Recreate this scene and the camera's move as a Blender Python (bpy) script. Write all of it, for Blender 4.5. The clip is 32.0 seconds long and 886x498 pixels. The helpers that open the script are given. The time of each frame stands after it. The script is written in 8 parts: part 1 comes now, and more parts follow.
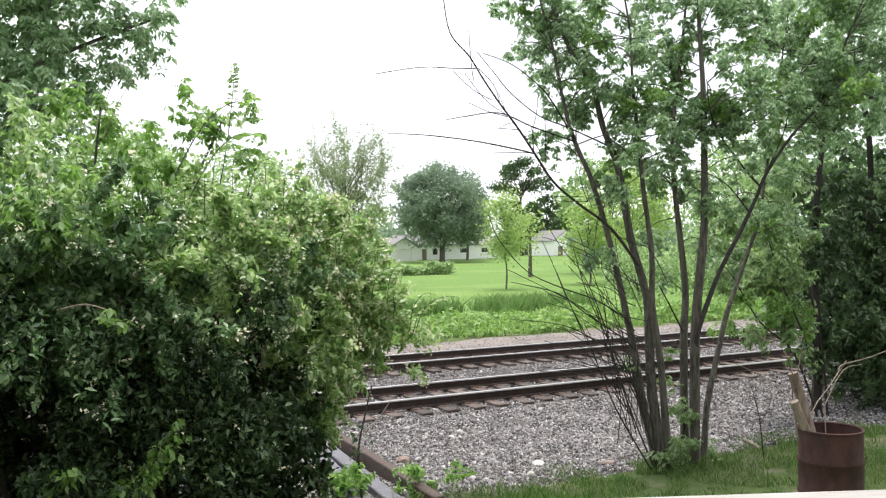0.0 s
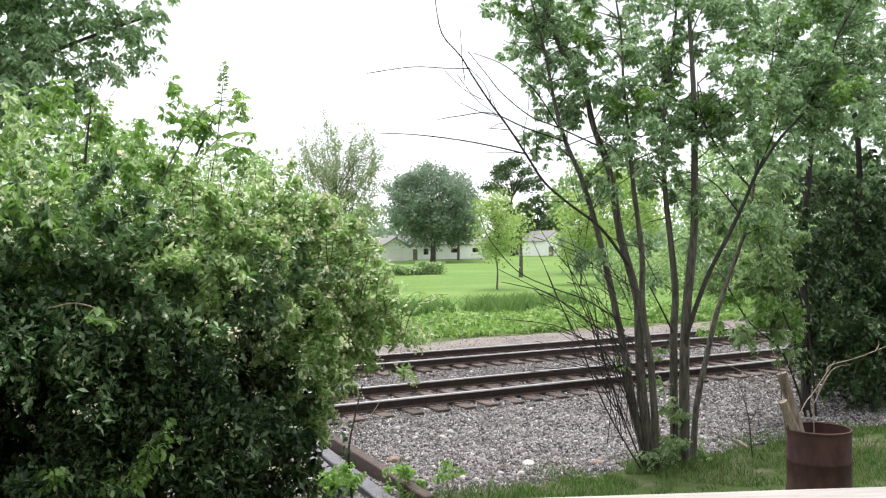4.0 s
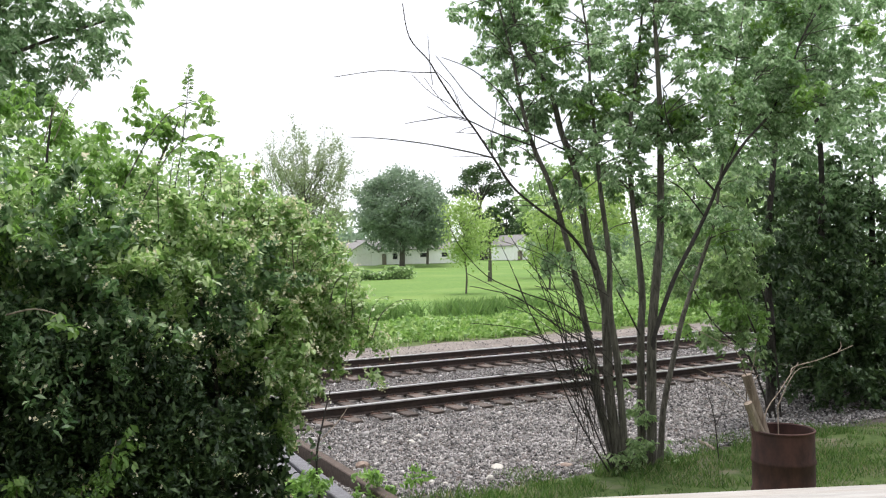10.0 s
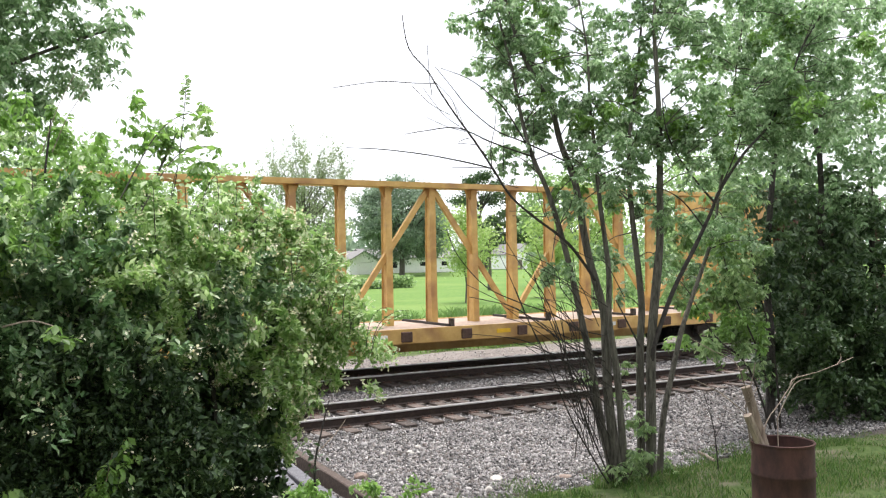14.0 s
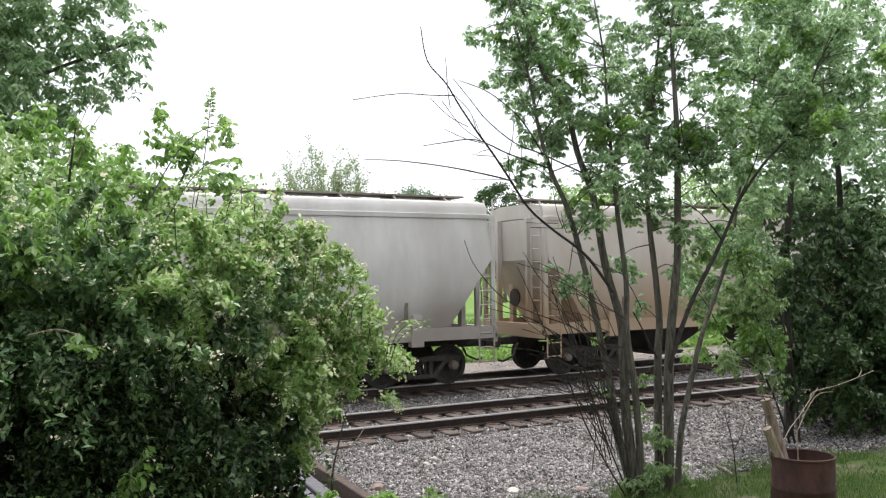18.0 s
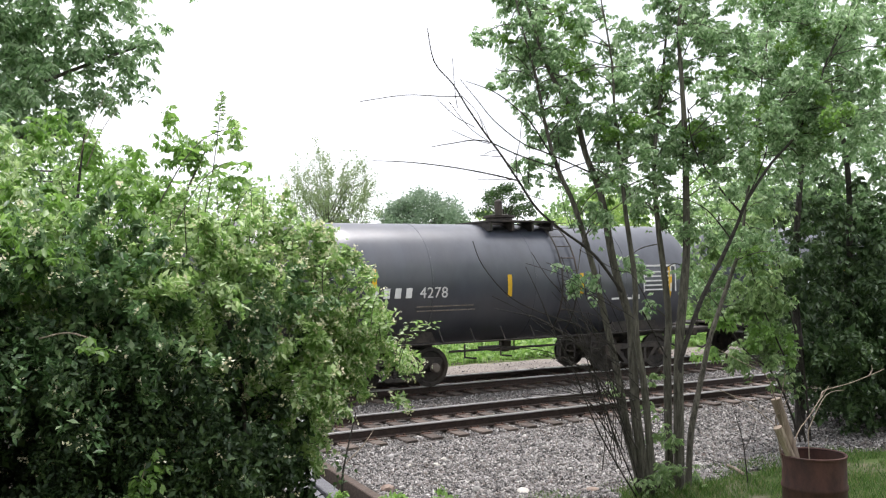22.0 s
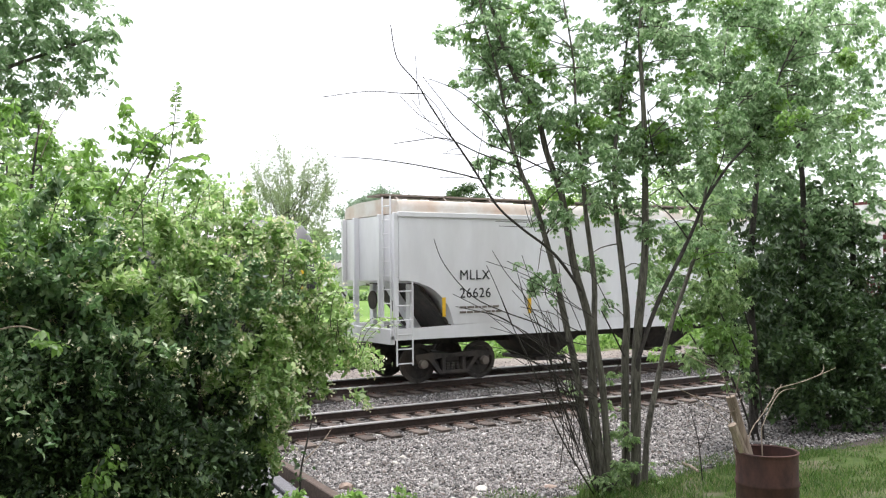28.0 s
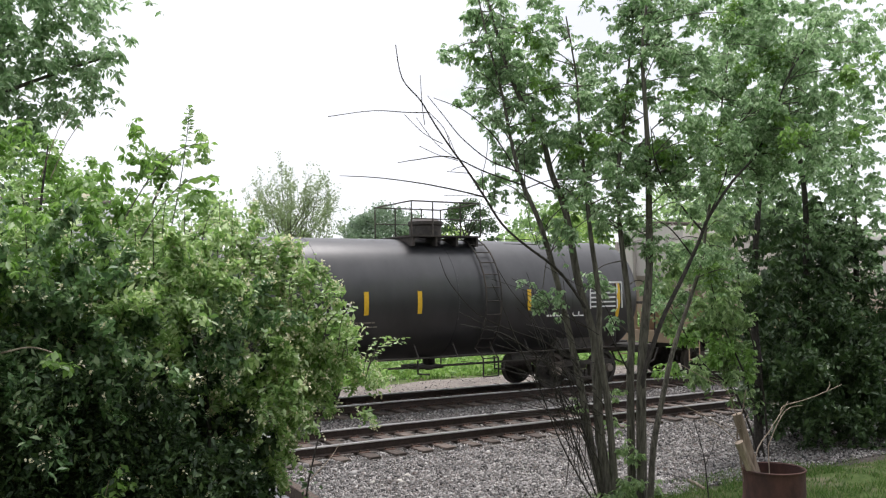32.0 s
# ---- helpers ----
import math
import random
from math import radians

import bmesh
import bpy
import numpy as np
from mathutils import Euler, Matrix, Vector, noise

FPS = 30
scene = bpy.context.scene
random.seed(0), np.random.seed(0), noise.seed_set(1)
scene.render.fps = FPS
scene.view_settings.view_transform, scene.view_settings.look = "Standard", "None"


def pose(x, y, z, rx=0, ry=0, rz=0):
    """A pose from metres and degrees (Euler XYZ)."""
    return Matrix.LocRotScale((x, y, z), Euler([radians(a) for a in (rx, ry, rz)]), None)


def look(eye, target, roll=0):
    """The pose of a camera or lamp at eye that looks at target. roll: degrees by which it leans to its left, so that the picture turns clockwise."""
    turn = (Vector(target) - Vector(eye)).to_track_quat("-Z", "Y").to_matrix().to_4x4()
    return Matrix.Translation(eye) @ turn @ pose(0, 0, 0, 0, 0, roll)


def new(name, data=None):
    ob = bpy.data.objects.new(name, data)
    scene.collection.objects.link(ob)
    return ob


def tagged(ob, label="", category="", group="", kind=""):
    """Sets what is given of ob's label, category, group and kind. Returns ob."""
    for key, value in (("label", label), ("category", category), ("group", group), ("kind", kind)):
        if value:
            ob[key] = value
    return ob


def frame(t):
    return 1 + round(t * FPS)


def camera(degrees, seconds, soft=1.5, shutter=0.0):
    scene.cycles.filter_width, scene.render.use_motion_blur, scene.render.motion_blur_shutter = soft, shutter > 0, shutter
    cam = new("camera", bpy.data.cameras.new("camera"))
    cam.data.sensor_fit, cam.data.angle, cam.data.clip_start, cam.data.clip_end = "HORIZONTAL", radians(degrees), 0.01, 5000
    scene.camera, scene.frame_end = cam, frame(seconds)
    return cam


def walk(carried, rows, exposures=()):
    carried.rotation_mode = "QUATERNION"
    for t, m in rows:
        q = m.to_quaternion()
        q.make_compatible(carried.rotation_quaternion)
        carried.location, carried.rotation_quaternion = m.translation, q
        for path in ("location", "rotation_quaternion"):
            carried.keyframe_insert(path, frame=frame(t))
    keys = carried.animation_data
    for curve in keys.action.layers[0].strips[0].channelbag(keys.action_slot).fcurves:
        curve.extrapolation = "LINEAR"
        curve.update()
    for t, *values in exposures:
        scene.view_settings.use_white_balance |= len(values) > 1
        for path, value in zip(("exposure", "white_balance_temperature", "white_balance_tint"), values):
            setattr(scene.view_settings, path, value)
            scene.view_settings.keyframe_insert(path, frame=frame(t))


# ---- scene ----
cam = camera(53.9, 32.0, 1.2)
PATH = [
    (0, (-0.135, -14.979, 2.696), (0.775, -13.198, 2.693), -1.0),
    (0.5, (-0.14, -14.989, 2.696), (0.773, -13.209, 2.694), -1.1),
    (1, (-0.142, -14.987, 2.696), (0.773, -13.209, 2.693), -1.1),
    (1.5, (-0.146, -14.986, 2.696), (0.771, -13.209, 2.693), -1.1),
    (2, (-0.139, -14.98, 2.697), (0.78, -13.204, 2.693), -1.0),
    (2.5, (-0.138, -14.978, 2.697), (0.784, -13.202, 2.692), -1.0),
    (3, (-0.138, -14.989, 2.695), (0.783, -13.214, 2.69), -0.8),
    (3.5, (-0.141, -14.988, 2.694), (0.783, -13.214, 2.69), -0.8),
    (5.5, (-0.116, -14.972, 2.69), (0.833, -13.212, 2.691), -0.9),
    (6, (-0.111, -14.971, 2.693), (0.845, -13.214, 2.699), -0.9),
    (6.5, (-0.118, -14.97, 2.694), (0.846, -13.218, 2.704), -0.9),
    (7, (-0.122, -14.975, 2.697), (0.848, -13.226, 2.71), -1.0),
    (7.5, (-0.125, -14.974, 2.688), (0.849, -13.227, 2.701), -0.9),
    (8, (-0.109, -14.973, 2.688), (0.865, -13.226, 2.705), -1.0),
    (8.5, (-0.085, -14.97, 2.672), (0.895, -13.226, 2.689), -1.0),
    (9, (-0.084, -14.982, 2.661), (0.903, -13.242, 2.674), -0.8),
    (9.5, (-0.098, -14.991, 2.677), (0.882, -13.247, 2.686), -0.9),
    (10, (-0.12, -14.977, 2.688), (0.871, -13.239, 2.694), -1.0),
    (10.5, (-0.121, -14.975, 2.694), (0.879, -13.243, 2.698), -1.0),
    (11, (-0.112, -14.963, 2.69), (0.892, -13.234, 2.692), -0.8),
    (11.5, (-0.114, -14.956, 2.692), (0.89, -13.226, 2.695), -0.8),
    (12, (-0.115, -14.967, 2.694), (0.885, -13.235, 2.702), -0.9),
    (12.5, (-0.104, -14.97, 2.696), (0.893, -13.236, 2.708), -0.8),
    (13, (-0.103, -14.975, 2.697), (0.891, -13.239, 2.715), -0.9),
    (13.5, (-0.106, -14.97, 2.704), (0.889, -13.235, 2.728), -0.9),
    (14, (-0.104, -14.971, 2.711), (0.887, -13.234, 2.737), -0.9),
    (14.5, (-0.105, -14.963, 2.703), (0.883, -13.224, 2.739), -0.9),
    (16.5, (-0.109, -14.969, 2.693), (0.863, -13.222, 2.745), -0.8),
    (17, (-0.116, -14.978, 2.695), (0.849, -13.227, 2.748), -0.8),
    (17.5, (-0.131, -14.972, 2.695), (0.833, -13.22, 2.75), -0.8),
    (18, (-0.147, -14.982, 2.703), (0.814, -13.229, 2.757), -0.7),
    (18.5, (-0.157, -14.985, 2.704), (0.804, -13.231, 2.757), -0.8),
    (19, (-0.157, -14.976, 2.697), (0.802, -13.221, 2.75), -0.8),
    (19.5, (-0.155, -14.989, 2.689), (0.8, -13.232, 2.743), -0.9),
    (20, (-0.153, -14.979, 2.689), (0.801, -13.221, 2.744), -1.1),
    (20.5, (-0.137, -14.983, 2.7), (0.81, -13.222, 2.753), -1.1),
    (21, (-0.128, -14.987, 2.705), (0.815, -13.224, 2.757), -1.1),
    (21.5, (-0.132, -14.99, 2.705), (0.81, -13.226, 2.759), -1.2),
    (22, (-0.152, -14.984, 2.704), (0.793, -13.222, 2.76), -1.1),
    (22.5, (-0.169, -14.99, 2.707), (0.778, -13.229, 2.76), -1.0),
    (23, (-0.16, -14.998, 2.708), (0.789, -13.237, 2.755), -0.9),
    (23.5, (-0.138, -15.0, 2.697), (0.814, -13.242, 2.744), -1.0),
    (24, (-0.133, -14.99, 2.696), (0.824, -13.234, 2.738), -0.9),
    (24.5, (-0.146, -14.979, 2.693), (0.814, -13.225, 2.737), -0.9),
    (25, (-0.147, -14.984, 2.697), (0.819, -13.234, 2.738), -0.8),
    (25.5, (-0.152, -14.975, 2.703), (0.825, -13.231, 2.743), -0.7),
    (27.5, (-0.152, -14.989, 2.688), (0.859, -13.264, 2.733), -0.7),
    (28, (-0.151, -14.98, 2.679), (0.872, -13.262, 2.733), -0.6),
    (28.5, (-0.158, -15.006, 2.68), (0.859, -13.286, 2.739), -0.7),
    (29, (-0.163, -15.003, 2.676), (0.857, -13.284, 2.748), -0.7),
    (29.5, (-0.158, -14.997, 2.675), (0.86, -13.277, 2.761), -0.9),
    (30, (-0.151, -14.993, 2.678), (0.87, -13.276, 2.78), -0.9),
    (30.5, (-0.162, -14.998, 2.688), (0.863, -13.284, 2.794), -0.8),
    (31, (-0.175, -14.983, 2.698), (0.85, -13.268, 2.793), -0.8),
    (31.5, (-0.194, -14.987, 2.703), (0.827, -13.27, 2.791), -0.8),
    (32, (-0.209, -14.984, 2.705), (0.811, -13.267, 2.795), -0.8),
]
LIGHT = [(0, 0.23), (7, 0.16), (9, 0.02), (11, 0.17), (12, 0.39), (13.2, 0.53), (14, 0.34), (17, 0.14), (19, 0.04), (21, 0.1), (23, 0.28), (25, 0.38), (27.5, 0.4), (28.2, 0.38), (29, 0.02), (30, 0.2), (31, -0.01), (32, -0.15)]
walk(cam, [(t, look(eye, target, roll)) for t, eye, target, roll in PATH], [(t, stops, 6500, 14) for t, stops in LIGHT])

# ---- world and sun: a bright, thinly overcast midday ----
SKY_STRENGTH = 0.072
world = bpy.data.worlds.new("sky")
scene.world = world
world.use_nodes = True
wn, wl = world.node_tree.nodes, world.node_tree.links
wn.clear()
w_out = wn.new("ShaderNodeOutputWorld")
w_bg = wn.new("ShaderNodeBackground")
w_sky = wn.new("ShaderNodeTexSky")
w_sky.sky_type, w_sky.sun_disc = "NISHITA", False
w_sky.sun_elevation, w_sky.sun_rotation = radians(74), radians(27)
w_co = wn.new("ShaderNodeTexCoord")
w_map = wn.new("ShaderNodeMapping")
w_map.inputs["Scale"].default_value = (1.0, 1.0, 3.2)
w_noise = wn.new("ShaderNodeTexNoise")
w_noise.inputs["Scale"].default_value, w_noise.inputs["Detail"].default_value = 2.2, 7
w_ramp = wn.new("ShaderNodeValToRGB")
w_ramp.color_ramp.elements[0].position, w_ramp.color_ramp.elements[0].color = 0.32, (0.72, 0.72, 0.72, 1)
w_ramp.color_ramp.elements[1].position, w_ramp.color_ramp.elements[1].color = 0.62, (1, 1, 1, 1)
w_mix = wn.new("ShaderNodeMix")
w_mix.data_type = "RGBA"
w_mix.inputs["B"].default_value = (19.0, 19.6, 20.4, 1)
wl.new(w_co.outputs["Generated"], w_map.inputs["Vector"])
wl.new(w_map.outputs["Vector"], w_noise.inputs["Vector"])
wl.new(w_noise.outputs["Fac"], w_ramp.inputs["Fac"])
wl.new(w_ramp.outputs["Color"], w_mix.inputs["Factor"])
wl.new(w_sky.outputs["Color"], w_mix.inputs["A"])
wl.new(w_mix.outputs["Result"], w_bg.inputs["Color"])
w_bg.inputs["Strength"].default_value = SKY_STRENGTH
wl.new(w_bg.outputs["Background"], w_out.inputs["Surface"])

sun = new("sun", bpy.data.lights.new("sun", "SUN"))
sun.data.energy, sun.data.angle, sun.data.color = 4.0, radians(32), (1.0, 0.975, 0.94)
sun.matrix_world = look((5, 10, 40), (0, 0, 0))

# ---- mesh helpers ----


class Shape:
    """Points and faces of one mesh."""

    def __init__(self):
        self.v, self.f = [], []

    def add(self, verts, faces):
        k = len(self.v)
        self.v += [tuple(p) for p in verts]
        self.f += [tuple(i + k for i in f) for f in faces]
        return self


def box(m, x0, x1, y0, y1, z0, z1, bev=0.0):
    if bev <= 0:
        v = [(x, y, z) for x in (x0, x1) for y in (y0, y1) for z in (z0, z1)]
        return m.add(v, [(0, 1, 3, 2), (4, 6, 7, 5), (0, 4, 5, 1), (2, 3, 7, 6), (0, 2, 6, 4), (1, 5, 7, 3)])
    lo, hi = (x0, y0, z0), (x1, y1, z1)
    v, idx = [], {}
    for c in range(8):
        s = [(c >> k) & 1 for k in range(3)]
        for a in range(3):
            p = []
            for k in range(3):
                edge = hi[k] if s[k] else lo[k]
                p.append(edge if k == a else edge + (-bev if s[k] else bev))
            idx[(c, a)] = len(v)
            v.append(p)
    f = []
    for a in range(3):
        b, d = (a + 1) % 3, (a + 2) % 3
        for s in (0, 1):
            q = [idx[((s << a) | (i << b) | (j << d), a)] for i, j in ((0, 0), (1, 0), (1, 1), (0, 1))]
            f.append(q if s else q[::-1])
        for i in (0, 1):
            for j in (0, 1):
                c0 = (i << b) | (j << d)
                c1 = c0 | (1 << a)
                f.append((idx[(c0, b)], idx[(c1, b)], idx[(c1, d)], idx[(c0, d)]))
    for c in range(8):
        f.append((idx[(c, 0)], idx[(c, 1)], idx[(c, 2)]))
    return m.add(v, f)


def tube(m, pts, radii, seg=8):
    """A round tube along points, with a radius at each of them."""
    pts = [Vector(p) for p in pts]
    if not isinstance(radii, (list, tuple)):
        radii = [radii] * len(pts)
    v, f, n = [], [], len(pts)
    side = None
    for i, p in enumerate(pts):
        d = (pts[min(i + 1, n - 1)] - pts[max(i - 1, 0)]).normalized()
        if side is None:
            side = d.orthogonal().normalized()
        side = (side - d * side.dot(d)).normalized()
        up = d.cross(side)
        for k in range(seg):
            a = 2 * math.pi * k / seg
            v.append(p + (side * math.cos(a) + up * math.sin(a)) * radii[i])
    for i in range(n - 1):
        for k in range(seg):
            a, b = i * seg + k, i * seg + (k + 1) % seg
            f.append((a, b, b + seg, a + seg))
    f.append(tuple(range(seg))[::-1])
    f.append(tuple((n - 1) * seg + k for k in range(seg)))
    return m.add(v, f)


def prism(m, poly, axis, a, b):
    """A polygon pushed out along an axis from a to b; its own two coordinates are the other two axes in order."""
    v = []
    for t in (a, b):
        for p, q in poly:
            v.append({"x": (t, p, q), "y": (p, t, q), "z": (p, q, t)}[axis])
    n = len(poly)
    f = [tuple(range(n))[::-1], tuple(range(n, 2 * n))]
    f += [(i, (i + 1) % n, n + (i + 1) % n, n + i) for i in range(n)]
    return m.add(v, f)


def lathe(m, profile, axis="x", seg=24, at=(0, 0, 0), caps=True):
    """A profile of (along, radius) turned round an axis."""
    v, f = [], []
    for a, r in profile:
        for k in range(seg):
            t = 2 * math.pi * k / seg
            c, s = r * math.cos(t), r * math.sin(t)
            p = {"x": (a, c, s), "y": (s, a, c), "z": (c, s, a)}[axis]
            v.append((p[0] + at[0], p[1] + at[1], p[2] + at[2]))
    n = len(profile)
    for i in range(n - 1):
        for k in range(seg):
            a, b = i * seg + k, i * seg + (k + 1) % seg
            f.append((a, b, b + seg, a + seg))
    if caps:
        f.append(tuple(range(seg))[::-1])
        f.append(tuple((n - 1) * seg + k for k in range(seg)))
    return m.add(v, f)


def strip_beam(m, p, q, w, h):
    """A square bar from p to q, w wide across and h high."""
    p, q = Vector(p), Vector(q)
    d = (q - p).normalized()
    side = d.cross(Vector((0, 1, 0)))
    side = side.normalized() if side.length > 1e-4 else Vector((1, 0, 0))
    up = d.cross(side).normalized()
    v = [c + side * (sx * w / 2) + up * (sy * h / 2) for c in (p, q) for sx, sy in ((-1, -1), (1, -1), (1, 1), (-1, 1))]
    return m.add(v, [(3, 2, 1, 0), (4, 5, 6, 7), (0, 1, 5, 4), (1, 2, 6, 5), (2, 3, 7, 6), (3, 0, 4, 7)])


def mesh_of(name, m, material, smooth=True):
    me = bpy.data.meshes.new(name)
    me.from_pydata(m.v, [], m.f)
    me.update()
    if smooth:
        me.polygons.foreach_set("use_smooth", [True] * len(me.polygons))
        me.set_sharp_from_angle(angle=radians(32))
    me.materials.append(material)
    return me


def tri_mesh(name, verts, tris, material):
    """A mesh from arrays of points and triangles."""
    me = bpy.data.meshes.new(name)
    verts, tris = np.asarray(verts, np.float32), np.asarray(tris, np.int32)
    me.vertices.add(len(verts))
    me.vertices.foreach_set("co", verts.ravel())
    me.loops.add(tris.size)
    me.loops.foreach_set("vertex_index", tris.ravel())
    me.polygons.add(len(tris))
    me.polygons.foreach_set("loop_start", np.arange(0, tris.size, 3, dtype=np.int32))
    me.update(calc_edges=True)
    me.materials.append(material)
    return me


def put(name, me, parent=None, at=None, label=""):
    ob = new(name, me)
    if parent is not None:
        ob.parent = parent
    if at is not None:
        ob.matrix_basis = at
    return tagged(ob, label) if label else ob


def part(name, m, material, parent, label="", at=None, smooth=True):
    return put(name, mesh_of(name, m, material, smooth), parent, at, label)


def thing(name, label, category, group="", at=None):
    ob = new(name)
    ob.empty_display_size = 0.2
    if at is not None:
        ob.matrix_basis = at
    return tagged(ob, label, category, group)


def solo(name, m, material, label, category, group="", kind="", at=None, smooth=True):
    return tagged(put(name, mesh_of(name, m, material, smooth), None, at), label, category, group, kind)


def letters(text, size, material, parent, at, spread=1.0, name="lettering"):
    """Flat writing in the built-in font, as a mesh of its own."""
    cu = bpy.data.curves.new("letters", "FONT")
    cu.body, cu.size, cu.space_character, cu.extrude, cu.align_x = text, size, spread, 0.004, "LEFT"
    ob = bpy.data.objects.new("letters", cu)
    scene.collection.objects.link(ob)
    me = bpy.data.meshes.new_from_object(ob.evaluated_get(bpy.context.evaluated_depsgraph_get()))
    bpy.data.objects.remove(ob)
    me.materials.clear()
    me.materials.append(material)
    return put(name, me, parent, at)


# ---- materials ----


def mat(name, dark, light, scale=6.0, rough=0.6, metal=0.0, bump=0.15, stain=None, stain_scale=0.8, stain_amount=0.5, rand=0.0, stretch=(1, 1, 1), spec=0.5):
    """A weathered surface: fine grain between two colours, larger stains of a third, a little relief."""
    m = bpy.data.materials.new(name)
    m.use_nodes = True
    n, l = m.node_tree.nodes, m.node_tree.links
    p = n["Principled BSDF"]
    co = n.new("ShaderNodeTexCoord")
    mp = n.new("ShaderNodeMapping")
    mp.inputs["Scale"].default_value = stretch
    l.new(co.outputs["Object"], mp.inputs["Vector"])
    tex = n.new("ShaderNodeTexNoise")
    tex.inputs["Scale"].default_value, tex.inputs["Detail"].default_value, tex.inputs["Roughness"].default_value = scale, 6, 0.65
    l.new(mp.outputs["Vector"], tex.inputs["Vector"])
    ramp = n.new("ShaderNodeValToRGB")
    ramp.color_ramp.elements[0].position, ramp.color_ramp.elements[0].color = 0.35, (*dark, 1)
    ramp.color_ramp.elements[1].position, ramp.color_ramp.elements[1].color = 0.65, (*light, 1)
    l.new(tex.outputs["Fac"], ramp.inputs["Fac"])
    colour = ramp.outputs["Color"]
    if stain:
        big = n.new("ShaderNodeTexNoise")
        big.inputs["Scale"].default_value, big.inputs["Detail"].default_value = stain_scale, 8
        l.new(mp.outputs["Vector"], big.inputs["Vector"])
        mr = n.new("ShaderNodeMapRange")
        mr.inputs["From Min"].default_value, mr.inputs["From Max"].default_value = 0.48, 0.7
        mr.inputs["To Max"].default_value = stain_amount
        l.new(big.outputs["Fac"], mr.inputs["Value"])
        mx = n.new("ShaderNodeMix")
        mx.data_type = "RGBA"
        mx.inputs["B"].default_value = (*stain, 1)
        l.new(mr.outputs["Result"], mx.inputs["Factor"])
        l.new(colour, mx.inputs["A"])
        colour = mx.outputs["Result"]
    if rand:
        info = n.new("ShaderNodeObjectInfo")
        hsv = n.new("ShaderNodeHueSaturation")
        mr2 = n.new("ShaderNodeMapRange")
        mr2.inputs["To Min"].default_value, mr2.inputs["To Max"].default_value = 1 - rand, 1 + rand
        l.new(info.outputs["Random"], mr2.inputs["Value"])
        l.new(mr2.outputs["Result"], hsv.inputs["Value"])
        l.new(colour, hsv.inputs["Color"])
        colour = hsv.outputs["Color"]
    l.new(colour, p.inputs["Base Color"])
    p.inputs["Roughness"].default_value, p.inputs["Metallic"].default_value = rough, metal
    p.inputs["Specular IOR Level"].default_value = spec
    if bump:
        b = n.new("ShaderNodeBump")
        b.inputs["Strength"].default_value, b.inputs["Distance"].default_value = bump, 0.02
        l.new(tex.outputs["Fac"], b.inputs["Height"])
        l.new(b.outputs["Normal"], p.inputs["Normal"])
    return m


def low_dirt(m, colour, z0, z1, amount):
    """Road dirt that has gathered, unevenly, on the lower part of a vehicle's side."""
    n, l = m.node_tree.nodes, m.node_tree.links
    p = n["Principled BSDF"]
    old = p.inputs["Base Color"].links[0].from_socket
    co = n.new("ShaderNodeTexCoord")
    xyz = n.new("ShaderNodeSeparateXYZ")
    l.new(co.outputs["Object"], xyz.inputs["Vector"])
    tex = n.new("ShaderNodeTexNoise")
    tex.inputs["Scale"].default_value, tex.inputs["Detail"].default_value = 0.7, 6
    l.new(co.outputs["Object"], tex.inputs["Vector"])
    ad = n.new("ShaderNodeMath")
    ad.operation = "MULTIPLY_ADD"
    ad.inputs[1].default_value = 2.2
    l.new(tex.outputs["Fac"], ad.inputs[0])
    l.new(xyz.outputs["Z"], ad.inputs[2])
    mr = n.new("ShaderNodeMapRange")
    mr.interpolation_type = "SMOOTHSTEP"
    mr.inputs["From Min"].default_value, mr.inputs["From Max"].default_value = z0 + 1.1, z1 + 1.1
    mr.inputs["To Min"].default_value, mr.inputs["To Max"].default_value = amount, 0
    l.new(ad.outputs["Value"], mr.inputs["Value"])
    mx = n.new("ShaderNodeMix")
    mx.data_type = "RGBA"
    mx.inputs["B"].default_value = (*colour, 1)
    l.new(mr.outputs["Result"], mx.inputs["Factor"])
    l.new(old, mx.inputs["A"])
    l.new(mx.outputs["Result"], p.inputs["Base Color"])
    return m


def leaf_mat(name, colours, translucent=0.35, rough=0.5):
    """Leaves, each of its own shade, that let some light through."""
    m = bpy.data.materials.new(name)
    m.use_nodes = True
    n, l = m.node_tree.nodes, m.node_tree.links
    p, out = n["Principled BSDF"], n["Material Output"]
    geo = n.new("ShaderNodeNewGeometry")
    ramp = n.new("ShaderNodeValToRGB")
    els = ramp.color_ramp.elements
    while len(els) < len(colours):
        els.new(0.5)
    for i, c in enumerate(colours):
        els[i].position, els[i].color = i / (len(colours) - 1), (*c, 1)
    l.new(geo.outputs["Random Per Island"], ramp.inputs["Fac"])
    l.new(ramp.outputs["Color"], p.inputs["Base Color"])
    p.inputs["Roughness"].default_value = rough
    p.inputs["Specular IOR Level"].default_value = 0.5
    tr = n.new("ShaderNodeBsdfTranslucent")
    hs = n.new("ShaderNodeHueSaturation")
    hs.inputs["Saturation"].default_value, hs.inputs["Value"].default_value = 1.1, 1.5
    l.new(ramp.outputs["Color"], hs.inputs["Color"])
    l.new(hs.outputs["Color"], tr.inputs["Color"])
    mix = n.new("ShaderNodeMixShader")
    mix.inputs["Fac"].default_value = translucent
    l.new(p.outputs["BSDF"], mix.inputs[1])
    l.new(tr.outputs["BSDF"], mix.inputs[2])
    l.new(mix.outputs["Shader"], out.inputs["Surface"])
    return m


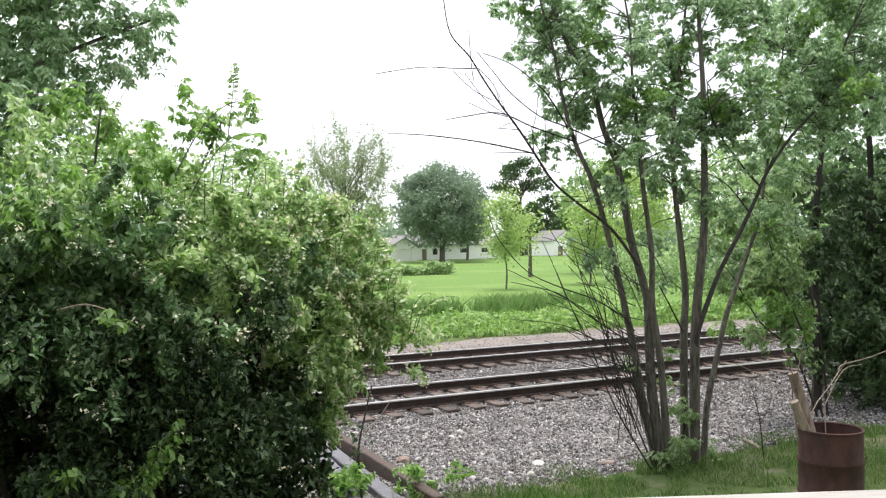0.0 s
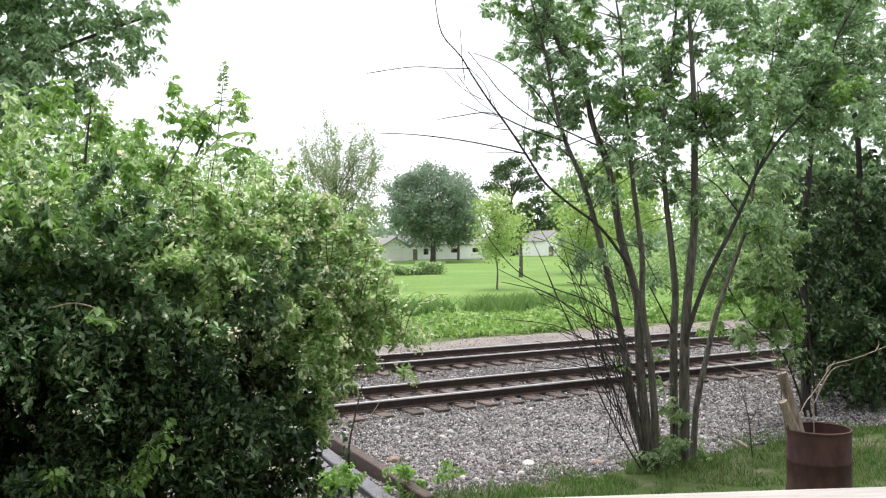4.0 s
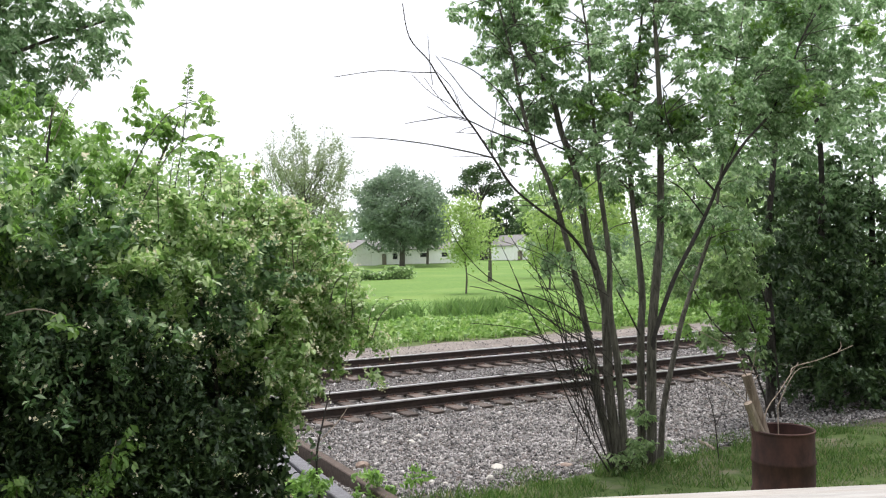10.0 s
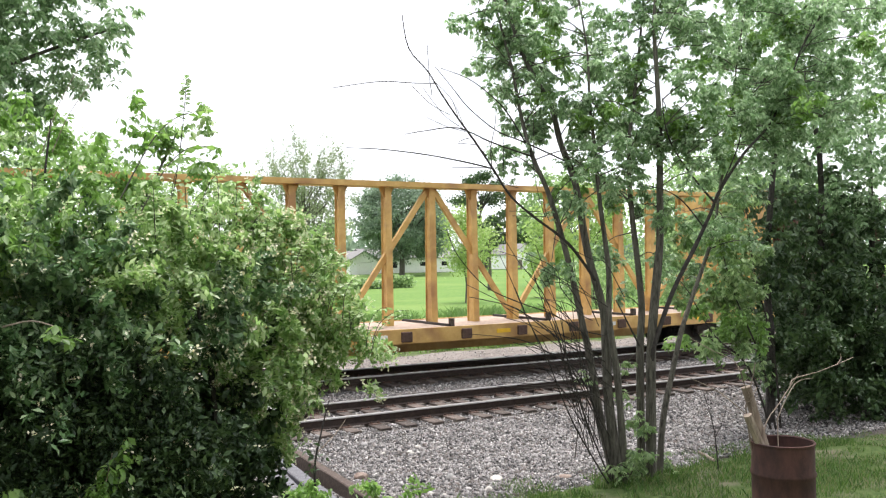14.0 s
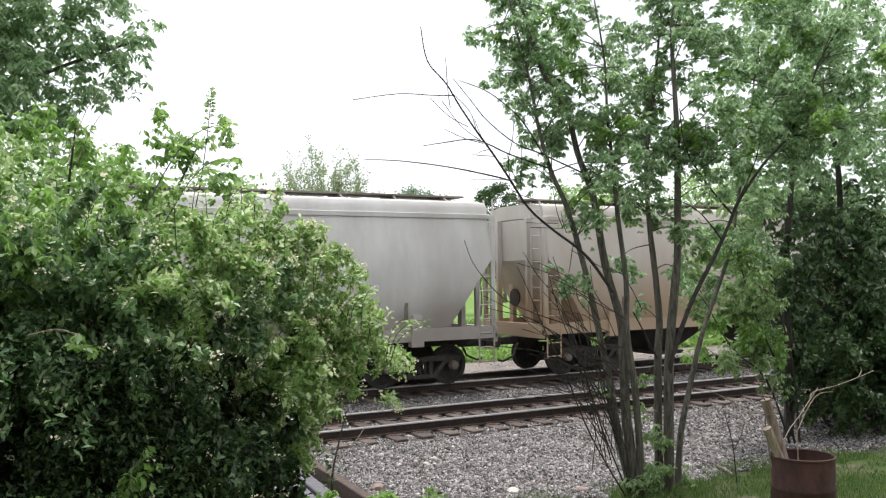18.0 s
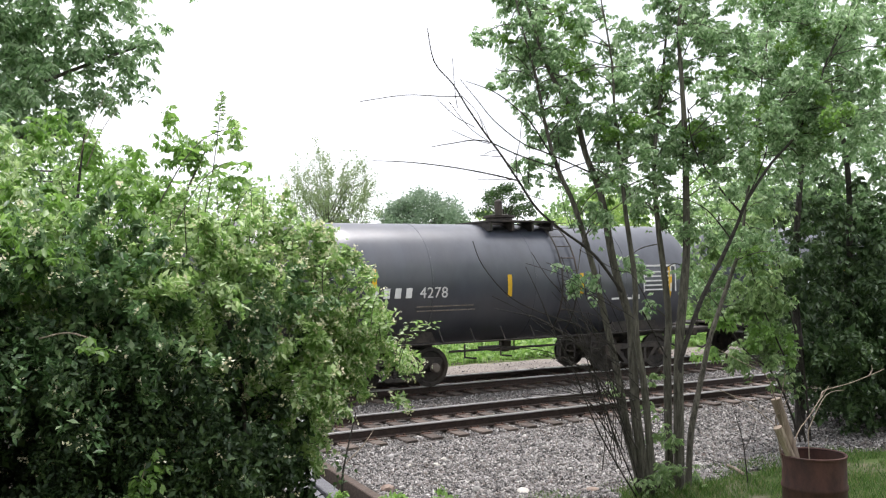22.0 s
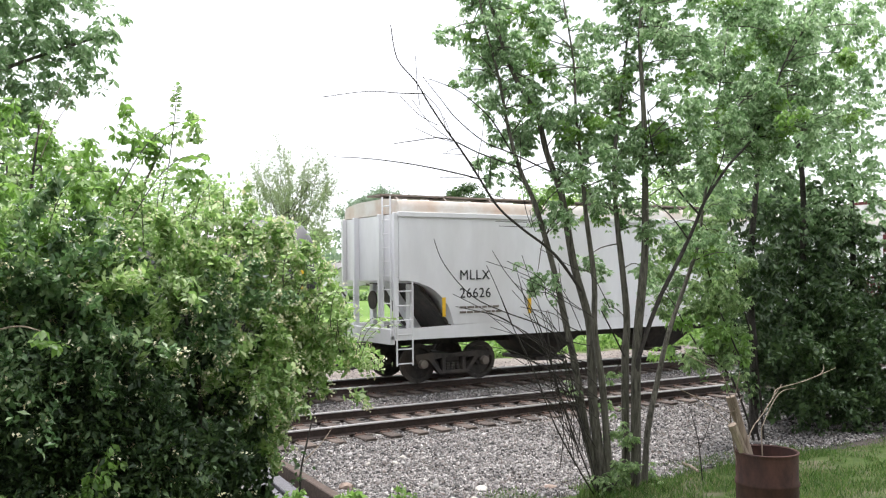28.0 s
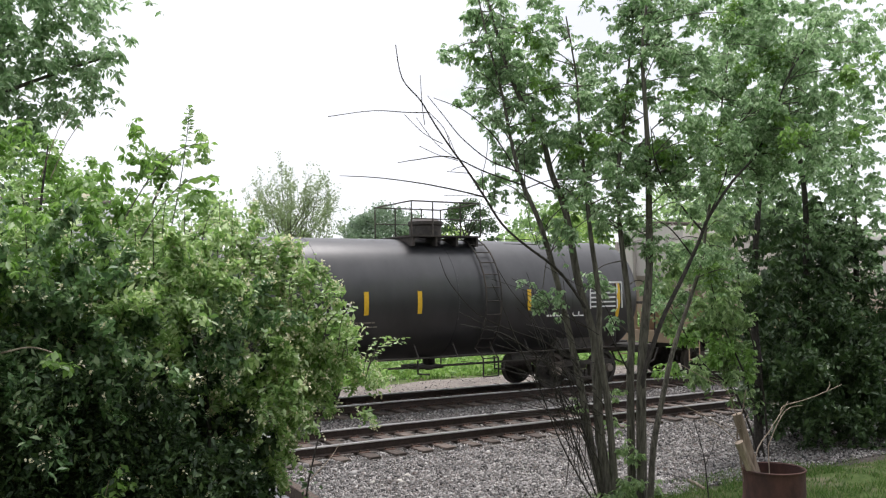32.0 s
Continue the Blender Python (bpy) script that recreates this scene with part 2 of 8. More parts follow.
def island_mat(name, colours, rough=0.85):
    """Loose pieces, each of its own shade."""
    m = bpy.data.materials.new(name)
    m.use_nodes = True
    n, l = m.node_tree.nodes, m.node_tree.links
    p = n["Principled BSDF"]
    geo = n.new("ShaderNodeNewGeometry")
    ramp = n.new("ShaderNodeValToRGB")
    els = ramp.color_ramp.elements
    while len(els) < len(colours):
        els.new(0.5)
    for i, c in enumerate(colours):
        els[i].position, els[i].color = i / (len(colours) - 1), (*c, 1)
    l.new(geo.outputs["Random Per Island"], ramp.inputs["Fac"])
    l.new(ramp.outputs["Color"], p.inputs["Base Color"])
    p.inputs["Roughness"].default_value = rough
    return m


def glow(name, colour, strength):
    m = bpy.data.materials.new(name)
    m.use_nodes = True
    p = m.node_tree.nodes["Principled BSDF"]
    p.inputs["Base Color"].default_value = (*colour, 1)
    p.inputs["Emission Color"].default_value, p.inputs["Emission Strength"].default_value = (*colour, 1), strength
    return m


GRASS = mat("lawn", (0.092, 0.175, 0.038), (0.148, 0.25, 0.06), 3.0, 0.9, 0, 0.3, (0.2, 0.28, 0.08), 0.12, 0.6, spec=0.15)
SANDY = mat("trodden_sandy_ballast", (0.15, 0.13, 0.115), (0.28, 0.25, 0.225), 22.0, 0.95, 0, 0.5, (0.1, 0.09, 0.082), 0.9, 0.6, spec=0.15)
DIRT_GRASS = mat("worn_grass", (0.05, 0.085, 0.025), (0.1, 0.14, 0.045), 9.0, 0.95, 0, 0.5, (0.2, 0.175, 0.13), 1.6, 0.95, spec=0.15)
# bed colour is darkened to hold the shadows under the loose stones
BALLAST = mat("ballast_bed", (0.025, 0.023, 0.022), (0.14, 0.13, 0.124), 40.0, 0.9, 0, 1.0, (0.2, 0.16, 0.13), 0.6, 0.5, spec=0.2)
STONES = island_mat("ballast_stone", [(0.022, 0.022, 0.023), (0.07, 0.067, 0.066), (0.27, 0.258, 0.25), (0.12, 0.092, 0.08), (0.56, 0.54, 0.52), (0.035, 0.034, 0.036), (0.36, 0.345, 0.335), (0.05, 0.046, 0.044)])
PALE_STONE = mat("pale_stone", (0.42, 0.4, 0.36), (0.6, 0.57, 0.52), 20, 0.8)
BROWN_STONE = mat("brown_stone", (0.22, 0.16, 0.13), (0.36, 0.28, 0.23), 20, 0.85)
GREY_STONE = mat("grey_stone", (0.2, 0.2, 0.2), (0.34, 0.33, 0.31), 20, 0.85)
RAIL_SIDE = mat("rusted_rail", (0.03, 0.021, 0.018), (0.06, 0.04, 0.033), 14, 0.75, 0.2, 0.3)
RAIL_TOP = mat("worn_rail_head", (0.45, 0.44, 0.43), (0.62, 0.61, 0.6), 30, 0.28, 0.9, 0.03)
TIE = mat("weathered_tie", (0.05, 0.041, 0.035), (0.135, 0.105, 0.088), 9, 0.9, 0, 0.6, (0.17, 0.13, 0.105), 2.0, 0.6, 0.35, (0.5, 6, 3))
PLATE = mat("tie_plate", (0.07, 0.04, 0.03), (0.13, 0.08, 0.06), 18, 0.8, 0.3)
ORANGE = mat("orange_paint", (0.6, 0.115, 0.045), (0.71, 0.165, 0.068), 2.5, 0.45, 0, 0.04, (0.4, 0.085, 0.04), 0.8, 0.55, stretch=(1, 1, 0.35))
YELLOW = mat("yellow_paint", (0.68, 0.36, 0.02), (0.82, 0.47, 0.03), 4, 0.45, 0, 0.05, (0.4, 0.22, 0.05), 1.2, 0.4)
BLACK = mat("black_paint", (0.012, 0.012, 0.014), (0.035, 0.034, 0.036), 5, 0.45, 0, 0.08, (0.06, 0.055, 0.05), 1.0, 0.4)
SOOT = mat("grimy_steel", (0.022, 0.02, 0.019), (0.06, 0.052, 0.046), 9, 0.75, 0.1, 0.3, (0.11, 0.085, 0.065), 1.5, 0.5)
GREY_STEEL = mat("grey_fuel_tank", (0.14, 0.12, 0.1), (0.24, 0.21, 0.18), 4, 0.7, 0.1, 0.15, (0.1, 0.07, 0.05), 0.9, 0.6)
TAN_STEEL = mat("dusty_tan_steel", (0.24, 0.185, 0.13), (0.36, 0.29, 0.215), 3, 0.75, 0, 0.1, (0.13, 0.095, 0.07), 0.9, 0.6)
DUST_STEEL = mat("dusty_truck_steel", (0.05, 0.042, 0.036), (0.11, 0.092, 0.078), 5, 0.85, 0.05, 0.2, (0.04, 0.034, 0.03), 1.4, 0.6)
GLASS = mat("dark_window_glass", (0.01, 0.012, 0.014), (0.02, 0.022, 0.025), 2, 0.08, 0, 0)
WHITE = mat("white_paint", (0.7, 0.7, 0.68), (0.8, 0.8, 0.79), 6, 0.5, 0, 0.05)
WHITE_RAIL = mat("white_handrail", (0.7, 0.69, 0.66), (0.82, 0.81, 0.79), 9, 0.5, 0, 0.05)
YELLOW_MARK = mat("yellow_reflector", (0.7, 0.42, 0.02), (0.82, 0.5, 0.03), 12, 0.5, 0, 0.03)
BEAM_YELLOW = mat("faded_yellow_steel", (0.5, 0.3, 0.085), (0.64, 0.42, 0.15), 3, 0.6, 0, 0.1, (0.27, 0.13, 0.06), 1.3, 0.75)
BEAM_BROWN = mat("brown_steel", (0.06, 0.022, 0.018), (0.1, 0.035, 0.028), 3, 0.6, 0, 0.1, (0.14, 0.06, 0.04), 0.9, 0.5)
BEAM_BLUE = mat("dark_blue_steel", (0.014, 0.018, 0.05), (0.03, 0.036, 0.085), 3, 0.55, 0, 0.1, (0.06, 0.06, 0.07), 0.9, 0.5)
DECK = mat("worn_deck_boards", (0.3, 0.22, 0.17), (0.46, 0.36, 0.28), 5, 0.9, 0, 0.3)
HOP_GREY = mat("grey_beige_hopper", (0.52, 0.51, 0.485), (0.62, 0.61, 0.585), 1.6, 0.6, 0, 0.05, (0.33, 0.3, 0.27), 0.5, 0.45, stretch=(1, 1, 0.3))
HOP_BEIGE = mat("beige_hopper", (0.48, 0.45, 0.415), (0.58, 0.55, 0.51), 1.4, 0.65, 0, 0.05, (0.36, 0.28, 0.2), 0.45, 0.5, stretch=(0.8, 1, 0.3))
HOP_WHITE = mat("white_hopper", (0.68, 0.69, 0.7), (0.78, 0.79, 0.8), 1.4, 0.5, 0, 0.04, (0.52, 0.5, 0.46), 0.5, 0.4, stretch=(1, 1, 0.3))
HOP_PALE = mat("pale_grey_hopper", (0.52, 0.53, 0.55), (0.61, 0.62, 0.64), 1.4, 0.55, 0, 0.04, (0.44, 0.43, 0.41), 0.5, 0.4, stretch=(1, 1, 0.3))
low_dirt(HOP_GREY, (0.27, 0.225, 0.19), 1.2, 2.4, 0.7)
low_dirt(HOP_BEIGE, (0.4, 0.27, 0.16), 1.4, 3.1, 0.8)
RUST_ROOF = mat("rust_streaked_roof", (0.56, 0.5, 0.44), (0.66, 0.64, 0.6), 2.0, 0.65, 0, 0.05, (0.5, 0.3, 0.17), 1.2, 0.55)
TANK_BLACK = mat("black_tank_paint", (0.018, 0.018, 0.02), (0.034, 0.034, 0.037), 2.0, 0.34, 0, 0.03, (0.06, 0.057, 0.054), 0.6, 0.5, stretch=(1, 1, 0.4), spec=0.8)
TANK_BLUE = mat("slate_tank_paint", (0.042, 0.048, 0.063), (0.068, 0.076, 0.096), 2.0, 0.33, 0, 0.03, (0.085, 0.085, 0.09), 0.6, 0.5, stretch=(1, 1, 0.4), spec=0.9)
TANK_SILVER = mat("dull_silver_jacket", (0.16, 0.17, 0.19), (0.23, 0.24, 0.26), 2.0, 0.4, 0.3, 0.03, (0.12, 0.12, 0.13), 0.8, 0.5)
BOX_RED = mat("oxide_red_boxcar", (0.085, 0.012, 0.014), (0.125, 0.02, 0.022), 2.2, 0.55, 0, 0.06, (0.07, 0.015, 0.015), 0.7, 0.5, stretch=(1, 1, 0.4))
TAG_BLACK = mat("black_spray_paint", (0.015, 0.014, 0.018), (0.035, 0.032, 0.04), 8, 0.6, 0, 0)
TAG_YELLOW = mat("yellow_spray_paint", (0.62, 0.36, 0.03), (0.75, 0.47, 0.07), 3, 0.6, 0, 0)
TAG_PINK = mat("pink_spray_paint", (0.6, 0.26, 0.2), (0.66, 0.33, 0.26), 3, 0.6, 0, 0)
BARK = mat("grey_brown_bark", (0.032, 0.029, 0.023), (0.145, 0.136, 0.108), 34, 0.95, 0, 1.0, (0.17, 0.165, 0.125), 3.0, 0.6, stretch=(1, 1, 0.14))
DARK_BARK = mat("dark_bark", (0.02, 0.018, 0.016), (0.055, 0.048, 0.041), 16, 0.95, 0, 0.8)
RUST_DRUM = mat("rusted_drum", (0.04, 0.019, 0.016), (0.085, 0.038, 0.03), 9, 0.85, 0.1, 0.3, (0.03, 0.02, 0.021), 2.6, 0.8, stretch=(1, 1, 0.5))
CUT_WOOD = mat("barkless_log", (0.19, 0.145, 0.11), (0.42, 0.35, 0.275), 16, 0.9, 0, 0.9, (0.12, 0.09, 0.065), 5, 0.85, stretch=(1, 1, 0.2))
TIMBER_BROWN = mat("old_brown_timber", (0.05, 0.036, 0.03), (0.12, 0.088, 0.07), 8, 0.9, 0, 0.5, stretch=(6, 0.6, 3))
TIMBER_GREY = mat("weathered_grey_timber", (0.06, 0.06, 0.068), (0.16, 0.16, 0.175), 8, 0.55, 0, 0.5, stretch=(6, 0.6, 3))
BOARD_WHITE = mat("worn_white_board", (0.27, 0.26, 0.24), (0.4, 0.39, 0.37), 7, 0.8, 0, 0.3, (0.34, 0.29, 0.23), 3, 0.7, stretch=(0.5, 5, 5))
SIDING = mat("white_siding", (0.76, 0.76, 0.76), (0.84, 0.84, 0.84), 2, 0.7, 0, 0.05)
ROOF_GREY = mat("grey_shingles", (0.16, 0.155, 0.15), (0.26, 0.25, 0.245), 5, 0.9, 0, 0.3)
BRICK_RED = mat("red_brick", (0.24, 0.1, 0.07), (0.36, 0.16, 0.11), 6, 0.9, 0, 0.2)
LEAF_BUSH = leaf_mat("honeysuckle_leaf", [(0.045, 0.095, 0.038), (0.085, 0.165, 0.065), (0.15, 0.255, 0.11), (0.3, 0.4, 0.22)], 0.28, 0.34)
# young growth, paled further to carry the light it catches
LEAF_YOUNG_LIT = leaf_mat("lit_young_honeysuckle_leaf", [(0.12, 0.215, 0.07), (0.22, 0.35, 0.115), (0.36, 0.48, 0.2), (0.56, 0.65, 0.42)], 0.42, 0.36)
LEAF_BRIGHT = leaf_mat("young_box_elder_leaf", [(0.12, 0.22, 0.06), (0.19, 0.325, 0.085), (0.28, 0.43, 0.14)], 0.42, 0.4)
LEAF_TREE = leaf_mat("box_elder_leaf", [(0.125, 0.2, 0.085), (0.19, 0.29, 0.12), (0.275, 0.385, 0.17), (0.4, 0.5, 0.28)], 0.45, 0.38)
LEAF_ELDER = leaf_mat("pale_backed_elder_leaf", [(0.12, 0.205, 0.095), (0.2, 0.31, 0.155), (0.3, 0.42, 0.23), (0.5, 0.6, 0.43)], 0.5, 0.3)
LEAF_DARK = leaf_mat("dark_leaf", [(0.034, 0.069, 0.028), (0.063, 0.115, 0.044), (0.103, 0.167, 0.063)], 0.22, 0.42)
# dark leaves for the lower bush: its shade is put into the colour
LEAF_SHADED = leaf_mat("shaded_bush_leaf", [(0.016, 0.036, 0.014), (0.03, 0.062, 0.023), (0.055, 0.105, 0.036), (0.11, 0.175, 0.066)], 0.14, 0.55)
# distance haze is put into these greyed greens
LEAF_FAR = leaf_mat("hazed_far_leaf", [(0.13, 0.195, 0.13), (0.195, 0.265, 0.18), (0.26, 0.335, 0.235)], 0.35)
LEAF_PALE = leaf_mat("pale_new_leaf", [(0.17, 0.225, 0.11), (0.24, 0.305, 0.16), (0.33, 0.39, 0.24)], 0.4)
LEAF_LIME = leaf_mat("lime_willow_leaf", [(0.22, 0.32, 0.1), (0.3, 0.41, 0.14), (0.4, 0.5, 0.22)], 0.45)
LEAF_YARD = leaf_mat("yard_grass_blade", [(0.04, 0.09, 0.022), (0.075, 0.155, 0.034), (0.12, 0.215, 0.05), (0.26, 0.25, 0.14)], 0.35, 0.6)
FLOWER = leaf_mat("cream_blossom", [(0.6, 0.55, 0.36), (0.76, 0.72, 0.54), (0.82, 0.8, 0.68)], 0.35)

# ---- ground, ballast and track ----
TRACK_Y = 4.6
PROFILE = [(-2000, 1.2), (-40, 0.6), (-14, 0.32), (-9.2, 0.03), (-6.3, -0.2), (-4.5, -0.3), (-3, -0.33), (9, -0.36), (10, -0.26), (12, -0.3), (22, -0.35), (45, -0.45),
           (75, -0.4), (120, 0.3), (135, 0.5), (170, 0.6), (2000, 0.8)]


def lerp_table(table, t):
    for (a, p), (b, q) in zip(table, table[1:]):
        if t <= b:
            return p + (q - p) * (t - a) / (b - a)
    return table[-1][1]


def ground_z(x, y):
    z = lerp_table(PROFILE, y)
    near = max(0.0, 1 - abs(y + 4) / 40)
    return z + (0.05 * noise.noise((x * 0.5, y * 0.5, 0)) + 0.02 * noise.noise((x * 2.1, y * 2.1, 3))) * near


def sheet(xs, ys, zf):
    m = Shape()
    m.v = [(x, y, zf(x, y)) for x in xs for y in ys]
    n = len(ys)
    m.f = [(i * n + j, (i + 1) * n + j, (i + 1) * n + j + 1, i * n + j + 1) for i in range(len(xs) - 1) for j in range(n - 1)]
    return m


def steps(*spans):
    out = []
    for a, b, d in spans:
        k = max(1, round((b - a) / d))
        out += [a + (b - a) * i / k for i in range(k)]
    return out + [spans[-1][1]]


XS = steps((-2500, -200, 460), (-200, -20, 20), (-20, 0, 2), (0, 20, 0.4), (20, 60, 2), (60, 300, 24), (300, 2500, 440))
YS = steps((-2000, -60, 388), (-60, -16, 4), (-16, -11, 0.5), (-11, -5, 0.25), (-5, 9, 1.0), (9, 14, 0.4), (14, 40, 2), (40, 120, 8), (120, 2000, 376))
ground = solo("ground", sheet(XS, YS, ground_z), GRASS, "level green lawn on both sides of a railway", "ground", kind="structure")
ground.data.materials.append(DIRT_GRASS)
for poly in ground.data.polygons:
    poly.material_index = 1 if poly.center.y < 10.9 else 0

BED = [(-6.9, -0.36), (-6.0, -0.2), (-5.2, -0.24), (-4, -0.29), (-2.6, -0.3), (-1.75, -0.25), (-1.3, -0.225), (1.3, -0.23), (1.8, -0.25), (2.8, -0.25), (3.3, -0.24), (5.9, -0.24), (6.5, -0.24), (7.6, -0.27), (9.2, -0.26), (9.9, -0.3), (10.8, -0.4)]


def bed_z(x, y):
    return lerp_table(BED, y) + 0.03 * noise.noise((x * 1.3, y * 1.3, 7)) * (1 if y < -1.5 or y > 6.2 else 0.3) + 0.012 * noise.noise((x * 9, y * 9, 2))


ballast_bed = solo("ballast_bed", sheet(steps((-800, -30, 55), (-30, 0, 1), (0, 22, 0.16), (22, 60, 1), (60, 800, 62)), steps((-6.9, -1.3, 0.14), (-1.3, 6, 0.3), (6, 10.8, 0.2)), bed_z), BALLAST, "grey crushed stone ballast under two tracks", "ballast", kind="structure")
ballast_bed.data.materials.append(SANDY)
for poly in ballast_bed.data.polygons:
    poly.material_index = 1 if poly.center.y > 6.9 + 0.5 * noise.noise((poly.center.x * 0.4, 0, 0)) else 0

STONE_V = np.array([(1, 0, 0), (-1, 0, 0), (0, 1, 0), (0, -1, 0), (0, 0, 1), (0, 0, -1)], np.float32)
STONE_F = np.array([(0, 2, 4), (2, 1, 4), (1, 3, 4), (3, 0, 4), (2, 0, 5), (1, 2, 5), (3, 1, 5), (0, 3, 5)], np.int32)


def turns(rng, n):
    """Random rotations, as n matrices."""
    q = rng.normal(size=(n, 4))
    q /= np.linalg.norm(q, axis=1)[:, None]
    w, x, y, z = q.T
    return np.stack([np.stack([1 - 2 * (y * y + z * z), 2 * (x * y - z * w), 2 * (x * z + y * w)], 1),
                     np.stack([2 * (x * y + z * w), 1 - 2 * (x * x + z * z), 2 * (y * z - x * w)], 1),
                     np.stack([2 * (x * z - y * w), 2 * (y * z + x * w), 1 - 2 * (x * x + y * y)], 1)], 1)


def gravel(name, spots, seed, label):
    """Loose crushed stones strewn over stretches (x0, x1, y0, y1, how many, size)."""
    rng = np.random.default_rng(seed)
    vs, fs, k = [], [], 0
    for x0, x1, y0, y1, n, size in spots:
        x, y = rng.uniform(x0, x1, n), rng.uniform(y0, y1, n)
        s = size * rng.lognormal(0, 0.32, n)
        z = np.array([bed_z(a, b) for a, b in zip(x, y)]) + s * 0.25
        v = STONE_V[None] * (s[:, None] * rng.uniform(0.4, 1.3, (n, 3)))[:, None, :] * rng.uniform(0.75, 1.2, (n, 6, 1))
        v = np.einsum("nij,nkj->nki", turns(rng, n), v) + np.stack([x, y, z], 1)[:, None, :]
        vs.append(v.reshape(-1, 3))
        fs.append((STONE_F[None] + 6 * np.arange(n)[:, None, None]).reshape(-1, 3) + k)
        k += 6 * n
    tagged(put(name, tri_mesh(name, np.concatenate(vs), np.concatenate(fs), STONES)), label, "gravel", kind="stuff")


gravel("ballast_stones", [(1.5, 9.5, -6.2, -1.4, 82000, 0.0185), (9.5, 14, -6.0, -1.4, 30000, 0.02), (14, 24, -5.5, -1.4, 14000, 0.028), (1, 20, 1.35, 3.3, 24000, 0.018), (1, 24, -1.3, -0.85, 9000, 0.018), (1, 24, -0.65, 0.65, 16000, 0.018), (3, 26, 3.9, 5.3, 7000, 0.02), (3, 26, 5.8, 7.4, 6000, 0.02), (3, 26, 7.4, 9.4, 2500, 0.016)], 5, "angular grey crushed ballast stones")


def rail_line(y):
    """One rail with its foot, web and head, running past the whole place."""
    m = Shape()
    prism(m, [(y - 0.07, -0.172), (y + 0.07, -0.172), (y + 0.07, -0.16), (y + 0.011, -0.14), (y + 0.011, -0.05), (y + 0.034, -0.036), (y + 0.034, -0.03), (y - 0.034, -0.03), (y - 0.034, -0.036), (y - 0.011, -0.05), (y - 0.011, -0.14), (y - 0.07, -0.16)], "x", -700, 700)
    t = thing("rail", "rusty steel rail with a polished head, spiked to wooden ties", "rail", "rails of the two tracks")
    t["kind"] = "structure"
    part("rail_web", m, RAIL_SIDE, t, smooth=False)
    h = Shape()
    prism(h, [(y - 0.036, -0.0299), (y + 0.036, -0.0299), (y + 0.035, -0.008), (y + 0.027, 0), (y - 0.027, 0), (y - 0.035, -0.008)], "x", -700, 700)
    part("rail_head", h, RAIL_TOP, t, "bright worn running surface", smooth=False)


for ry in (-0.753, 0.753, TRACK_Y - 0.753, TRACK_Y + 0.753):
    rail_line(ry)

# ---- rolling stock: each vehicle's own space has x from its leading end backwards, y = 0 on the track's centre, z = 0 on the rail ----
WHEEL = Shape()
lathe(WHEEL, [(-0.07, 0.07), (-0.09, 0.13), (-0.03, 0.15), (-0.02, 0.36), (-0.07, 0.39), (-0.07, 0.452), (0.06, 0.46), (0.065, 0.485), (0.09, 0.482), (0.09, 0.39), (0.03, 0.36), (0.02, 0.15), (0.09, 0.13), (0.09, 0.07)], "y", 24)
WHEEL_MESH = mesh_of("wheel", WHEEL, SOOT)
CAP = Shape()
lathe(CAP, [(-0.09, 0.06), (-0.085, 0.1), (0.0, 0.115), (0.05, 0.115)], "y", 12)
CAP_MESH = mesh_of("bearing_cap", CAP, GREY_STEEL)

FRAME = Shape()
for sy in (-1, 1):
    y0, y1 = sorted((sy * 0.93, sy * 1.09))
    prism(FRAME, [(-1.1, 0.58), (-1.08, 0.68), (-0.6, 0.72), (0, 0.68), (0.6, 0.72), (1.08, 0.68), (1.1, 0.58), (0.72, 0.56), (0.3, 0.585), (-0.3, 0.585), (-0.72, 0.56)], "y", y0, y1)
    for sx in (-1, 1):
        prism(FRAME, [(sx * 0.76, 0.58), (sx * 0.62, 0.6), (sx * 0.3, 0.2), (sx * 0.42, 0.2)], "y", y0, y1)
        box(FRAME, *sorted((sx * 0.24, sx * 0.34)), y0, y1, 0.2, 0.6, 0.01)
        box(FRAME, *sorted((sx * 0.74, sx * 1.06)), y0 + 0.02, y1 - 0.02, 0.46, 0.64, 0.02)
    box(FRAME, -0.4, 0.4, y0, y1, 0.17, 0.27, 0.02)
box(FRAME, -0.2, 0.2, -1.0, 1.0, 0.46, 0.66, 0.03)
FRAME_MESH = mesh_of("truck_frame", FRAME, SOOT)
SPRING = Shape()
lathe(SPRING, [(0.27 + 0.031 * i, 0.062 if i % 2 else 0.05) for i in range(7)], "z", 8, (0, 0, 0))
SPRING_MESH = mesh_of("spring", SPRING, SOOT)


WHEELS = []  # (wheel, place of its axle in its truck, half turn, vehicle, how far behind the vehicle's own origin)


def wheel(t, car, x, y, z, along, scale=1.0):
    ob = put("wheel", WHEEL_MESH, t, Matrix.LocRotScale((x, y, z), Euler((0, 0, 0 if y > 0 else math.pi)), (scale, 1, scale)))
    WHEELS.append((ob, (x, y, z), 0 if y > 0 else 180, car, along))


def truck(car, xc):
    t = put("truck", FRAME_MESH, car, pose(xc, 0, 0))
    for dx in (-0.89, 0.89):
        wheel(t, car, dx, -0.76, 0.46, xc + dx)
        wheel(t, car, dx, 0.76, 0.46, xc + dx)
        put("bearing_cap", CAP_MESH, t, pose(dx, -1.09, 0.46))
    for sy in (-1, 1):
        for dx in (-0.14, 0, 0.14):
            put("spring", SPRING_MESH, t, pose(dx, sy, 0))


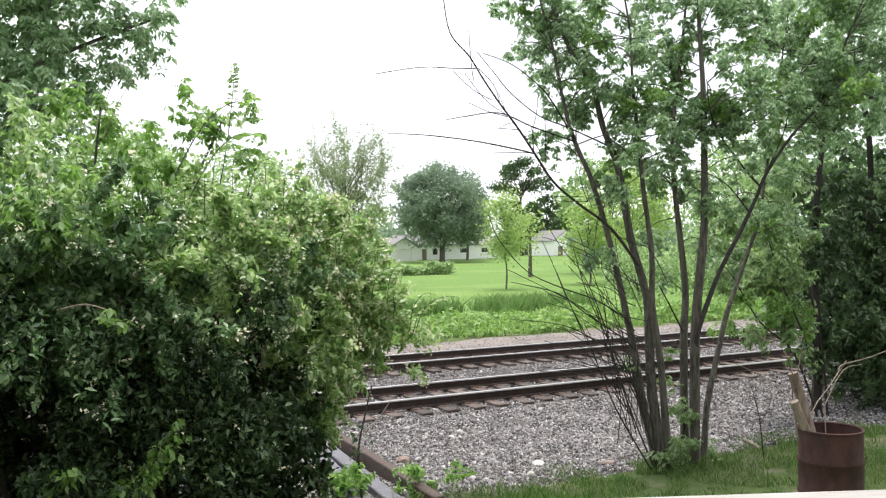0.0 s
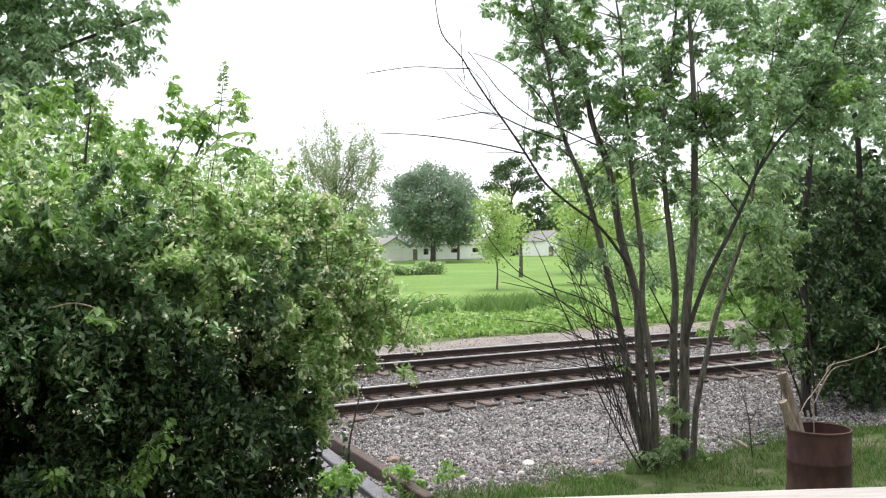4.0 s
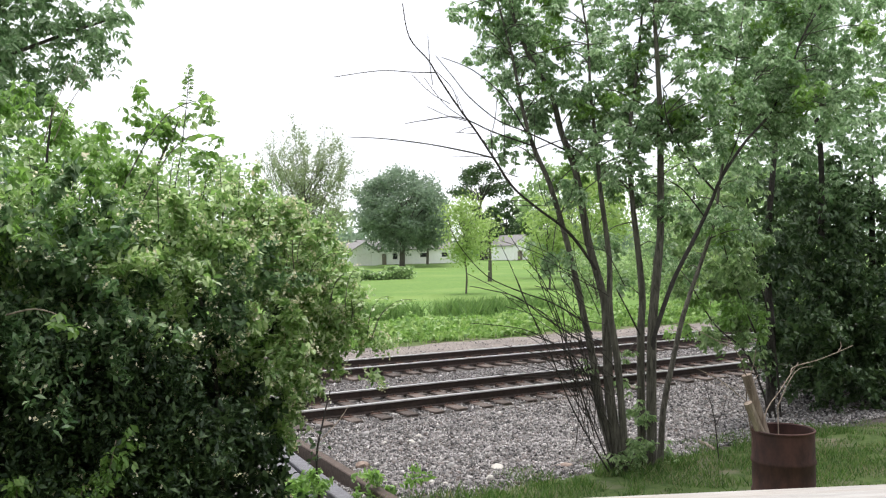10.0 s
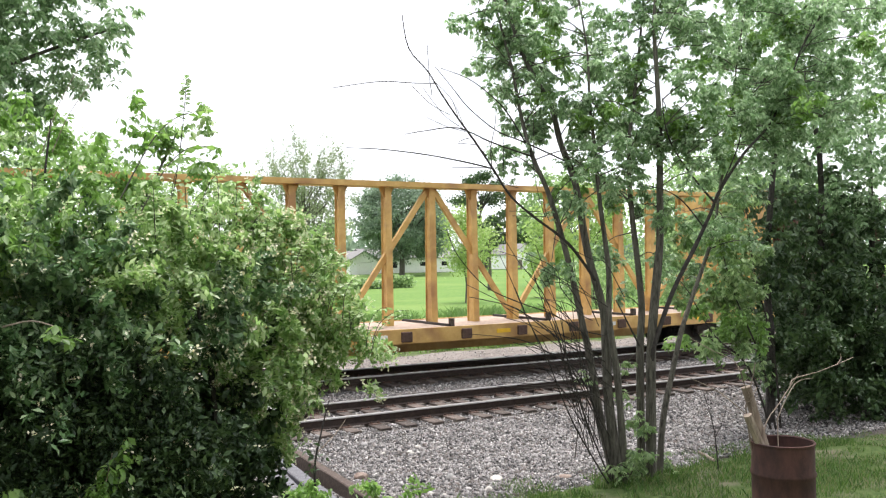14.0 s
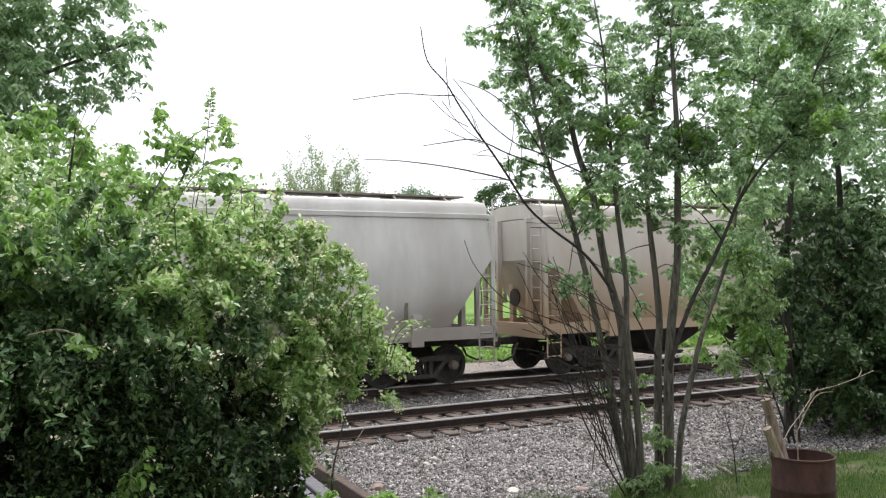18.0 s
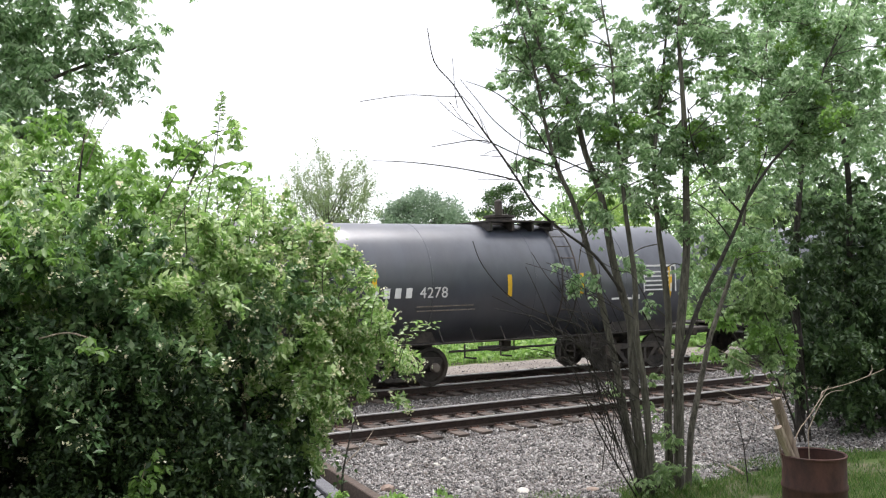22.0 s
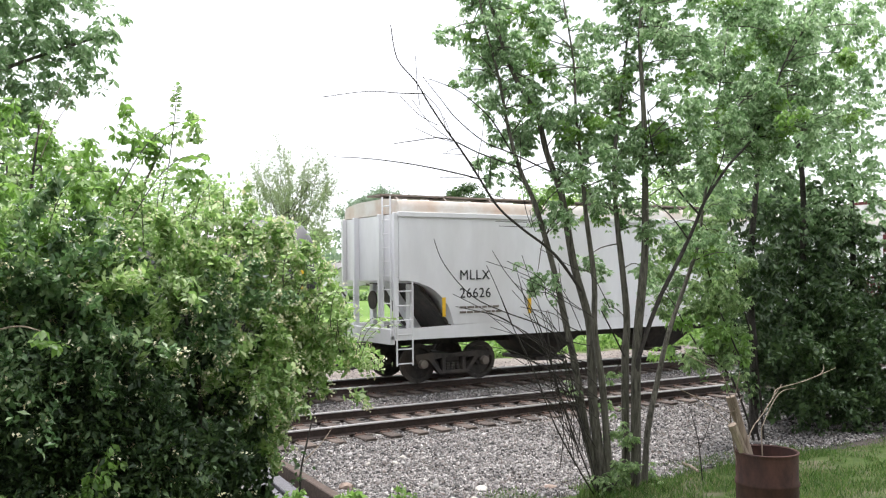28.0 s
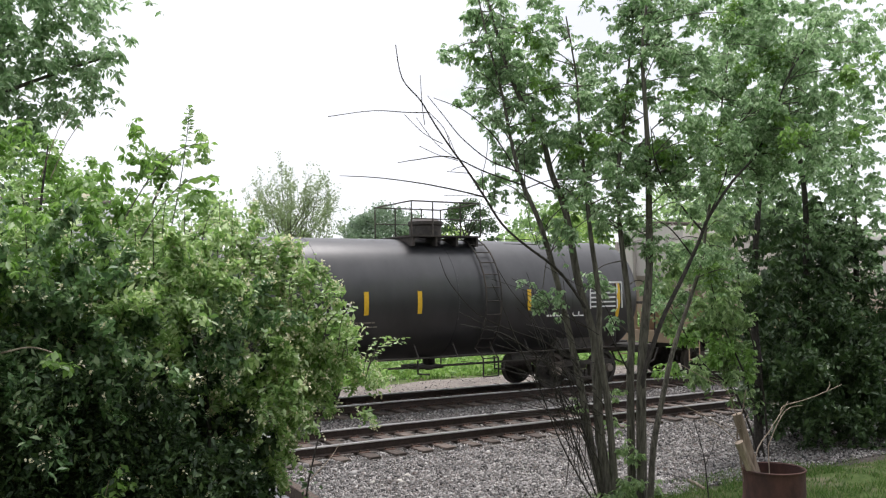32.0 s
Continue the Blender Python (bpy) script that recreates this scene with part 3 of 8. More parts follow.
COUPLER = Shape()
box(COUPLER, -0.42, 0.3, -0.09, 0.09, 0.78, 0.98, 0.02)
box(COUPLER, -0.62, -0.4, -0.17, 0.15, 0.72, 1.02, 0.04)
tube(COUPLER, [(0, -0.4, 0.85), (-0.2, -0.42, 0.5), (-0.5, -0.4, 0.38), (-0.62, -0.36, 0.42)], 0.03, 6)
COUPLER_MESH = mesh_of("coupler", COUPLER, SOOT)


def couplers(car, length):
    put("coupler", COUPLER_MESH, car)
    put("coupler", COUPLER_MESH, car, pose(length, 0, 0, 0, 0, 180))


def plate_bars(car, x0, z0, y, width, rows, pitch, height, material, seed, side=-1):
    """Small writing that is too fine to read: rows of short bars on a side."""
    rng = random.Random(seed)
    m = Shape()
    for r in range(rows):
        x, end = x0, x0 + width * rng.uniform(0.75, 1.0)
        while x < end:
            w = min(rng.uniform(0.06, 0.26), end - x + 0.02)
            a, b = sorted((y, y + side * 0.006))
            box(m, x, x + w, a, b, z0 - r * pitch - height, z0 - r * pitch)
            x += w + height * 0.6
    part("stencil", m, material, car, smooth=False)


def loco(number, reverse):
    car = thing("locomotive", "orange, yellow and black freight diesel locomotive " + ("running backwards" if reverse else "leading the train"), "locomotive", "locomotives of the freight train")
    m = Shape()
    box(m, 0.5, 21.5, -1.53, 1.53, 1.43, 1.8, 0.03)
    box(m, 0.0, 22.0, -1.5, 1.5, 1.5, 1.78, 0.02)
    part("underframe", m, BLACK, car, "black side sill and walkway")
    m = Shape()
    m.add([(-0.5, 0, 0.12), (0.1, -1.4, 0.14), (0.1, 1.4, 0.14), (-0.2, 0, 0.66), (0.3, -1.3, 0.62), (0.3, 1.3, 0.62), (0.5, -1.4, 0.14), (0.5, 1.4, 0.14), (0.5, -1.3, 0.62), (0.5, 1.3, 0.62)],
          [(0, 3, 4, 1), (0, 2, 5, 3), (1, 4, 8, 6), (2, 7, 9, 5), (3, 5, 9, 8, 4), (0, 1, 6, 7, 2), (6, 8, 9, 7)])
    part("snow_plow", m, BLACK, car, smooth=False)
    m = Shape()
    box(m, 0.35, 0.6, -1.25, 1.25, 0.6, 1.5, 0.02)
    part("pilot_plate", m, BLACK, car)
    m = Shape()
    box(m, -0.04, 0.5, -1.46, 1.46, 1.79, 1.83)
    box(m, -0.06, 0.0, -1.46, 1.46, 1.74, 1.83)
    part("deck_edge", m, YELLOW, car, "yellow edge of the front deck", smooth=False)
    for y in (-1.1, -0.8, -0.45, 0.45, 0.8, 1.1):
        m = Shape()
        tube(m, [(0.4, y, 1.4), (0.1, y * 1.02, 1.3), (0.05, y * 1.05, 1.0), (0.2, y * 1.08, 0.8)], 0.03, 6)
        part("air_hose", m, BLACK, car)
    for y in (-1.4, 1.4):
        m = Shape()
        tube(m, [(0.02, y, 1.8), (0.02, y, 2.75)], 0.035, 6)
        part("corner_post", m, YELLOW, car)
    m = Shape()
    prism(m, [(21.7, 0.3), (22.0, 0.3), (22.0, 1.5), (21.7, 1.5)], "y", -1.42, 1.42)
    part("rear_pilot", m, SOOT, car)
    # nose and cab
    m = Shape()
    m.add([(1.35, -0.95, 1.8), (1.35, 0.95, 1.8), (1.35, 0.95, 3.2), (1.35, -0.95, 3.2), (1.75, 0.95, 3.52), (1.75, -0.95, 3.52),
           (3.25, -1.5, 1.8), (3.25, 1.5, 1.8), (3.25, 1.5, 3.42), (3.25, -1.5, 3.42), (3.25, 0.9, 3.42), (3.25, -0.9, 3.42)],
          [(0, 3, 2, 1), (3, 5, 4, 2), (0, 6, 9, 5, 3), (1, 2, 4, 8, 7), (5, 9, 8, 4), (6, 7, 8, 9)])
    part("nose", m, ORANGE, car, smooth=False)
    m = Shape()
    m.add([(1.8, -0.9, 3.535), (1.8, 0.9, 3.535), (3.2, 1.3, 3.44), (3.2, -1.3, 3.44)], [(0, 1, 2, 3)])
    part("antiglare_panel", m, BLACK, car, smooth=False)
    m = Shape()
    for i, y in enumerate((-0.85, -0.42, 0.0, 0.42)):
        m.add([(1.34, y, 2.62), (1.34, y + 0.36, 2.62), (1.34, y + 0.42, 2.84), (1.34, y + 0.06, 2.84)], [(0, 1, 2, 3)])
    m.add([(1.345, -0.5, 3.0), (1.345, -0.2, 3.0), (1.345, -0.2, 3.18), (1.345, -0.5, 3.18)], [(0, 1, 2, 3)])
    part("nose_emblem", m, BLACK, car, smooth=False)
    m = Shape()
    sec = [(-1.52, 1.8), (-1.52, 4.36), (-1.12, 4.68), (1.12, 4.68), (1.52, 4.36), (1.52, 1.8)]
    n = len(sec)
    v = [(3.25 if z < 3 else (3.8 if z < 4.5 else 4.0), y, z) for y, z in sec] + [(6.0, y, z) for y, z in sec]
    v += [(3.25, -1.52, 3.42), (3.25, 1.52, 3.42)]
    m.add(v, [(0, 12, 1, n + 1, n), (1, 2, n + 2, n + 1), (2, 3, n + 3, n + 2), (3, 4, n + 4, n + 3), (4, 13, 5, n + 5, n + 4), (n, n + 1, n + 2, n + 3, n + 4, n + 5), (0, 5, 13, 12), (12, 13, 4, 3, 2, 1)])
    part("cab", m, ORANGE, car, smooth=False)
    for sy in (-1, 1):
        for x0, x1, z0, z1 in ((4.1, 4.5, 3.6, 4.3), (4.56, 5.42, 3.6, 4.27), (5.58, 5.86, 3.5, 4.27)):
            w = Shape()
            a, b = sorted((sy * 1.5, sy * 1.535))
            for q in ((x0 - 0.04, x0, z0 - 0.04, z1 + 0.04), (x1, x1 + 0.04, z0 - 0.04, z1 + 0.04), (x0, x1, z0 - 0.04, z0), (x0, x1, z1, z1 + 0.04)):
                box(w, q[0], q[1], a, b, q[2], q[3])
            fr = part("cab_window", w, GREY_STEEL, car, smooth=False)
            g = Shape()
            a, b = sorted((sy * 1.5, sy * 1.526))
            box(g, x0, x1, a, b, z0, z1)
            part("pane", g, GLASS, fr, smooth=False)
            if x1 - x0 > 0.6:
                g = Shape()
                a, b = sorted((sy * 1.5, sy * 1.533))
                box(g, 4.9, 4.95, a, b, z0, z1)
                part("sash", g, WHITE, fr, smooth=False)
        s = Shape()
        a, b = sy * 1.5, sy * 1.95
        s.add([(4.25, a, 4.4), (5.85, a, 4.4), (5.7, b, 4.18), (4.5, b, 4.18), (4.25, a, 4.37), (5.85, a, 4.37), (5.7, b, 4.15), (4.5, b, 4.15)], [(0, 1, 2, 3), (7, 6, 5, 4), (3, 2, 6, 7), (0, 3, 7, 4), (1, 5, 6, 2)])
        part("sunshade", s, ORANGE, car, smooth=False)
        w = Shape()
        a, b = sorted((sy * 0.12, sy * 1.3))
        w.add([(3.32 - 0.03, a, 3.55), (3.32 - 0.03, b, 3.55), (3.72 - 0.03, b, 4.2), (3.72 - 0.03, a, 4.2)], [(0, 1, 2, 3)])
        part("windshield", w, GLASS, car, smooth=False)
        m = Shape()
        a, b = sorted((sy * 1.505, sy * 1.54))
        box(m, 4.62, 5.15, a, b, 1.82, 2.42)
        if not reverse:
            part("cab_step_recess", m, BLACK, car)
        m = Shape()
        box(m, 3.6, 5.9, a + 0.005, b - 0.01, 2.58, 2.61)
        part("seam_strip", m, BLACK, car)
    for sy in (-1, 1):
        for x0 in (3.9, 4.95) if reverse else ():
            d = Shape()
            a, b = sorted((sy * 1.52, sy * 1.55))
            box(d, x0, x0 + 0.82, a, b, 1.86, 2.56, 0.008)
            for i in range(10):
                box(d, x0 + 0.08, x0 + 0.74, *sorted((sy * 1.54, sy * 1.57)), 1.92 + i * 0.06, 1.95 + i * 0.06)
            v = part("vent_panel", d, ORANGE, car, "orange louvred panel", smooth=False)
            # dark plate gives the gaps between the slats their shade
            d = Shape()
            box(d, x0 + 0.07, x0 + 0.75, *sorted((sy * 1.54, sy * 1.556)), 1.91, 2.52)
            part("vent_opening", d, BEAM_BROWN, v, smooth=False)
        for x0 in (6.6, 7.75, 8.9):
            d = Shape()
            a, b = sorted((sy * 1.46, sy * 1.478))
            box(d, x0, x0 + 1.1, a, b, 2.26, 3.5, 0.006)
            part("equipment_door", d, ORANGE, car, smooth=False)
            d = Shape()
            box(d, x0 + 1.1, x0 + 1.13, a, b, 1.86, 3.9)
            part("door_seam", d, BLACK, car, smooth=False)
        for x0, z0 in ((11.2, 1.62), (15.6, 1.6), (17.0, 3.3), (13.2, 3.42), (19.9, 2.9)):
            d = Shape()
            y = 1.525 if z0 < 1.8 else 0.955
            box(d, x0, x0 + 0.18, *sorted((sy * y, sy * (y + 0.014))), z0, z0 + 0.09)
            part("placard", d, WHITE, car, smooth=False)
        for x0, w in ((13.9, 0.75), (15.0, 0.45)) if reverse else ():
            d = Shape()
            box(d, x0, x0 + w, *sorted((sy * 0.95, sy * 0.968)), 3.5, 3.96)
            part("patch", d, HOP_PALE, car, "pale grey repaired paint patch", smooth=False)
    m = Shape()
    box(m, 3.7, 3.96, -0.55, 0.55, 4.42, 4.66, 0.02)
    part("number_board", m, BLACK, car)
    letters(number, 0.2, WHITE, car, pose(4.28, 0.3, 4.46, 90, 0, -90))
    for y in (-0.14, 0.14):
        m = Shape()
        lathe(m, [(-0.03, 0.09), (0.03, 0.09)], "x", 14, (1.36, y - 0.25, 3.0))
        part("headlight", m, LAMP_ON if not reverse else GLASS, car)
    for sy in (-1, 1):
        m = Shape()
        lathe(m, [(-0.06, 0.09), (0.04, 0.09)], "x", 14, (0.02, sy * 1.0, 1.92))
        part("ditch_light", m, LAMP_ON if not reverse else GLASS, car)
    # hood
    m = Shape()
    box(m, 10.3, 21.2, -0.95, 0.95, 1.8, 3.98, 0.03)
    part("hood", m, ORANGE, car)
    m = Shape()
    box(m, 6.01, 10.3, -1.46, 1.46, 1.8, 3.98, 0.03)
    part("equipment_cab", m, ORANGE, car)
    m = Shape()
    box(m, 1.0, 21.0, -0.9, 0.9, 0.78, 1.44)
    part("underbody", m, SOOT, car, smooth=False)
    m = Shape()
    prism(m, [(-0.93, 3.98), (-0.93, 4.4), (-0.7, 4.63), (0.7, 4.63), (0.93, 4.4), (0.93, 3.98)], "x", 10.3, 11.6)
    prism(m, [(-1.38, 3.98), (-1.38, 4.44), (-1.2, 4.63), (1.2, 4.63), (1.38, 4.44), (1.38, 3.98)], "x", 6.0, 10.3)
    prism(m, [(-0.9, 3.98), (-0.9, 4.3), (-0.65, 4.46), (0.65, 4.46), (0.9, 4.3), (0.9, 3.98)], "x", 11.6, 15.7)
    part("roof", m, BLACK, car, smooth=False)
    m = Shape()
    prism(m, [(-0.98, 3.9), (-1.5, 4.06), (-1.5, 4.5), (-1.3, 4.68), (1.3, 4.68), (1.5, 4.5), (1.5, 4.06), (0.98, 3.9)], "x", 15.7, 21.2)
    part("radiator", m, BLACK, car, smooth=False)
    m = Shape()
    for x in (16.2, 18.6):
        box(m, x, x + 2.1, -1.2, 1.2, 4.68, 4.74, 0.02)
    part("radiator_shutter", m, GREY_STEEL, car)
    for sy in (-1, 1):
        a, b = sorted((sy * 0.94, sy * 0.956))
        m = Shape()
        box(m, 10.3, 15.7, a, b, 3.56, 3.9)
        box(m, 6.03, 10.28, *sorted((sy * 1.45, sy * 1.467)), 3.56, 3.9)
        box(m, 15.72, 16.5, a, b, 3.56, 3.88)
        part("upper_stripe", m, YELLOW, car, smooth=False)
        m = Shape()
        box(m, 10.3, 21.18, a, b, 1.86, 2.22)
        box(m, 6.03, 10.28, *sorted((sy * 1.45, sy * 1.467)), 1.86, 2.22)
        box(m, 3.27, 5.98, *sorted((sy * 1.5, sy * 1.527)), 1.86, 2.2)
        part("lower_stripe", m, YELLOW, car, smooth=False)
        m = Shape()
        a, b = sorted((sy * 0.94, sy * 0.962))
        for z in (1.98, 2.1, 3.67, 3.78):
            box(m, 10.3, 15.7 if z > 3 else 21.18, a, b, z, z + 0.02)
            box(m, 6.03, 10.28, *sorted((sy * 1.45, sy * 1.473)), z, z + 0.02)
        part("pinstripe", m, BLACK, car, smooth=False)
        for i in range(7):
            d = Shape()
            a, b = sorted((sy * 0.94, sy * 0.953))
            x = 10.4 + i * 0.74
            box(d, x, x + 0.71, a, b, 2.26, 3.52, 0.006)
            part("engine_door", d, ORANGE, car, smooth=False)
            d = Shape()
            box(d, x + 0.62, x + 0.66, *sorted((sy * 0.95, sy * 0.985)), 2.8, 2.96)
            part("door_latch", d, BLACK, car, smooth=False)
        for x in (6.15, 7.0, 8.0, 9.0, 9.9):
            d = Shape()
            box(d, x, x + 0.1, *sorted((sy * 1.46, sy * 1.5)), 3.5, 4.0)
            part("bracket", d, BLACK, car, smooth=False)
        d = Shape()
        box(d, 6.4, 8.6, *sorted((sy * 1.46, sy * 1.485)), 2.62, 2.65)
        part("seam_strip", d, BLACK, car, smooth=False)
        # the railway's emblem as plain slanted shapes
        e = 11.1 if sy < 0 else 11.0
        m = Shape()
        a, b = sorted((sy * 0.95, sy * 0.97))
        edge = Shape()
        c, d = sorted((sy * 0.95, sy * 0.964))
        for x, w in ((e, 1.16), (e + 1.42, 1.16), (e + 2.84, 1.08), (e + 4.18, 0.84)):
            for z0, z1, cut in ((2.76, 3.04, 0.0), (3.12, 3.38, 0.12)):
                k0, k1 = 0.5 * (z0 - 2.76), 0.5 * (z1 - 2.76)
                lean = [(x + k0, z0), (x + w + k0 - cut, z0), (x + w + k1, z1), (x + k1, z1)]
                prism(m, lean if sy < 0 else [(2 * e + 5.4 - p, z) for p, z in lean][::-1], "y", a, b)
                wide = [(x + k0 - 0.03, z0 - 0.03), (x + w + k0 - cut + 0.03, z0 - 0.03), (x + w + k1 + 0.03, z1 + 0.03), (x + k1 - 0.03, z1 + 0.03)]
                prism(edge, wide if sy < 0 else [(2 * e + 5.4 - p, z) for p, z in wide][::-1], "y", c, d)
        wedge = [(e - 0.6, 2.32), (e + 5.0, 2.66), (e + 1.4, 2.64), (e - 0.2, 2.6)]
        prism(m, wedge if sy < 0 else [(2 * e + 5.4 - p, z) for p, z in wedge][::-1], "y", a, b)
        wedge = [(e - 0.68, 2.28), (e + 5.1, 2.69), (e + 1.4, 2.67), (e - 0.26, 2.63)]
        prism(edge, wedge if sy < 0 else [(2 * e + 5.4 - p, z) for p, z in wedge][::-1], "y", c, d)
        part("emblem_edge", edge, YELLOW, car, smooth=False)
        part("emblem", m, BLACK, car, smooth=False)
        for i in range(5):
            d = Shape()
            a, b = sorted((sy * 0.94, sy * 0.975))
            x = 17.35 + i * 0.4 + (0.2 if i > 2 else 0)
            box(d, x, x + 0.27, a, b, 2.1, 3.2, 0.01)
            part("louvre", d, BLACK, car, smooth=False)
        m = Shape()
        box(m, 18.6, 20.8, *sorted((sy * 0.94, sy * 0.97)), 3.35, 3.86)
        part("air_intake", m, BLACK, car, smooth=False)
        for x in (6.4, 8.3):
            m = Shape()
            for q in ((x, x + 1.25, 4.04, 4.08), (x, x + 1.25, 4.36, 4.39), (x, x + 0.04, 4.04, 4.39), (x + 1.2, x + 1.24, 4.04, 4.39)):
                box(m, q[0], q[1], *sorted((sy * 1.37, sy * 1.4)), q[2], q[3])
            part("grille_frame", m, GREY_STEEL, car, smooth=False)
        # handrail
        m = Shape()
        tube(m, [(10.2, sy * 1.48, 2.86), (21.3, sy * 1.48, 2.86)], 0.022, 6)
        tube(m, [(5.0, sy * 1.5, 2.24), (21.3, sy * 1.5, 2.24)], 0.014, 6)
        part("handrail", m, BLACK, car)
        for i in range(8):
            d = Shape()
            tube(d, [(10.3 + i * 1.5, sy * 1.48, 1.8), (10.3 + i * 1.5, sy * 1.48, 2.86)], 0.03, 6)
            part("stanchion", d, BLACK, car)
        for x in (0.75, 1.3, 21.2, 21.7):
            d = Shape()
            tube(d, [(x, sy * 1.5, 0.55), (x, sy * 1.53, 1.6), (x + (0.1 if x < 5 else -0.1), sy * 1.45, 2.2), (x + (0.25 if x < 5 else -0.25), sy * 1.35, 2.75)], 0.025, 6)
            part("grab_rail", d, WHITE_RAIL, car)
        for x in (0.75, 21.2):
            for z in (0.45, 0.75, 1.05, 1.35):
                d = Shape()
                box(d, x, x + 0.55, *sorted((sy * 1.25, sy * 1.52)), z, z + 0.03)
                part("step", d, WHITE_RAIL, car, smooth=False)
        for x in (2.3, 4.0, 6.2, 8.1, 10.0, 12.2, 14.4, 16.6, 18.8, 20.6):
            d = Shape()
            box(d, x, x + 0.42, *sorted((sy * 1.52, sy * 1.54)), 1.58, 1.68)
            part("reflector", d, YELLOW_MARK if x != 10.0 else WHITE, car, smooth=False)
    m = Shape()
    top = 0.68 if reverse else 1.18
    prism(m, [(-1.0, 0.2), (-1.33, 0.3), (-1.45, 0.5), (-1.45, top), (1.45, top), (1.45, 0.5), (1.33, 0.3), (1.0, 0.2)], "x", 8.3, 15.4)
    part("fuel_tank", m, GREY_STEEL if reverse else TAN_STEEL, car, smooth=False)
    for sy in (-1, 1):
        for x0 in (8.7, 11.2) if reverse else ():
            m = Shape()
            lathe(m, [(x0, 0.05), (x0 + 0.04, 0.2), (x0 + 0.14, 0.29), (x0 + 2.0, 0.29), (x0 + 2.1, 0.2), (x0 + 2.14, 0.05)], "x", 18, (0, sy * 1.2, 1.02))
            part("air_reservoir", m, TAN_STEEL, car, "dusty tan air tank")
        m = Shape()
        for i in range(9):
            x = 8.6 + i * 0.8
            box(m, x, x + 0.05, *sorted((sy * 1.44, sy * 1.47)), 0.55, 1.16 if not reverse else 0.66, 0.004)
        part("tank_rib", m, SOOT, car, smooth=False)
    m = Shape()
    tube(m, [(8.4, -1.46, 1.38), (15.3, -1.46, 1.38)], 0.05, 6)
    part("air_pipe", m, SOOT, car)
    m = Shape()
    box(m, 13.1, 14.0, -0.35, 0.35, 4.45, 4.66, 0.05)
    part("roof_hatch", m, SOOT, car)
    m = Shape()
    lathe(m, [(4.4, 0.3), (4.62, 0.3), (4.8, 0.34)], "z", 14, (14.6, 0, 0))
    part("exhaust_stack", m, SOOT, car)
    m = Shape()
    for i, dx in enumerate((0, 0.16, 0.3)):
        lathe(m, [(0, 0.04), (0.28, 0.05), (0.42, 0.11)], "x", 10, (11.9 + dx * 0.3, -0.3 + dx, 4.72))
    tube(m, [(12.1, -0.1, 4.4), (12.1, -0.1, 4.75)], 0.05, 6)
    part("horn", m, BLACK, car)
    for y, fl in ((-1.53, 0), (1.53, 180)):
        letters(number, 0.62, BLACK, car, pose(4.6, y - 0.004, 2.8, 90, 0, 0) if fl == 0 else pose(6.05, y + 0.004, 2.8, 90, 0, 180), 1.05)
    for xc in (5.7, 17.0):
        m = Shape()
        for sy in (-1, 1):
            y0, y1 = sorted((sy * 0.98, sy * 1.16))
            prism(m, [(xc - 2.55, 0.62), (xc - 2.4, 0.95), (xc - 0.9, 0.95), (xc - 0.5, 0.78), (xc + 0.5, 0.78), (xc + 0.9, 0.95), (xc + 2.4, 0.95), (xc + 2.55, 0.62), (xc + 1.2, 0.5), (xc - 1.2, 0.42)], "y", y0, y1)
            box(m, xc - 1.3, xc + 1.3, y0 - 0.03, y1 + 0.03, 0.86, 1.08, 0.04)
            for dx in (-1.9, 0, 1.9):
                box(m, xc + dx - 0.27, xc + dx + 0.27, y0 - 0.02, y1 + 0.02, 0.34, 0.8, 0.05)
            for dx in (-0.95, 0.95):
                lathe(m, [(0.42 + 0.04 * i, 0.1 if i % 2 else 0.085) for i in range(10)], "z", 10, (xc + dx, sy * 1.12, 0))
        t = part("truck", m, DUST_STEEL, car)
        for dx in (-1.9, 0, 1.9):
            for sy in (-1, 1):
                wheel(t, car, xc + dx, sy * 0.76, 0.53, xc + dx, 1.15)
            c = Shape()
            lathe(c, [(-1.24, 0.09), (-1.16, 0.13), (-1.1, 0.13)], "y", 12, (xc + dx, 0, 0.53))
            part("bearing_cap", c, GREY_STEEL, t)
        b = Shape()
        tube(b, [(xc - 0.4, -1.2, 1.05), (xc + 0.1, -1.2, 1.05)], 0.13, 10)
        part("brake_cylinder", b, GREY_STEEL, t)
    put("coupler", COUPLER_MESH, car, pose(1.75, 0, 0))
    put("coupler", COUPLER_MESH, car, pose(22.3, 0, 0, 0, 0, 180))
    # the short nose: what lies ahead of the hood closes up towards it
    for ob in car.children_recursive:
        if ob.name.split(".")[0] in ("truck", "wheel", "bearing_cap", "brake_cylinder", "coupler", "lettering", "axle"):
            continue
        for vtx in ob.data.vertices:
            vtx.co.x = lerp_table(NOSE, vtx.co.x)
    return car


NOSE = [(-1, 0.9), (0, 1.7), (1.35, 2.5), (3.25, 3.9), (6, 6.65), (10.3, 10.6), (11.6, 11.6), (40, 40)]
LAMP_ON = glow("lit_headlight", (1.0, 0.85, 0.6), 8.0)


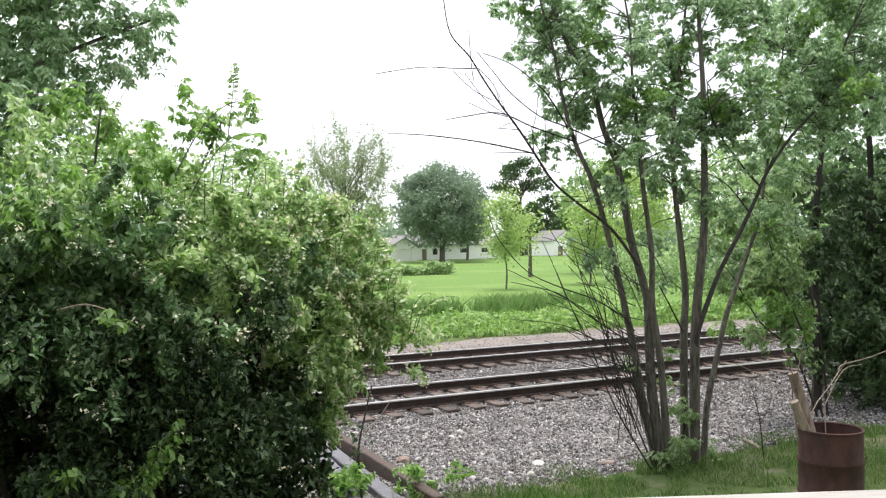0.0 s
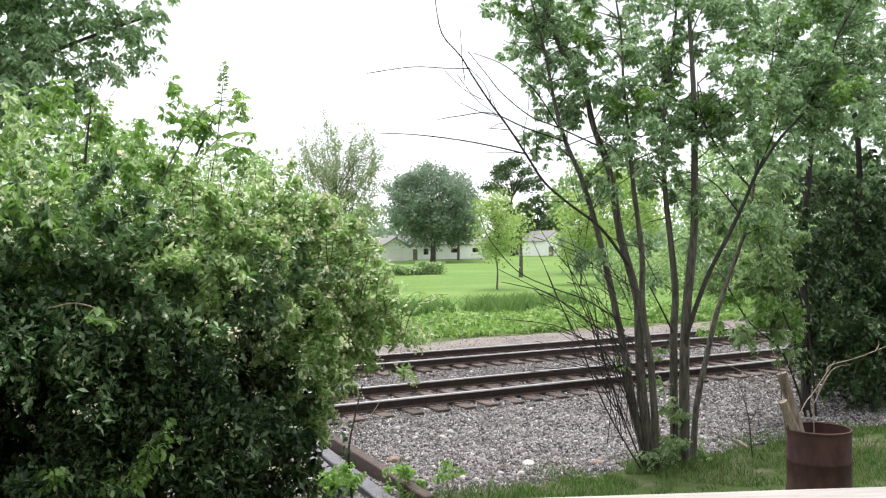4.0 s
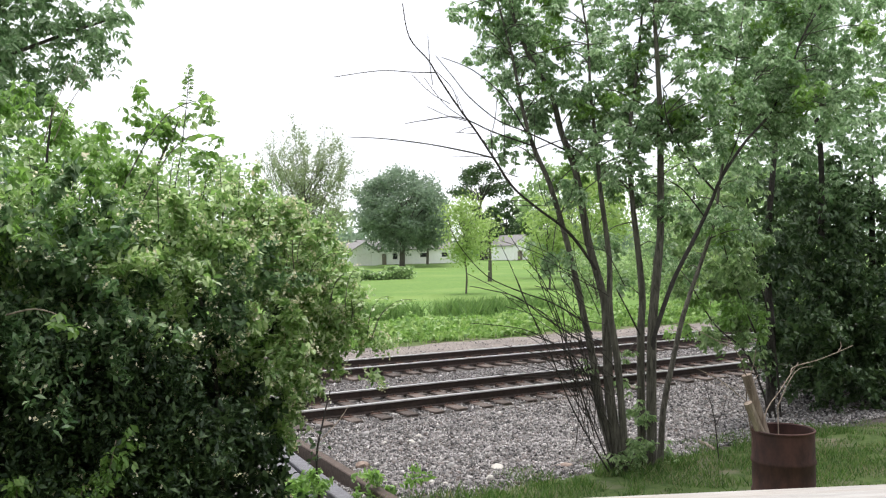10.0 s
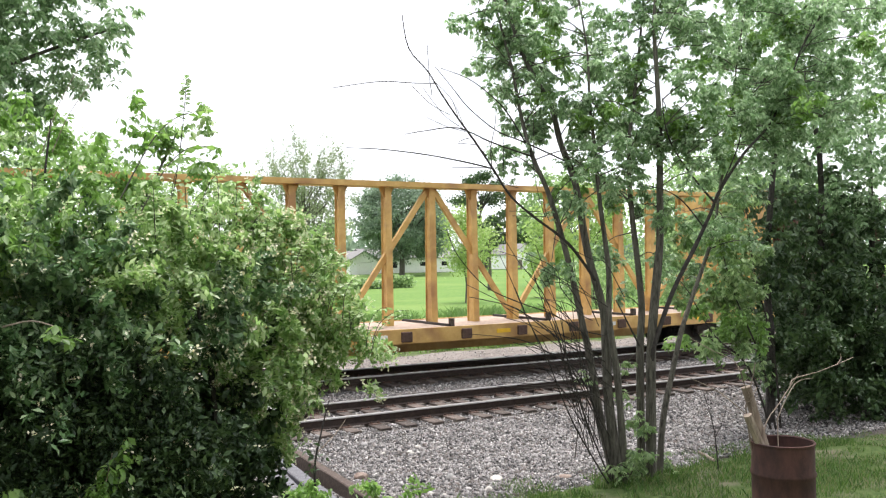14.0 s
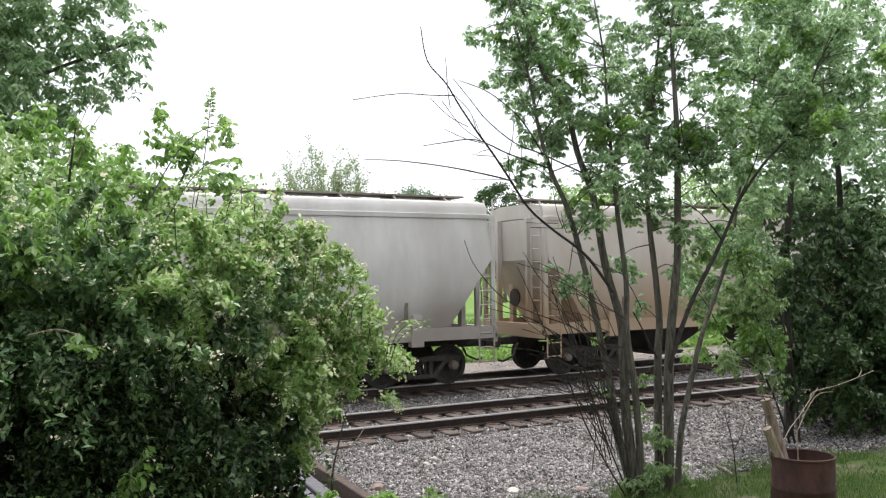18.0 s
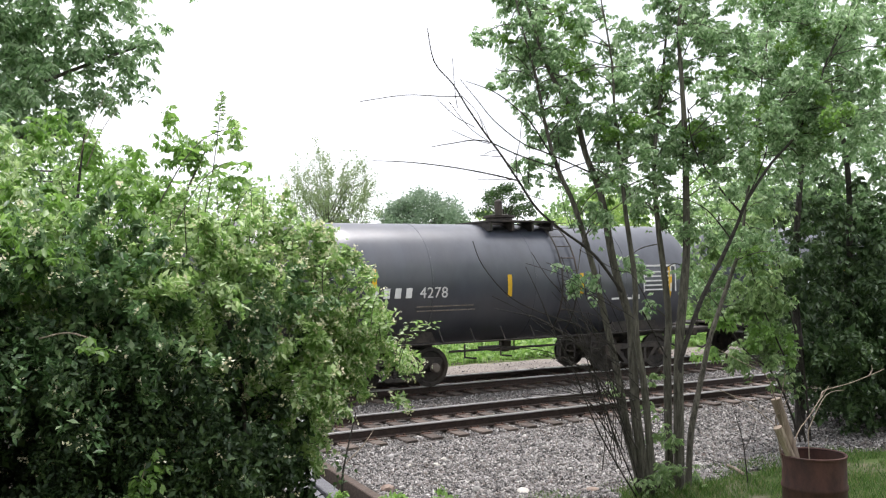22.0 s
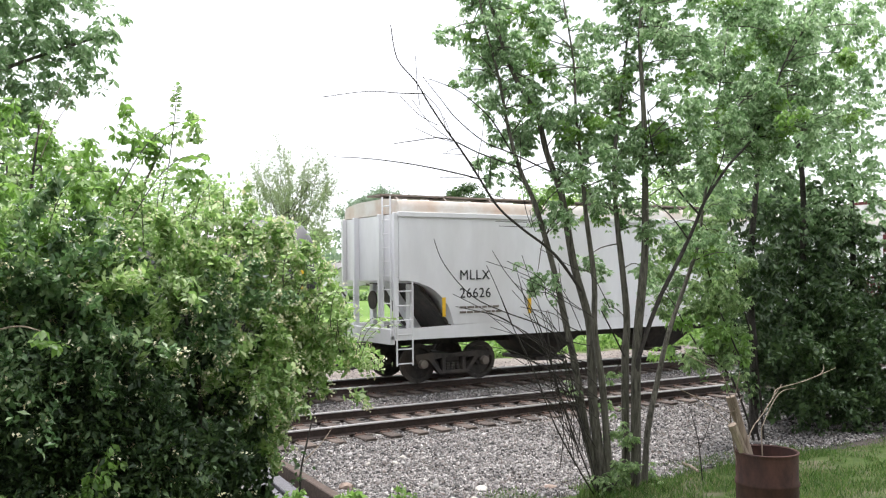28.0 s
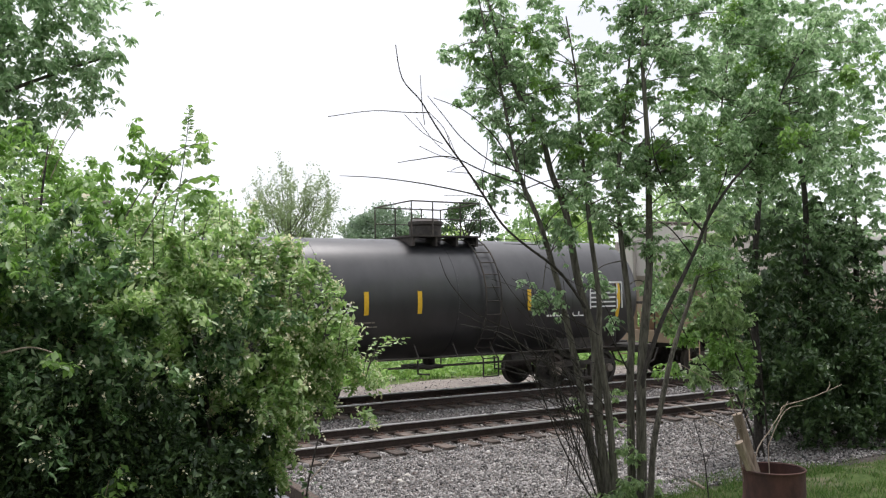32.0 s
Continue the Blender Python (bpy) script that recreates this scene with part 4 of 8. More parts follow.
def centerbeam(paint, text_paint, seed, label):
    L = 22.2
    car = thing("centerbeam_flatcar", label, "flatcar", "centerbeam flatcars of the freight train")
    m = Shape()
    box(m, 0.0, L, -1.42, 1.42, 1.02, 1.1, 0.01)
    part("deck", m, DECK, car)
    for sy in (-1, 1):
        m = Shape()
        prism(m, [(0.0, 0.78), (L, 0.78), (L, 1.12), (0.0, 1.12)], "y", *sorted((sy * 1.43, sy * 1.5)))
        part("side_sill", m, paint, car, smooth=False)
        for i in range(13):
            d = Shape()
            x = 1.3 + i * 1.63
            box(d, x, x + 0.28, *sorted((sy * 1.49, sy * 1.56)), 0.82, 1.06, 0.015)
            part("winch", d, PLATE, car)
        for i in range(6):
            d = Shape()
            x = 1.9 + i * 3.4
            box(d, x, x + 0.4, *sorted((sy * 1.49, sy * 1.512)), 0.9, 1.0)
            part("reflector", d, YELLOW_MARK if i % 2 else WHITE, car, smooth=False)
    m = Shape()
    prism(m, [(2.2, 0.8), (4.2, 0.45), (L - 4.2, 0.45), (L - 2.2, 0.8)], "y", -0.25, 0.25)
    part("centre_sill", m, paint, car, smooth=False)
    m = Shape()
    prism(m, [(-0.26, 4.56), (0.26, 4.56), (0.26, 4.69), (-0.26, 4.69)], "x", 0.7, L - 0.7)
    part("top_chord", m, paint, car, smooth=False)
    posts = 17
    gap = (L - 2.2) / (posts - 1)
    for i in range(posts):
        x = 1.1 + i * gap
        d = Shape()
        prism(d, [(-0.15, 1.1), (0.15, 1.1), (0.1, 4.56), (-0.1, 4.56)], "x", x - 0.05, x + 0.05)
        prism(d, [(-0.17, 1.1), (-0.15, 1.1), (-0.1, 4.56), (-0.12, 4.56)], "x", x - 0.085, x + 0.085)
        prism(d, [(0.15, 1.1), (0.17, 1.1), (0.12, 4.56), (0.1, 4.56)], "x", x - 0.085, x + 0.085)
        prism(d, [(x - 0.2, 4.56), (x + 0.2, 4.56), (x + 0.085, 4.3), (x - 0.085, 4.3)], "y", -0.03, 0.03)
        part("post", d, paint, car, smooth=False)
    for i in range(0, posts - 2, 4):
        x = 1.1 + i * gap
        for a, b in (((x + 0.1, 0, 4.5), (x + 2 * gap, 0, 1.15)), ((x + 4 * gap - 0.1, 0, 4.5), (x + 2 * gap, 0, 1.15))):
            if b[0] < L - 1 and a[0] < L - 0.9:
                d = Shape()
                strip_beam(d, a, b, 0.13, 0.1)
                part("diagonal", d, paint, car, smooth=False)
    for x0, inner in ((0.0, 1), (L - 0.72, -1)):
        m = Shape()
        xf = x0 if inner > 0 else x0 + 0.62
        box(m, xf, xf + 0.1, -1.4, 1.4, 1.1, 4.6)
        b = part("bulkhead", m, paint, car, smooth=False)
        xi = x0 + 0.62 if inner > 0 else x0
        for nm, q in (("inner_sheet", (xi, xi + 0.1, -1.4, 1.4, 1.1, 4.6)), ("side_sheet", (x0 + 0.1, x0 + 0.62, -1.4, -1.34, 1.1, 4.6)), ("side_sheet", (x0 + 0.1, x0 + 0.62, 1.34, 1.4, 1.1, 4.6)), ("top_plate", (x0, x0 + 0.72, -1.4, 1.4, 4.6, 4.68))):
            m = Shape()
            box(m, *q)
            part(nm, m, paint, b, smooth=False)
        r = Shape()
        xa, xb = (x0 - 0.14, x0) if inner > 0 else (x0 + 0.72, x0 + 0.86)
        for z in (1.5, 2.2, 2.9, 3.6, 4.2):
            box(r, xa, xb, -1.38, 1.38, z, z + 0.08)
        for y in (-1.38, -0.5, 0.42, 1.3):
            box(r, xa, xb, y, y + 0.08, 1.15, 4.5)
        part("stiffener", r, paint, b, smooth=False)
        l = Shape()
        xl = xa - 0.06 if inner > 0 else xb + 0.06
        for y in (-1.3, -0.9):
            tube(l, [(xl, y, 1.0), (xl, y, 4.5)], 0.02, 6)
        for i in range(10):
            tube(l, [(xl, -1.3, 1.2 + i * 0.34), (xl, -0.9, 1.2 + i * 0.34)], 0.014, 6)
        part("ladder", l, paint, b)
        if text_paint is WHITE:
            plate_bars(car, x0 + 0.1, 4.15, -1.4, 0.5, 14, 0.17, 0.06, text_paint, seed + int(x0))
    # stencils on the inner face of the trailing bulkhead
    m = Shape()
    rng = random.Random(seed)
    for r in range(16):
        y = -1.25
        while y < -0.35:
            w = rng.uniform(0.06, 0.2)
            box(m, L - 0.726, L - 0.72, y, y + w, 4.1 - r * 0.17, 4.17 - r * 0.17)
            y += w + 0.04
    if text_paint is WHITE:
        part("stencil", m, text_paint, car, smooth=False)
    plate_bars(car, 2.6, 0.98, -1.5, 1.3, 1, 0.2, 0.16, WHITE, seed + 40)
    for i in range(7):
        d = Shape()
        box(d, 2.2 + i * 2.9, 2.28 + i * 2.9, -1.3, 1.3, 1.1, 1.16)
        box(d, 2.2 + i * 2.9, 2.3 + i * 2.9, -1.32, -1.2, 1.1, 1.3)
        part("riser", d, SOOT, car, smooth=False)
    truck(car, 1.75)
    truck(car, L - 1.75)
    couplers(car, L)
    return car


def hopper_width(z, round_side):
    if round_side:
        return 1.3 + 0.26 * math.sin(math.pi * min(1, max(0, (z - 1.1) / 3.1)) ** 0.85)
    return 1.53 if z > 1.7 else 1.53 - (1.7 - z) * 0.1


def surface_patch(test, x0, x1, z0, z1, step, round_side, lift):
    """A thin skin of paint on a hopper's side where test(x, z) holds."""
    m = Shape()
    nx, nz = int((x1 - x0) / step), int((z1 - z0) / step)
    ids = {}

    def vid(i, j):
        if (i, j) not in ids:
            z = z0 + j * step
            ids[(i, j)] = len(m.v)
            m.v.append((x0 + i * step, -hopper_width(z, round_side) - lift, z))
        return ids[(i, j)]

    for i in range(nx):
        for j in range(nz):
            if test(x0 + (i + 0.5) * step, z0 + (j + 0.5) * step):
                m.f.append((vid(i, j), vid(i + 1, j), vid(i + 1, j + 1), vid(i, j + 1)))
    return m


def hopper(L, paint, label, round_side=True, roof_paint=None, low=1.3):
    car = thing("covered_hopper", label, "hopper car", "covered hoppers of the freight train")
    zs = [low + (4.08 - low) * i / 14 for i in range(15)]
    m = Shape()
    xs = [0.2, 0.4, 0.7, 1.0, 1.55, 1.62, L - 1.55, L - 1.62] + [1.2 + 0.25 * i for i in range(8)] + [3.2 + (L - 6.4) * i / 12 for i in range(13)] + [L - 1.2 - 0.25 * i for i in range(8)][::-1] + [L - 1.0, L - 0.7, L - 0.4, L - 0.2]
    xs = sorted(set(round(x, 3) for x in xs))
    ring = 30
    for x in xs:
        e = min(x, L - x)
        zb = 3.0 if e < 0.25 else max(low, 3.0 - (e - 0.25) * 1.45)
        if not round_side:
            zb = low + (2.5 - low) * math.sqrt(max(0.0, 1 - (max(0.0, e - 0.3) / 1.35) ** 2))
        left = [(-hopper_width(max(z, zb), round_side), max(z, zb)) for z in zs]
        pts = left + [(-y, z) for y, z in left[::-1]]
        m.v += [(x, y, z) for y, z in pts]
    for i in range(len(xs) - 1):
        for k in range(ring):
            a, b = i * ring + k, i * ring + (k + 1) % ring
            m.f.append((a, b, b + ring, a + ring))
    m.f.append(tuple(range(ring))[::-1])
    m.f.append(tuple((len(xs) - 1) * ring + k for k in range(ring)))
    part("body", m, paint, car)
    w = hopper_width(4.08, round_side)
    m = Shape()
    prism(m, [(-w, 4.1), (-w + 0.02, 4.28), (-w + 0.1, 4.4), (-0.7, 4.48), (0.7, 4.48), (w - 0.1, 4.4), (w - 0.02, 4.28), (w, 4.1)], "x", 0.2, L - 0.2)
    part("roof", m, roof_paint or paint, car)
    for sy in (-1, 1):
        m = Shape()
        box(m, 0.16, L - 0.16, *sorted((sy * (w - 0.02), sy * (w + 0.05))), 4.0, 4.12, 0.01)
        part("side_chord", m, paint, car)
        m = Shape()
        prism(m, [(0.1, 1.1), (L - 0.1, 1.1), (L - 0.1, 1.4), (2.4, 1.42), (0.1, 1.36)], "y", *sorted((sy * 1.44, sy * 1.5)))
        part("side_sill", m, paint, car, smooth=False)
        for x in (0.14, L - 0.14):
            d = Shape()
            box(d, x - 0.06, x + 0.06, *sorted((sy * 1.4, sy * 1.5)), 1.36, 4.1, 0.01)
            part("corner_post", d, paint, car)
            d = Shape()
            o = 0.42 if x < 1 else -0.42
            tube(d, [(x + o, sy * 1.5, 0.5), (x + o, sy * 1.5, 2.6)], 0.022, 6)
            tube(d, [(x, sy * 1.5, 0.5), (x, sy * 1.5, 1.4)], 0.022, 6)
            for i in range(7):
                tube(d, [(x, sy * 1.5, 0.55 + i * 0.34), (x + o, sy * 1.5, 0.55 + i * 0.34)], 0.017, 6)
            part("side_ladder", d, paint, car)
    for s, x in ((1, 0.0), (-1, L)):
        m = Shape()
        box(m, *sorted((x + s * 0.02, x + s * 1.9)), -1.44, 1.44, 1.12, 1.2)
        box(m, *sorted((x, x + s * 0.12)), -1.44, 1.44, 1.0, 1.36, 0.01)
        part("end_platform", m, paint, car, smooth=False)
        for y in (-0.75, 0.65):
            d = Shape()
            box(d, *sorted((x + s * 0.06, x + s * 0.2)), y, y + 0.1, 1.2, 4.1, 0.01)
            part("end_post", d, paint, car)
        d = Shape()
        for y in (-1.36, -0.95):
            tube(d, [(x + s * 0.06, y, 1.2), (x + s * 0.06, y, 4.5)], 0.022, 6)
        for i in range(10):
            tube(d, [(x + s * 0.06, -1.36, 1.3 + 0.33 * i), (x + s * 0.06, -0.95, 1.3 + 0.33 * i)], 0.016, 6)
        part("end_ladder", d, paint, car)
        d = Shape()
        prism(d, [(x + s * 0.25, 2.95), (x + s * 0.4, 2.95), (x + s * 1.6, 1.2), (x + s * 1.4, 1.2)], "y", -0.16, 0.16)
        part("slope_brace", d, paint, car, smooth=False)
        # shade inside the open end is put into this sheet's colour
        d = Shape()
        prism(d, [(x + s * 0.35, 2.9), (x + s * 0.45, 2.9), (x + s * 1.9, 1.25), (x + s * 1.8, 1.25)], "y", -1.25, 1.25)
        part("slope_sheet", d, SOOT if not round_side else GREY_STEEL, car, "sloping end sheet, darkened for the shade of the open end", smooth=False)
        for y in (-1.1, 0.9):
            d = Shape()
            box(d, *sorted((x + s * 0.7, x + s * 0.82)), y, y + 0.2, 1.2, 2.4, 0.01)
            part("end_strut", d, paint, car)
        d = Shape()
        lathe(d, [(-0.02, 0.24), (0.02, 0.24)], "x", 16, (x + s * 0.5, 0.5, 2.0))
        part("hand_brake", d, SOOT, car)
    m = Shape()
    box(m, 0.3, L - 0.3, -0.38, 0.38, 4.6, 4.64)
    part("running_board", m, GREY_STEEL, car, smooth=False)
    for i in range(int(L / 1.4)):
        d = Shape()
        x = 0.7 + i * 1.4
        prism(d, [(-0.6, 4.44), (-0.36, 4.6), (0.36, 4.6), (0.6, 4.44)], "x", x, x + 0.05)
        part("board_bracket", d, GREY_STEEL, car, smooth=False)
    for i, fx in enumerate((0.27, 0.5, 0.73)):
        m = Shape()
        x = L * fx
        lo = [(x - 0.45, -0.4, 0.38), (x + 0.45, -0.4, 0.38), (x + 0.45, 0.4, 0.38), (x - 0.45, 0.4, 0.38)]
        hi = [(x - 1.5, -1.2, low + 0.02), (x + 1.5, -1.2, low + 0.02), (x + 1.5, 1.2, low + 0.02), (x - 1.5, 1.2, low + 0.02)]
        m.add(lo + hi, [(3, 2, 1, 0), (4, 5, 6, 7), (0, 1, 5, 4), (1, 2, 6, 5), (2, 3, 7, 6), (3, 0, 4, 7)])
        box(m, x - 0.5, x + 0.5, -0.8, 0.8, 0.3, 0.4, 0.02)
        part("discharge_bay", m, SOOT, car, smooth=False)
    m = Shape()
    box(m, 0.2, L - 0.2, -0.2, 0.2, 0.85, 1.12)
    part("centre_sill", m, SOOT, car, smooth=False)
    if round_side:
        for x in (2.25, L - 2.25):
            for sy in (-1, 1):
                d = Shape()
                prism(d, [(x - 0.16, 0.98), (x + 0.16, 0.98), (x + 0.12, 1.72), (x - 0.12, 1.72)], "y", *sorted((sy * 1.36, sy * 1.56)))
                part("bolster_cover", d, paint, car, smooth=False)
    for x in ((1.35, 3.9, L * 0.64, L * 0.86) if not round_side else (L * 0.14, L * 0.36, L * 0.64, L * 0.86)):
        d = Shape()
        y = -hopper_width(1.8, round_side) - 0.03
        box(d, x, x + 0.09, y, y + 0.02, 1.62, 2.08)
        part("reflector", d, YELLOW_MARK if roof_paint else GREY_STEEL, car, smooth=False)
    truck(car, 1.95)
    truck(car, L - 1.95)
    couplers(car, L)
    return car


def tank_car(L, paint, label, mark=None, mark_paint=None, jacket=None, seed=0, cover=True, bars=None, low_hatch=False):
    """A tank car whose tank's own heads stand at x = 0 and x = L."""
    R, zc = 1.53, 2.43
    car = thing("tank_car", label, "tank car", "tank cars of the freight train")
    m = Shape()
    heads = [(0.0, 0.02), (0.015, 0.4), (0.05, 0.8), (0.1, 1.06), (0.16, 1.25), (0.23, 1.38), (0.32, 1.48), (0.42, R)]
    prof = heads + [(0.75 + (L - 1.5) * i / 6, R) for i in range(7)] + [(L - a, r) for a, r in heads[::-1]]
    lathe(m, prof, "x", 48, (0, 0, zc))
    part("tank", m, paint, car)
    for x in (2.6, L - 2.6, L / 2):
        d = Shape()
        lathe(d, [(x - 0.02, R + 0.001), (x - 0.015, R + 0.008), (x + 0.015, R + 0.008), (x + 0.02, R + 0.001)], "x", 48, (0, 0, zc))
        part("weld_seam", d, paint, car)
    if jacket:
        d = Shape()
        lathe(d, [(jacket[1], R), (jacket[1], R + 0.03), (jacket[2], R + 0.03), (jacket[2], R)], "x", 48, (0, 0, zc))
        part("jacket", d, jacket[0], car, "dull silver wrap round the middle of the tank")
    for sy in (-1, 1):
        m = Shape()
        tube(m, [(-0.3, sy * 1.42, 1.05), (L + 0.3, sy * 1.42, 1.05)], 0.022, 6)
        part("side_rail", m, SOOT, car)
        for i in range(7):
            d = Shape()
            x = 2.9 + i * (L - 5.8) / 6
            tube(d, [(x, sy * 1.42, 1.06), (x, sy * 1.2, 1.36)], 0.018, 6)
            part("rail_bracket", d, SOOT, car)
        for x in bars or (0.8, L * 0.35, L * 0.51, L - 2.9, L - 0.75):
            d = Shape()
            edge = x < 1.5 or x > L - 1.5
            lo, hi = (-22, 15) if edge else (-12, 8)
            arc = [math.radians(lo + (hi - lo) * k / 8) for k in range(9)]
            d.add([(xx, sy * (R + 0.015) * math.cos(a), zc + (R + 0.015) * math.sin(a)) for a in arc for xx in (x, x + 0.12)], [(2 * k, 2 * k + 1, 2 * k + 3, 2 * k + 2) for k in range(8)])
            part("reflector", d, YELLOW_MARK, car)
        for s, x in ((1, 0.0), (-1, L)):
            d = Shape()
            tube(d, [(x + s * 1.1, sy * 1.44, 1.05), (x + s * 1.1, sy * 1.44, 2.15), (x + s * 1.02, sy * 1.44, 2.25), (x - s * 0.3, sy * 1.44, 2.25), (x - s * 0.38, sy * 1.44, 2.15), (x - s * 0.38, sy * 1.44, 1.05)], 0.022, 6)
            part("end_handrail", d, SOOT, car)
            d = Shape()
            prism(d, [(x + s * 1.1, 1.05), (x + s * 2.9, 1.05), (x + s * 2.6, 1.75), (x + s * 1.5, 1.75)], "y", *sorted((sy * 0.7, sy * 1.05)))
            part("saddle", d, SOOT, car, smooth=False)
    for s, x in ((1, 0.0), (-1, L)):
        m = Shape()
        box(m, *sorted((x - s * 0.4, x + s * 3.2)), -0.3, 0.3, 0.82, 1.12, 0.02)
        part("stub_sill", m, SOOT, car)
        m = Shape()
        box(m, *sorted((x - s * 0.4, x + s * 0.5)), -1.42, 1.42, 1.0, 1.06)
        part("end_walkway", m, SOOT, car)
    for s, x in ((1, 0.0), (-1, L)):
        d = Shape()
        tube(d, [(x - s * 0.38, -1.0, 1.06), (x - s * 0.38, -1.0, 2.2), (x - s * 0.38, 1.0, 2.2), (x - s * 0.38, 1.0, 1.06)], 0.022, 6)
        part("end_rail", d, SOOT, car)
    for x in (3.6, L * 0.42, L * 0.6, L - 3.6):
        d = Shape()
        tube(d, [(x, -1.2, 0.98), (x, -1.2, 0.66), (x + 0.35, -1.15, 0.62)], 0.025, 6)
        part("brake_rod", d, SOOT, car)
    d = Shape()
    tube(d, [(3.2, -1.15, 0.82), (L - 3.2, -1.15, 0.82)], 0.03, 6)
    part("train_pipe", d, SOOT, car)
    d = Shape()
    lathe(d, [(0, 0.1), (0.05, 0.17), (0.7, 0.17), (0.75, 0.1)], "x", 12, (L * 0.66, -0.7, 0.8))
    part("brake_reservoir", d, SOOT, car)
    # top platform
    c = L / 2
    m = Shape()
    prism(m, [(c - 1.0, -1.0), (c + 1.0, -1.0), (c + 1.0, -0.42), (c - 0.6, -0.42), (c - 0.6, 0.42), (c + 1.0, 0.42), (c + 1.0, 1.0), (c - 1.0, 1.0)], "z", 3.98, 4.02)
    top = part("platform", m, SOOT, car, smooth=False)
    for x in (c - 0.95, c - 0.3, c + 0.3, c + 0.9):
        d = Shape()
        box(d, x, x + 0.06, -0.95, 0.95, 3.75, 3.98)
        part("platform_bracket", d, SOOT, top, smooth=False)
    r = Shape()
    for y in (-1.0, 1.0):
        for x in (c - 1.0, c - 0.4, c + 0.4, c + 1.0):
            tube(r, [(x, y, 4.0), (x, y, 4.85)], 0.018, 6)
        tube(r, [(c - 1.0, y, 4.85), (c + 1.0, y, 4.85)], 0.018, 6)
        tube(r, [(c - 1.0, y, 4.42), (c + 1.0, y, 4.42)], 0.014, 6)
    for x in (c - 1.0, c + 1.0):
        tube(r, [(x, -1.0, 4.85), (x, 1.0, 4.85)], 0.018, 6)
    if not low_hatch:
        part("railing", r, SOOT, top)
    d = Shape()
    if cover and not low_hatch:
        lathe(d, [(3.9, 0.42), (4.3, 0.42), (4.34, 0.46), (4.42, 0.46), (4.5, 0.3), (4.52, 0.05)], "z", 20, (c - 0.05, 0, 0))
    else:
        lathe(d, [(3.9, 0.36), (4.12, 0.36), (4.14, 0.42), (4.2, 0.42), (4.24, 0.1)], "z", 20, (c - 0.1, 0, 0))
        lathe(d, [(4.2, 0.1), (4.55, 0.1), (4.6, 0.04)], "z", 12, (c - 0.3, -0.3, 0))
    part("manway", d, SOOT, car)
    for sy in (-1, 1):
        d = Shape()
        rr = R + 0.09
        arc = [(c + 0.75, sy * rr * math.cos(math.radians(a)), zc + rr * math.sin(math.radians(a))) for a in range(-50, 75, 12)]
        arc2 = [(x + 0.45, y, z) for x, y, z in arc]
        arc = [(arc[0][0], sy * 1.42, 0.5), (arc[0][0], sy * 1.42, 0.95)] + arc
        arc2 = [(arc2[0][0], sy * 1.42, 0.5), (arc2[0][0], sy * 1.42, 0.95)] + arc2
        tube(d, arc, 0.022, 6)
        tube(d, arc2, 0.022, 6)
        for k in range(0, len(arc)):
            tube(d, [arc[k], arc2[k]], 0.016, 6)
        part("ladder", d, SOOT, car)
    d = Shape()
    lathe(d, [(0.62, 0.1), (0.8, 0.16), (1.15, 0.16)], "z", 12, (c, 0, 0))
    box(d, c - 0.6, c + 0.2, -0.4, 0.4, 0.68, 0.76)
    part("bottom_outlet", d, SOOT, car)
    if mark:
        text, x, size = mark
        letters(text, size, mark_paint or WHITE, car, pose(x, -R + 0.012, 2.14, 90 + 7, 0, 0), 1.05)
        m = Shape()
        for k in range(4):
            prism(m, [(x - 1.2 + k * 0.28, 2.15), (x - 1.06 + k * 0.28, 2.15), (x - 1.03 + k * 0.28, 2.38), (x - 1.17 + k * 0.28, 2.38)], "y", -R - 0.02, -R + 0.03)
        part("owner_mark", m, mark_paint or WHITE, car, smooth=False)
    plate_bars(car, L * 0.2, 1.95, -1.448, 1.9, 2, 0.1, 0.03, GREY_STEEL, seed)
    plate_bars(car, L * 0.72, 2.1, -1.46, 0.8, 2, 0.12, 0.05, WHITE, seed + 1)
    m = Shape()
    x0 = L - 2.0
    y = -R - 0.012
    for r in range(5):
        box(m, x0, x0 + 0.85, y, y + 0.02, 2.14 + r * 0.12, 2.18 + r * 0.12)
    box(m, x0 - 0.04, x0 + 1.1, y, y + 0.02, 2.78, 2.83)
    for x in (x0 - 0.04, x0 + 0.9, x0 + 1.07):
        box(m, x, x + 0.03, y, y + 0.02, 2.1, 2.83)
    part("data_panel", m, WHITE, car, smooth=False)
    m = Shape()
    x0, y = L - 2.6, -1.44
    for q in ((0, 0.45, 0, 0.03), (0, 0.45, 0.27, 0.3), (0, 0.03, 0, 0.3), (0.42, 0.45, 0, 0.3), (0.2, 0.23, 0, 0.3)):
        box(m, x0 + q[0], x0 + q[1], y - 0.04, y - 0.02, 1.92 + q[2], 1.92 + q[3])
    part("stencil_frame", m, WHITE, car, smooth=False)
    truck(car, 1.95)
    truck(car, L - 1.95)
    put("coupler", COUPLER_MESH, car, pose(-0.35, 0, 0))
    put("coupler", COUPLER_MESH, car, pose(L + 0.35, 0, 0, 0, 0, 180))
    return car


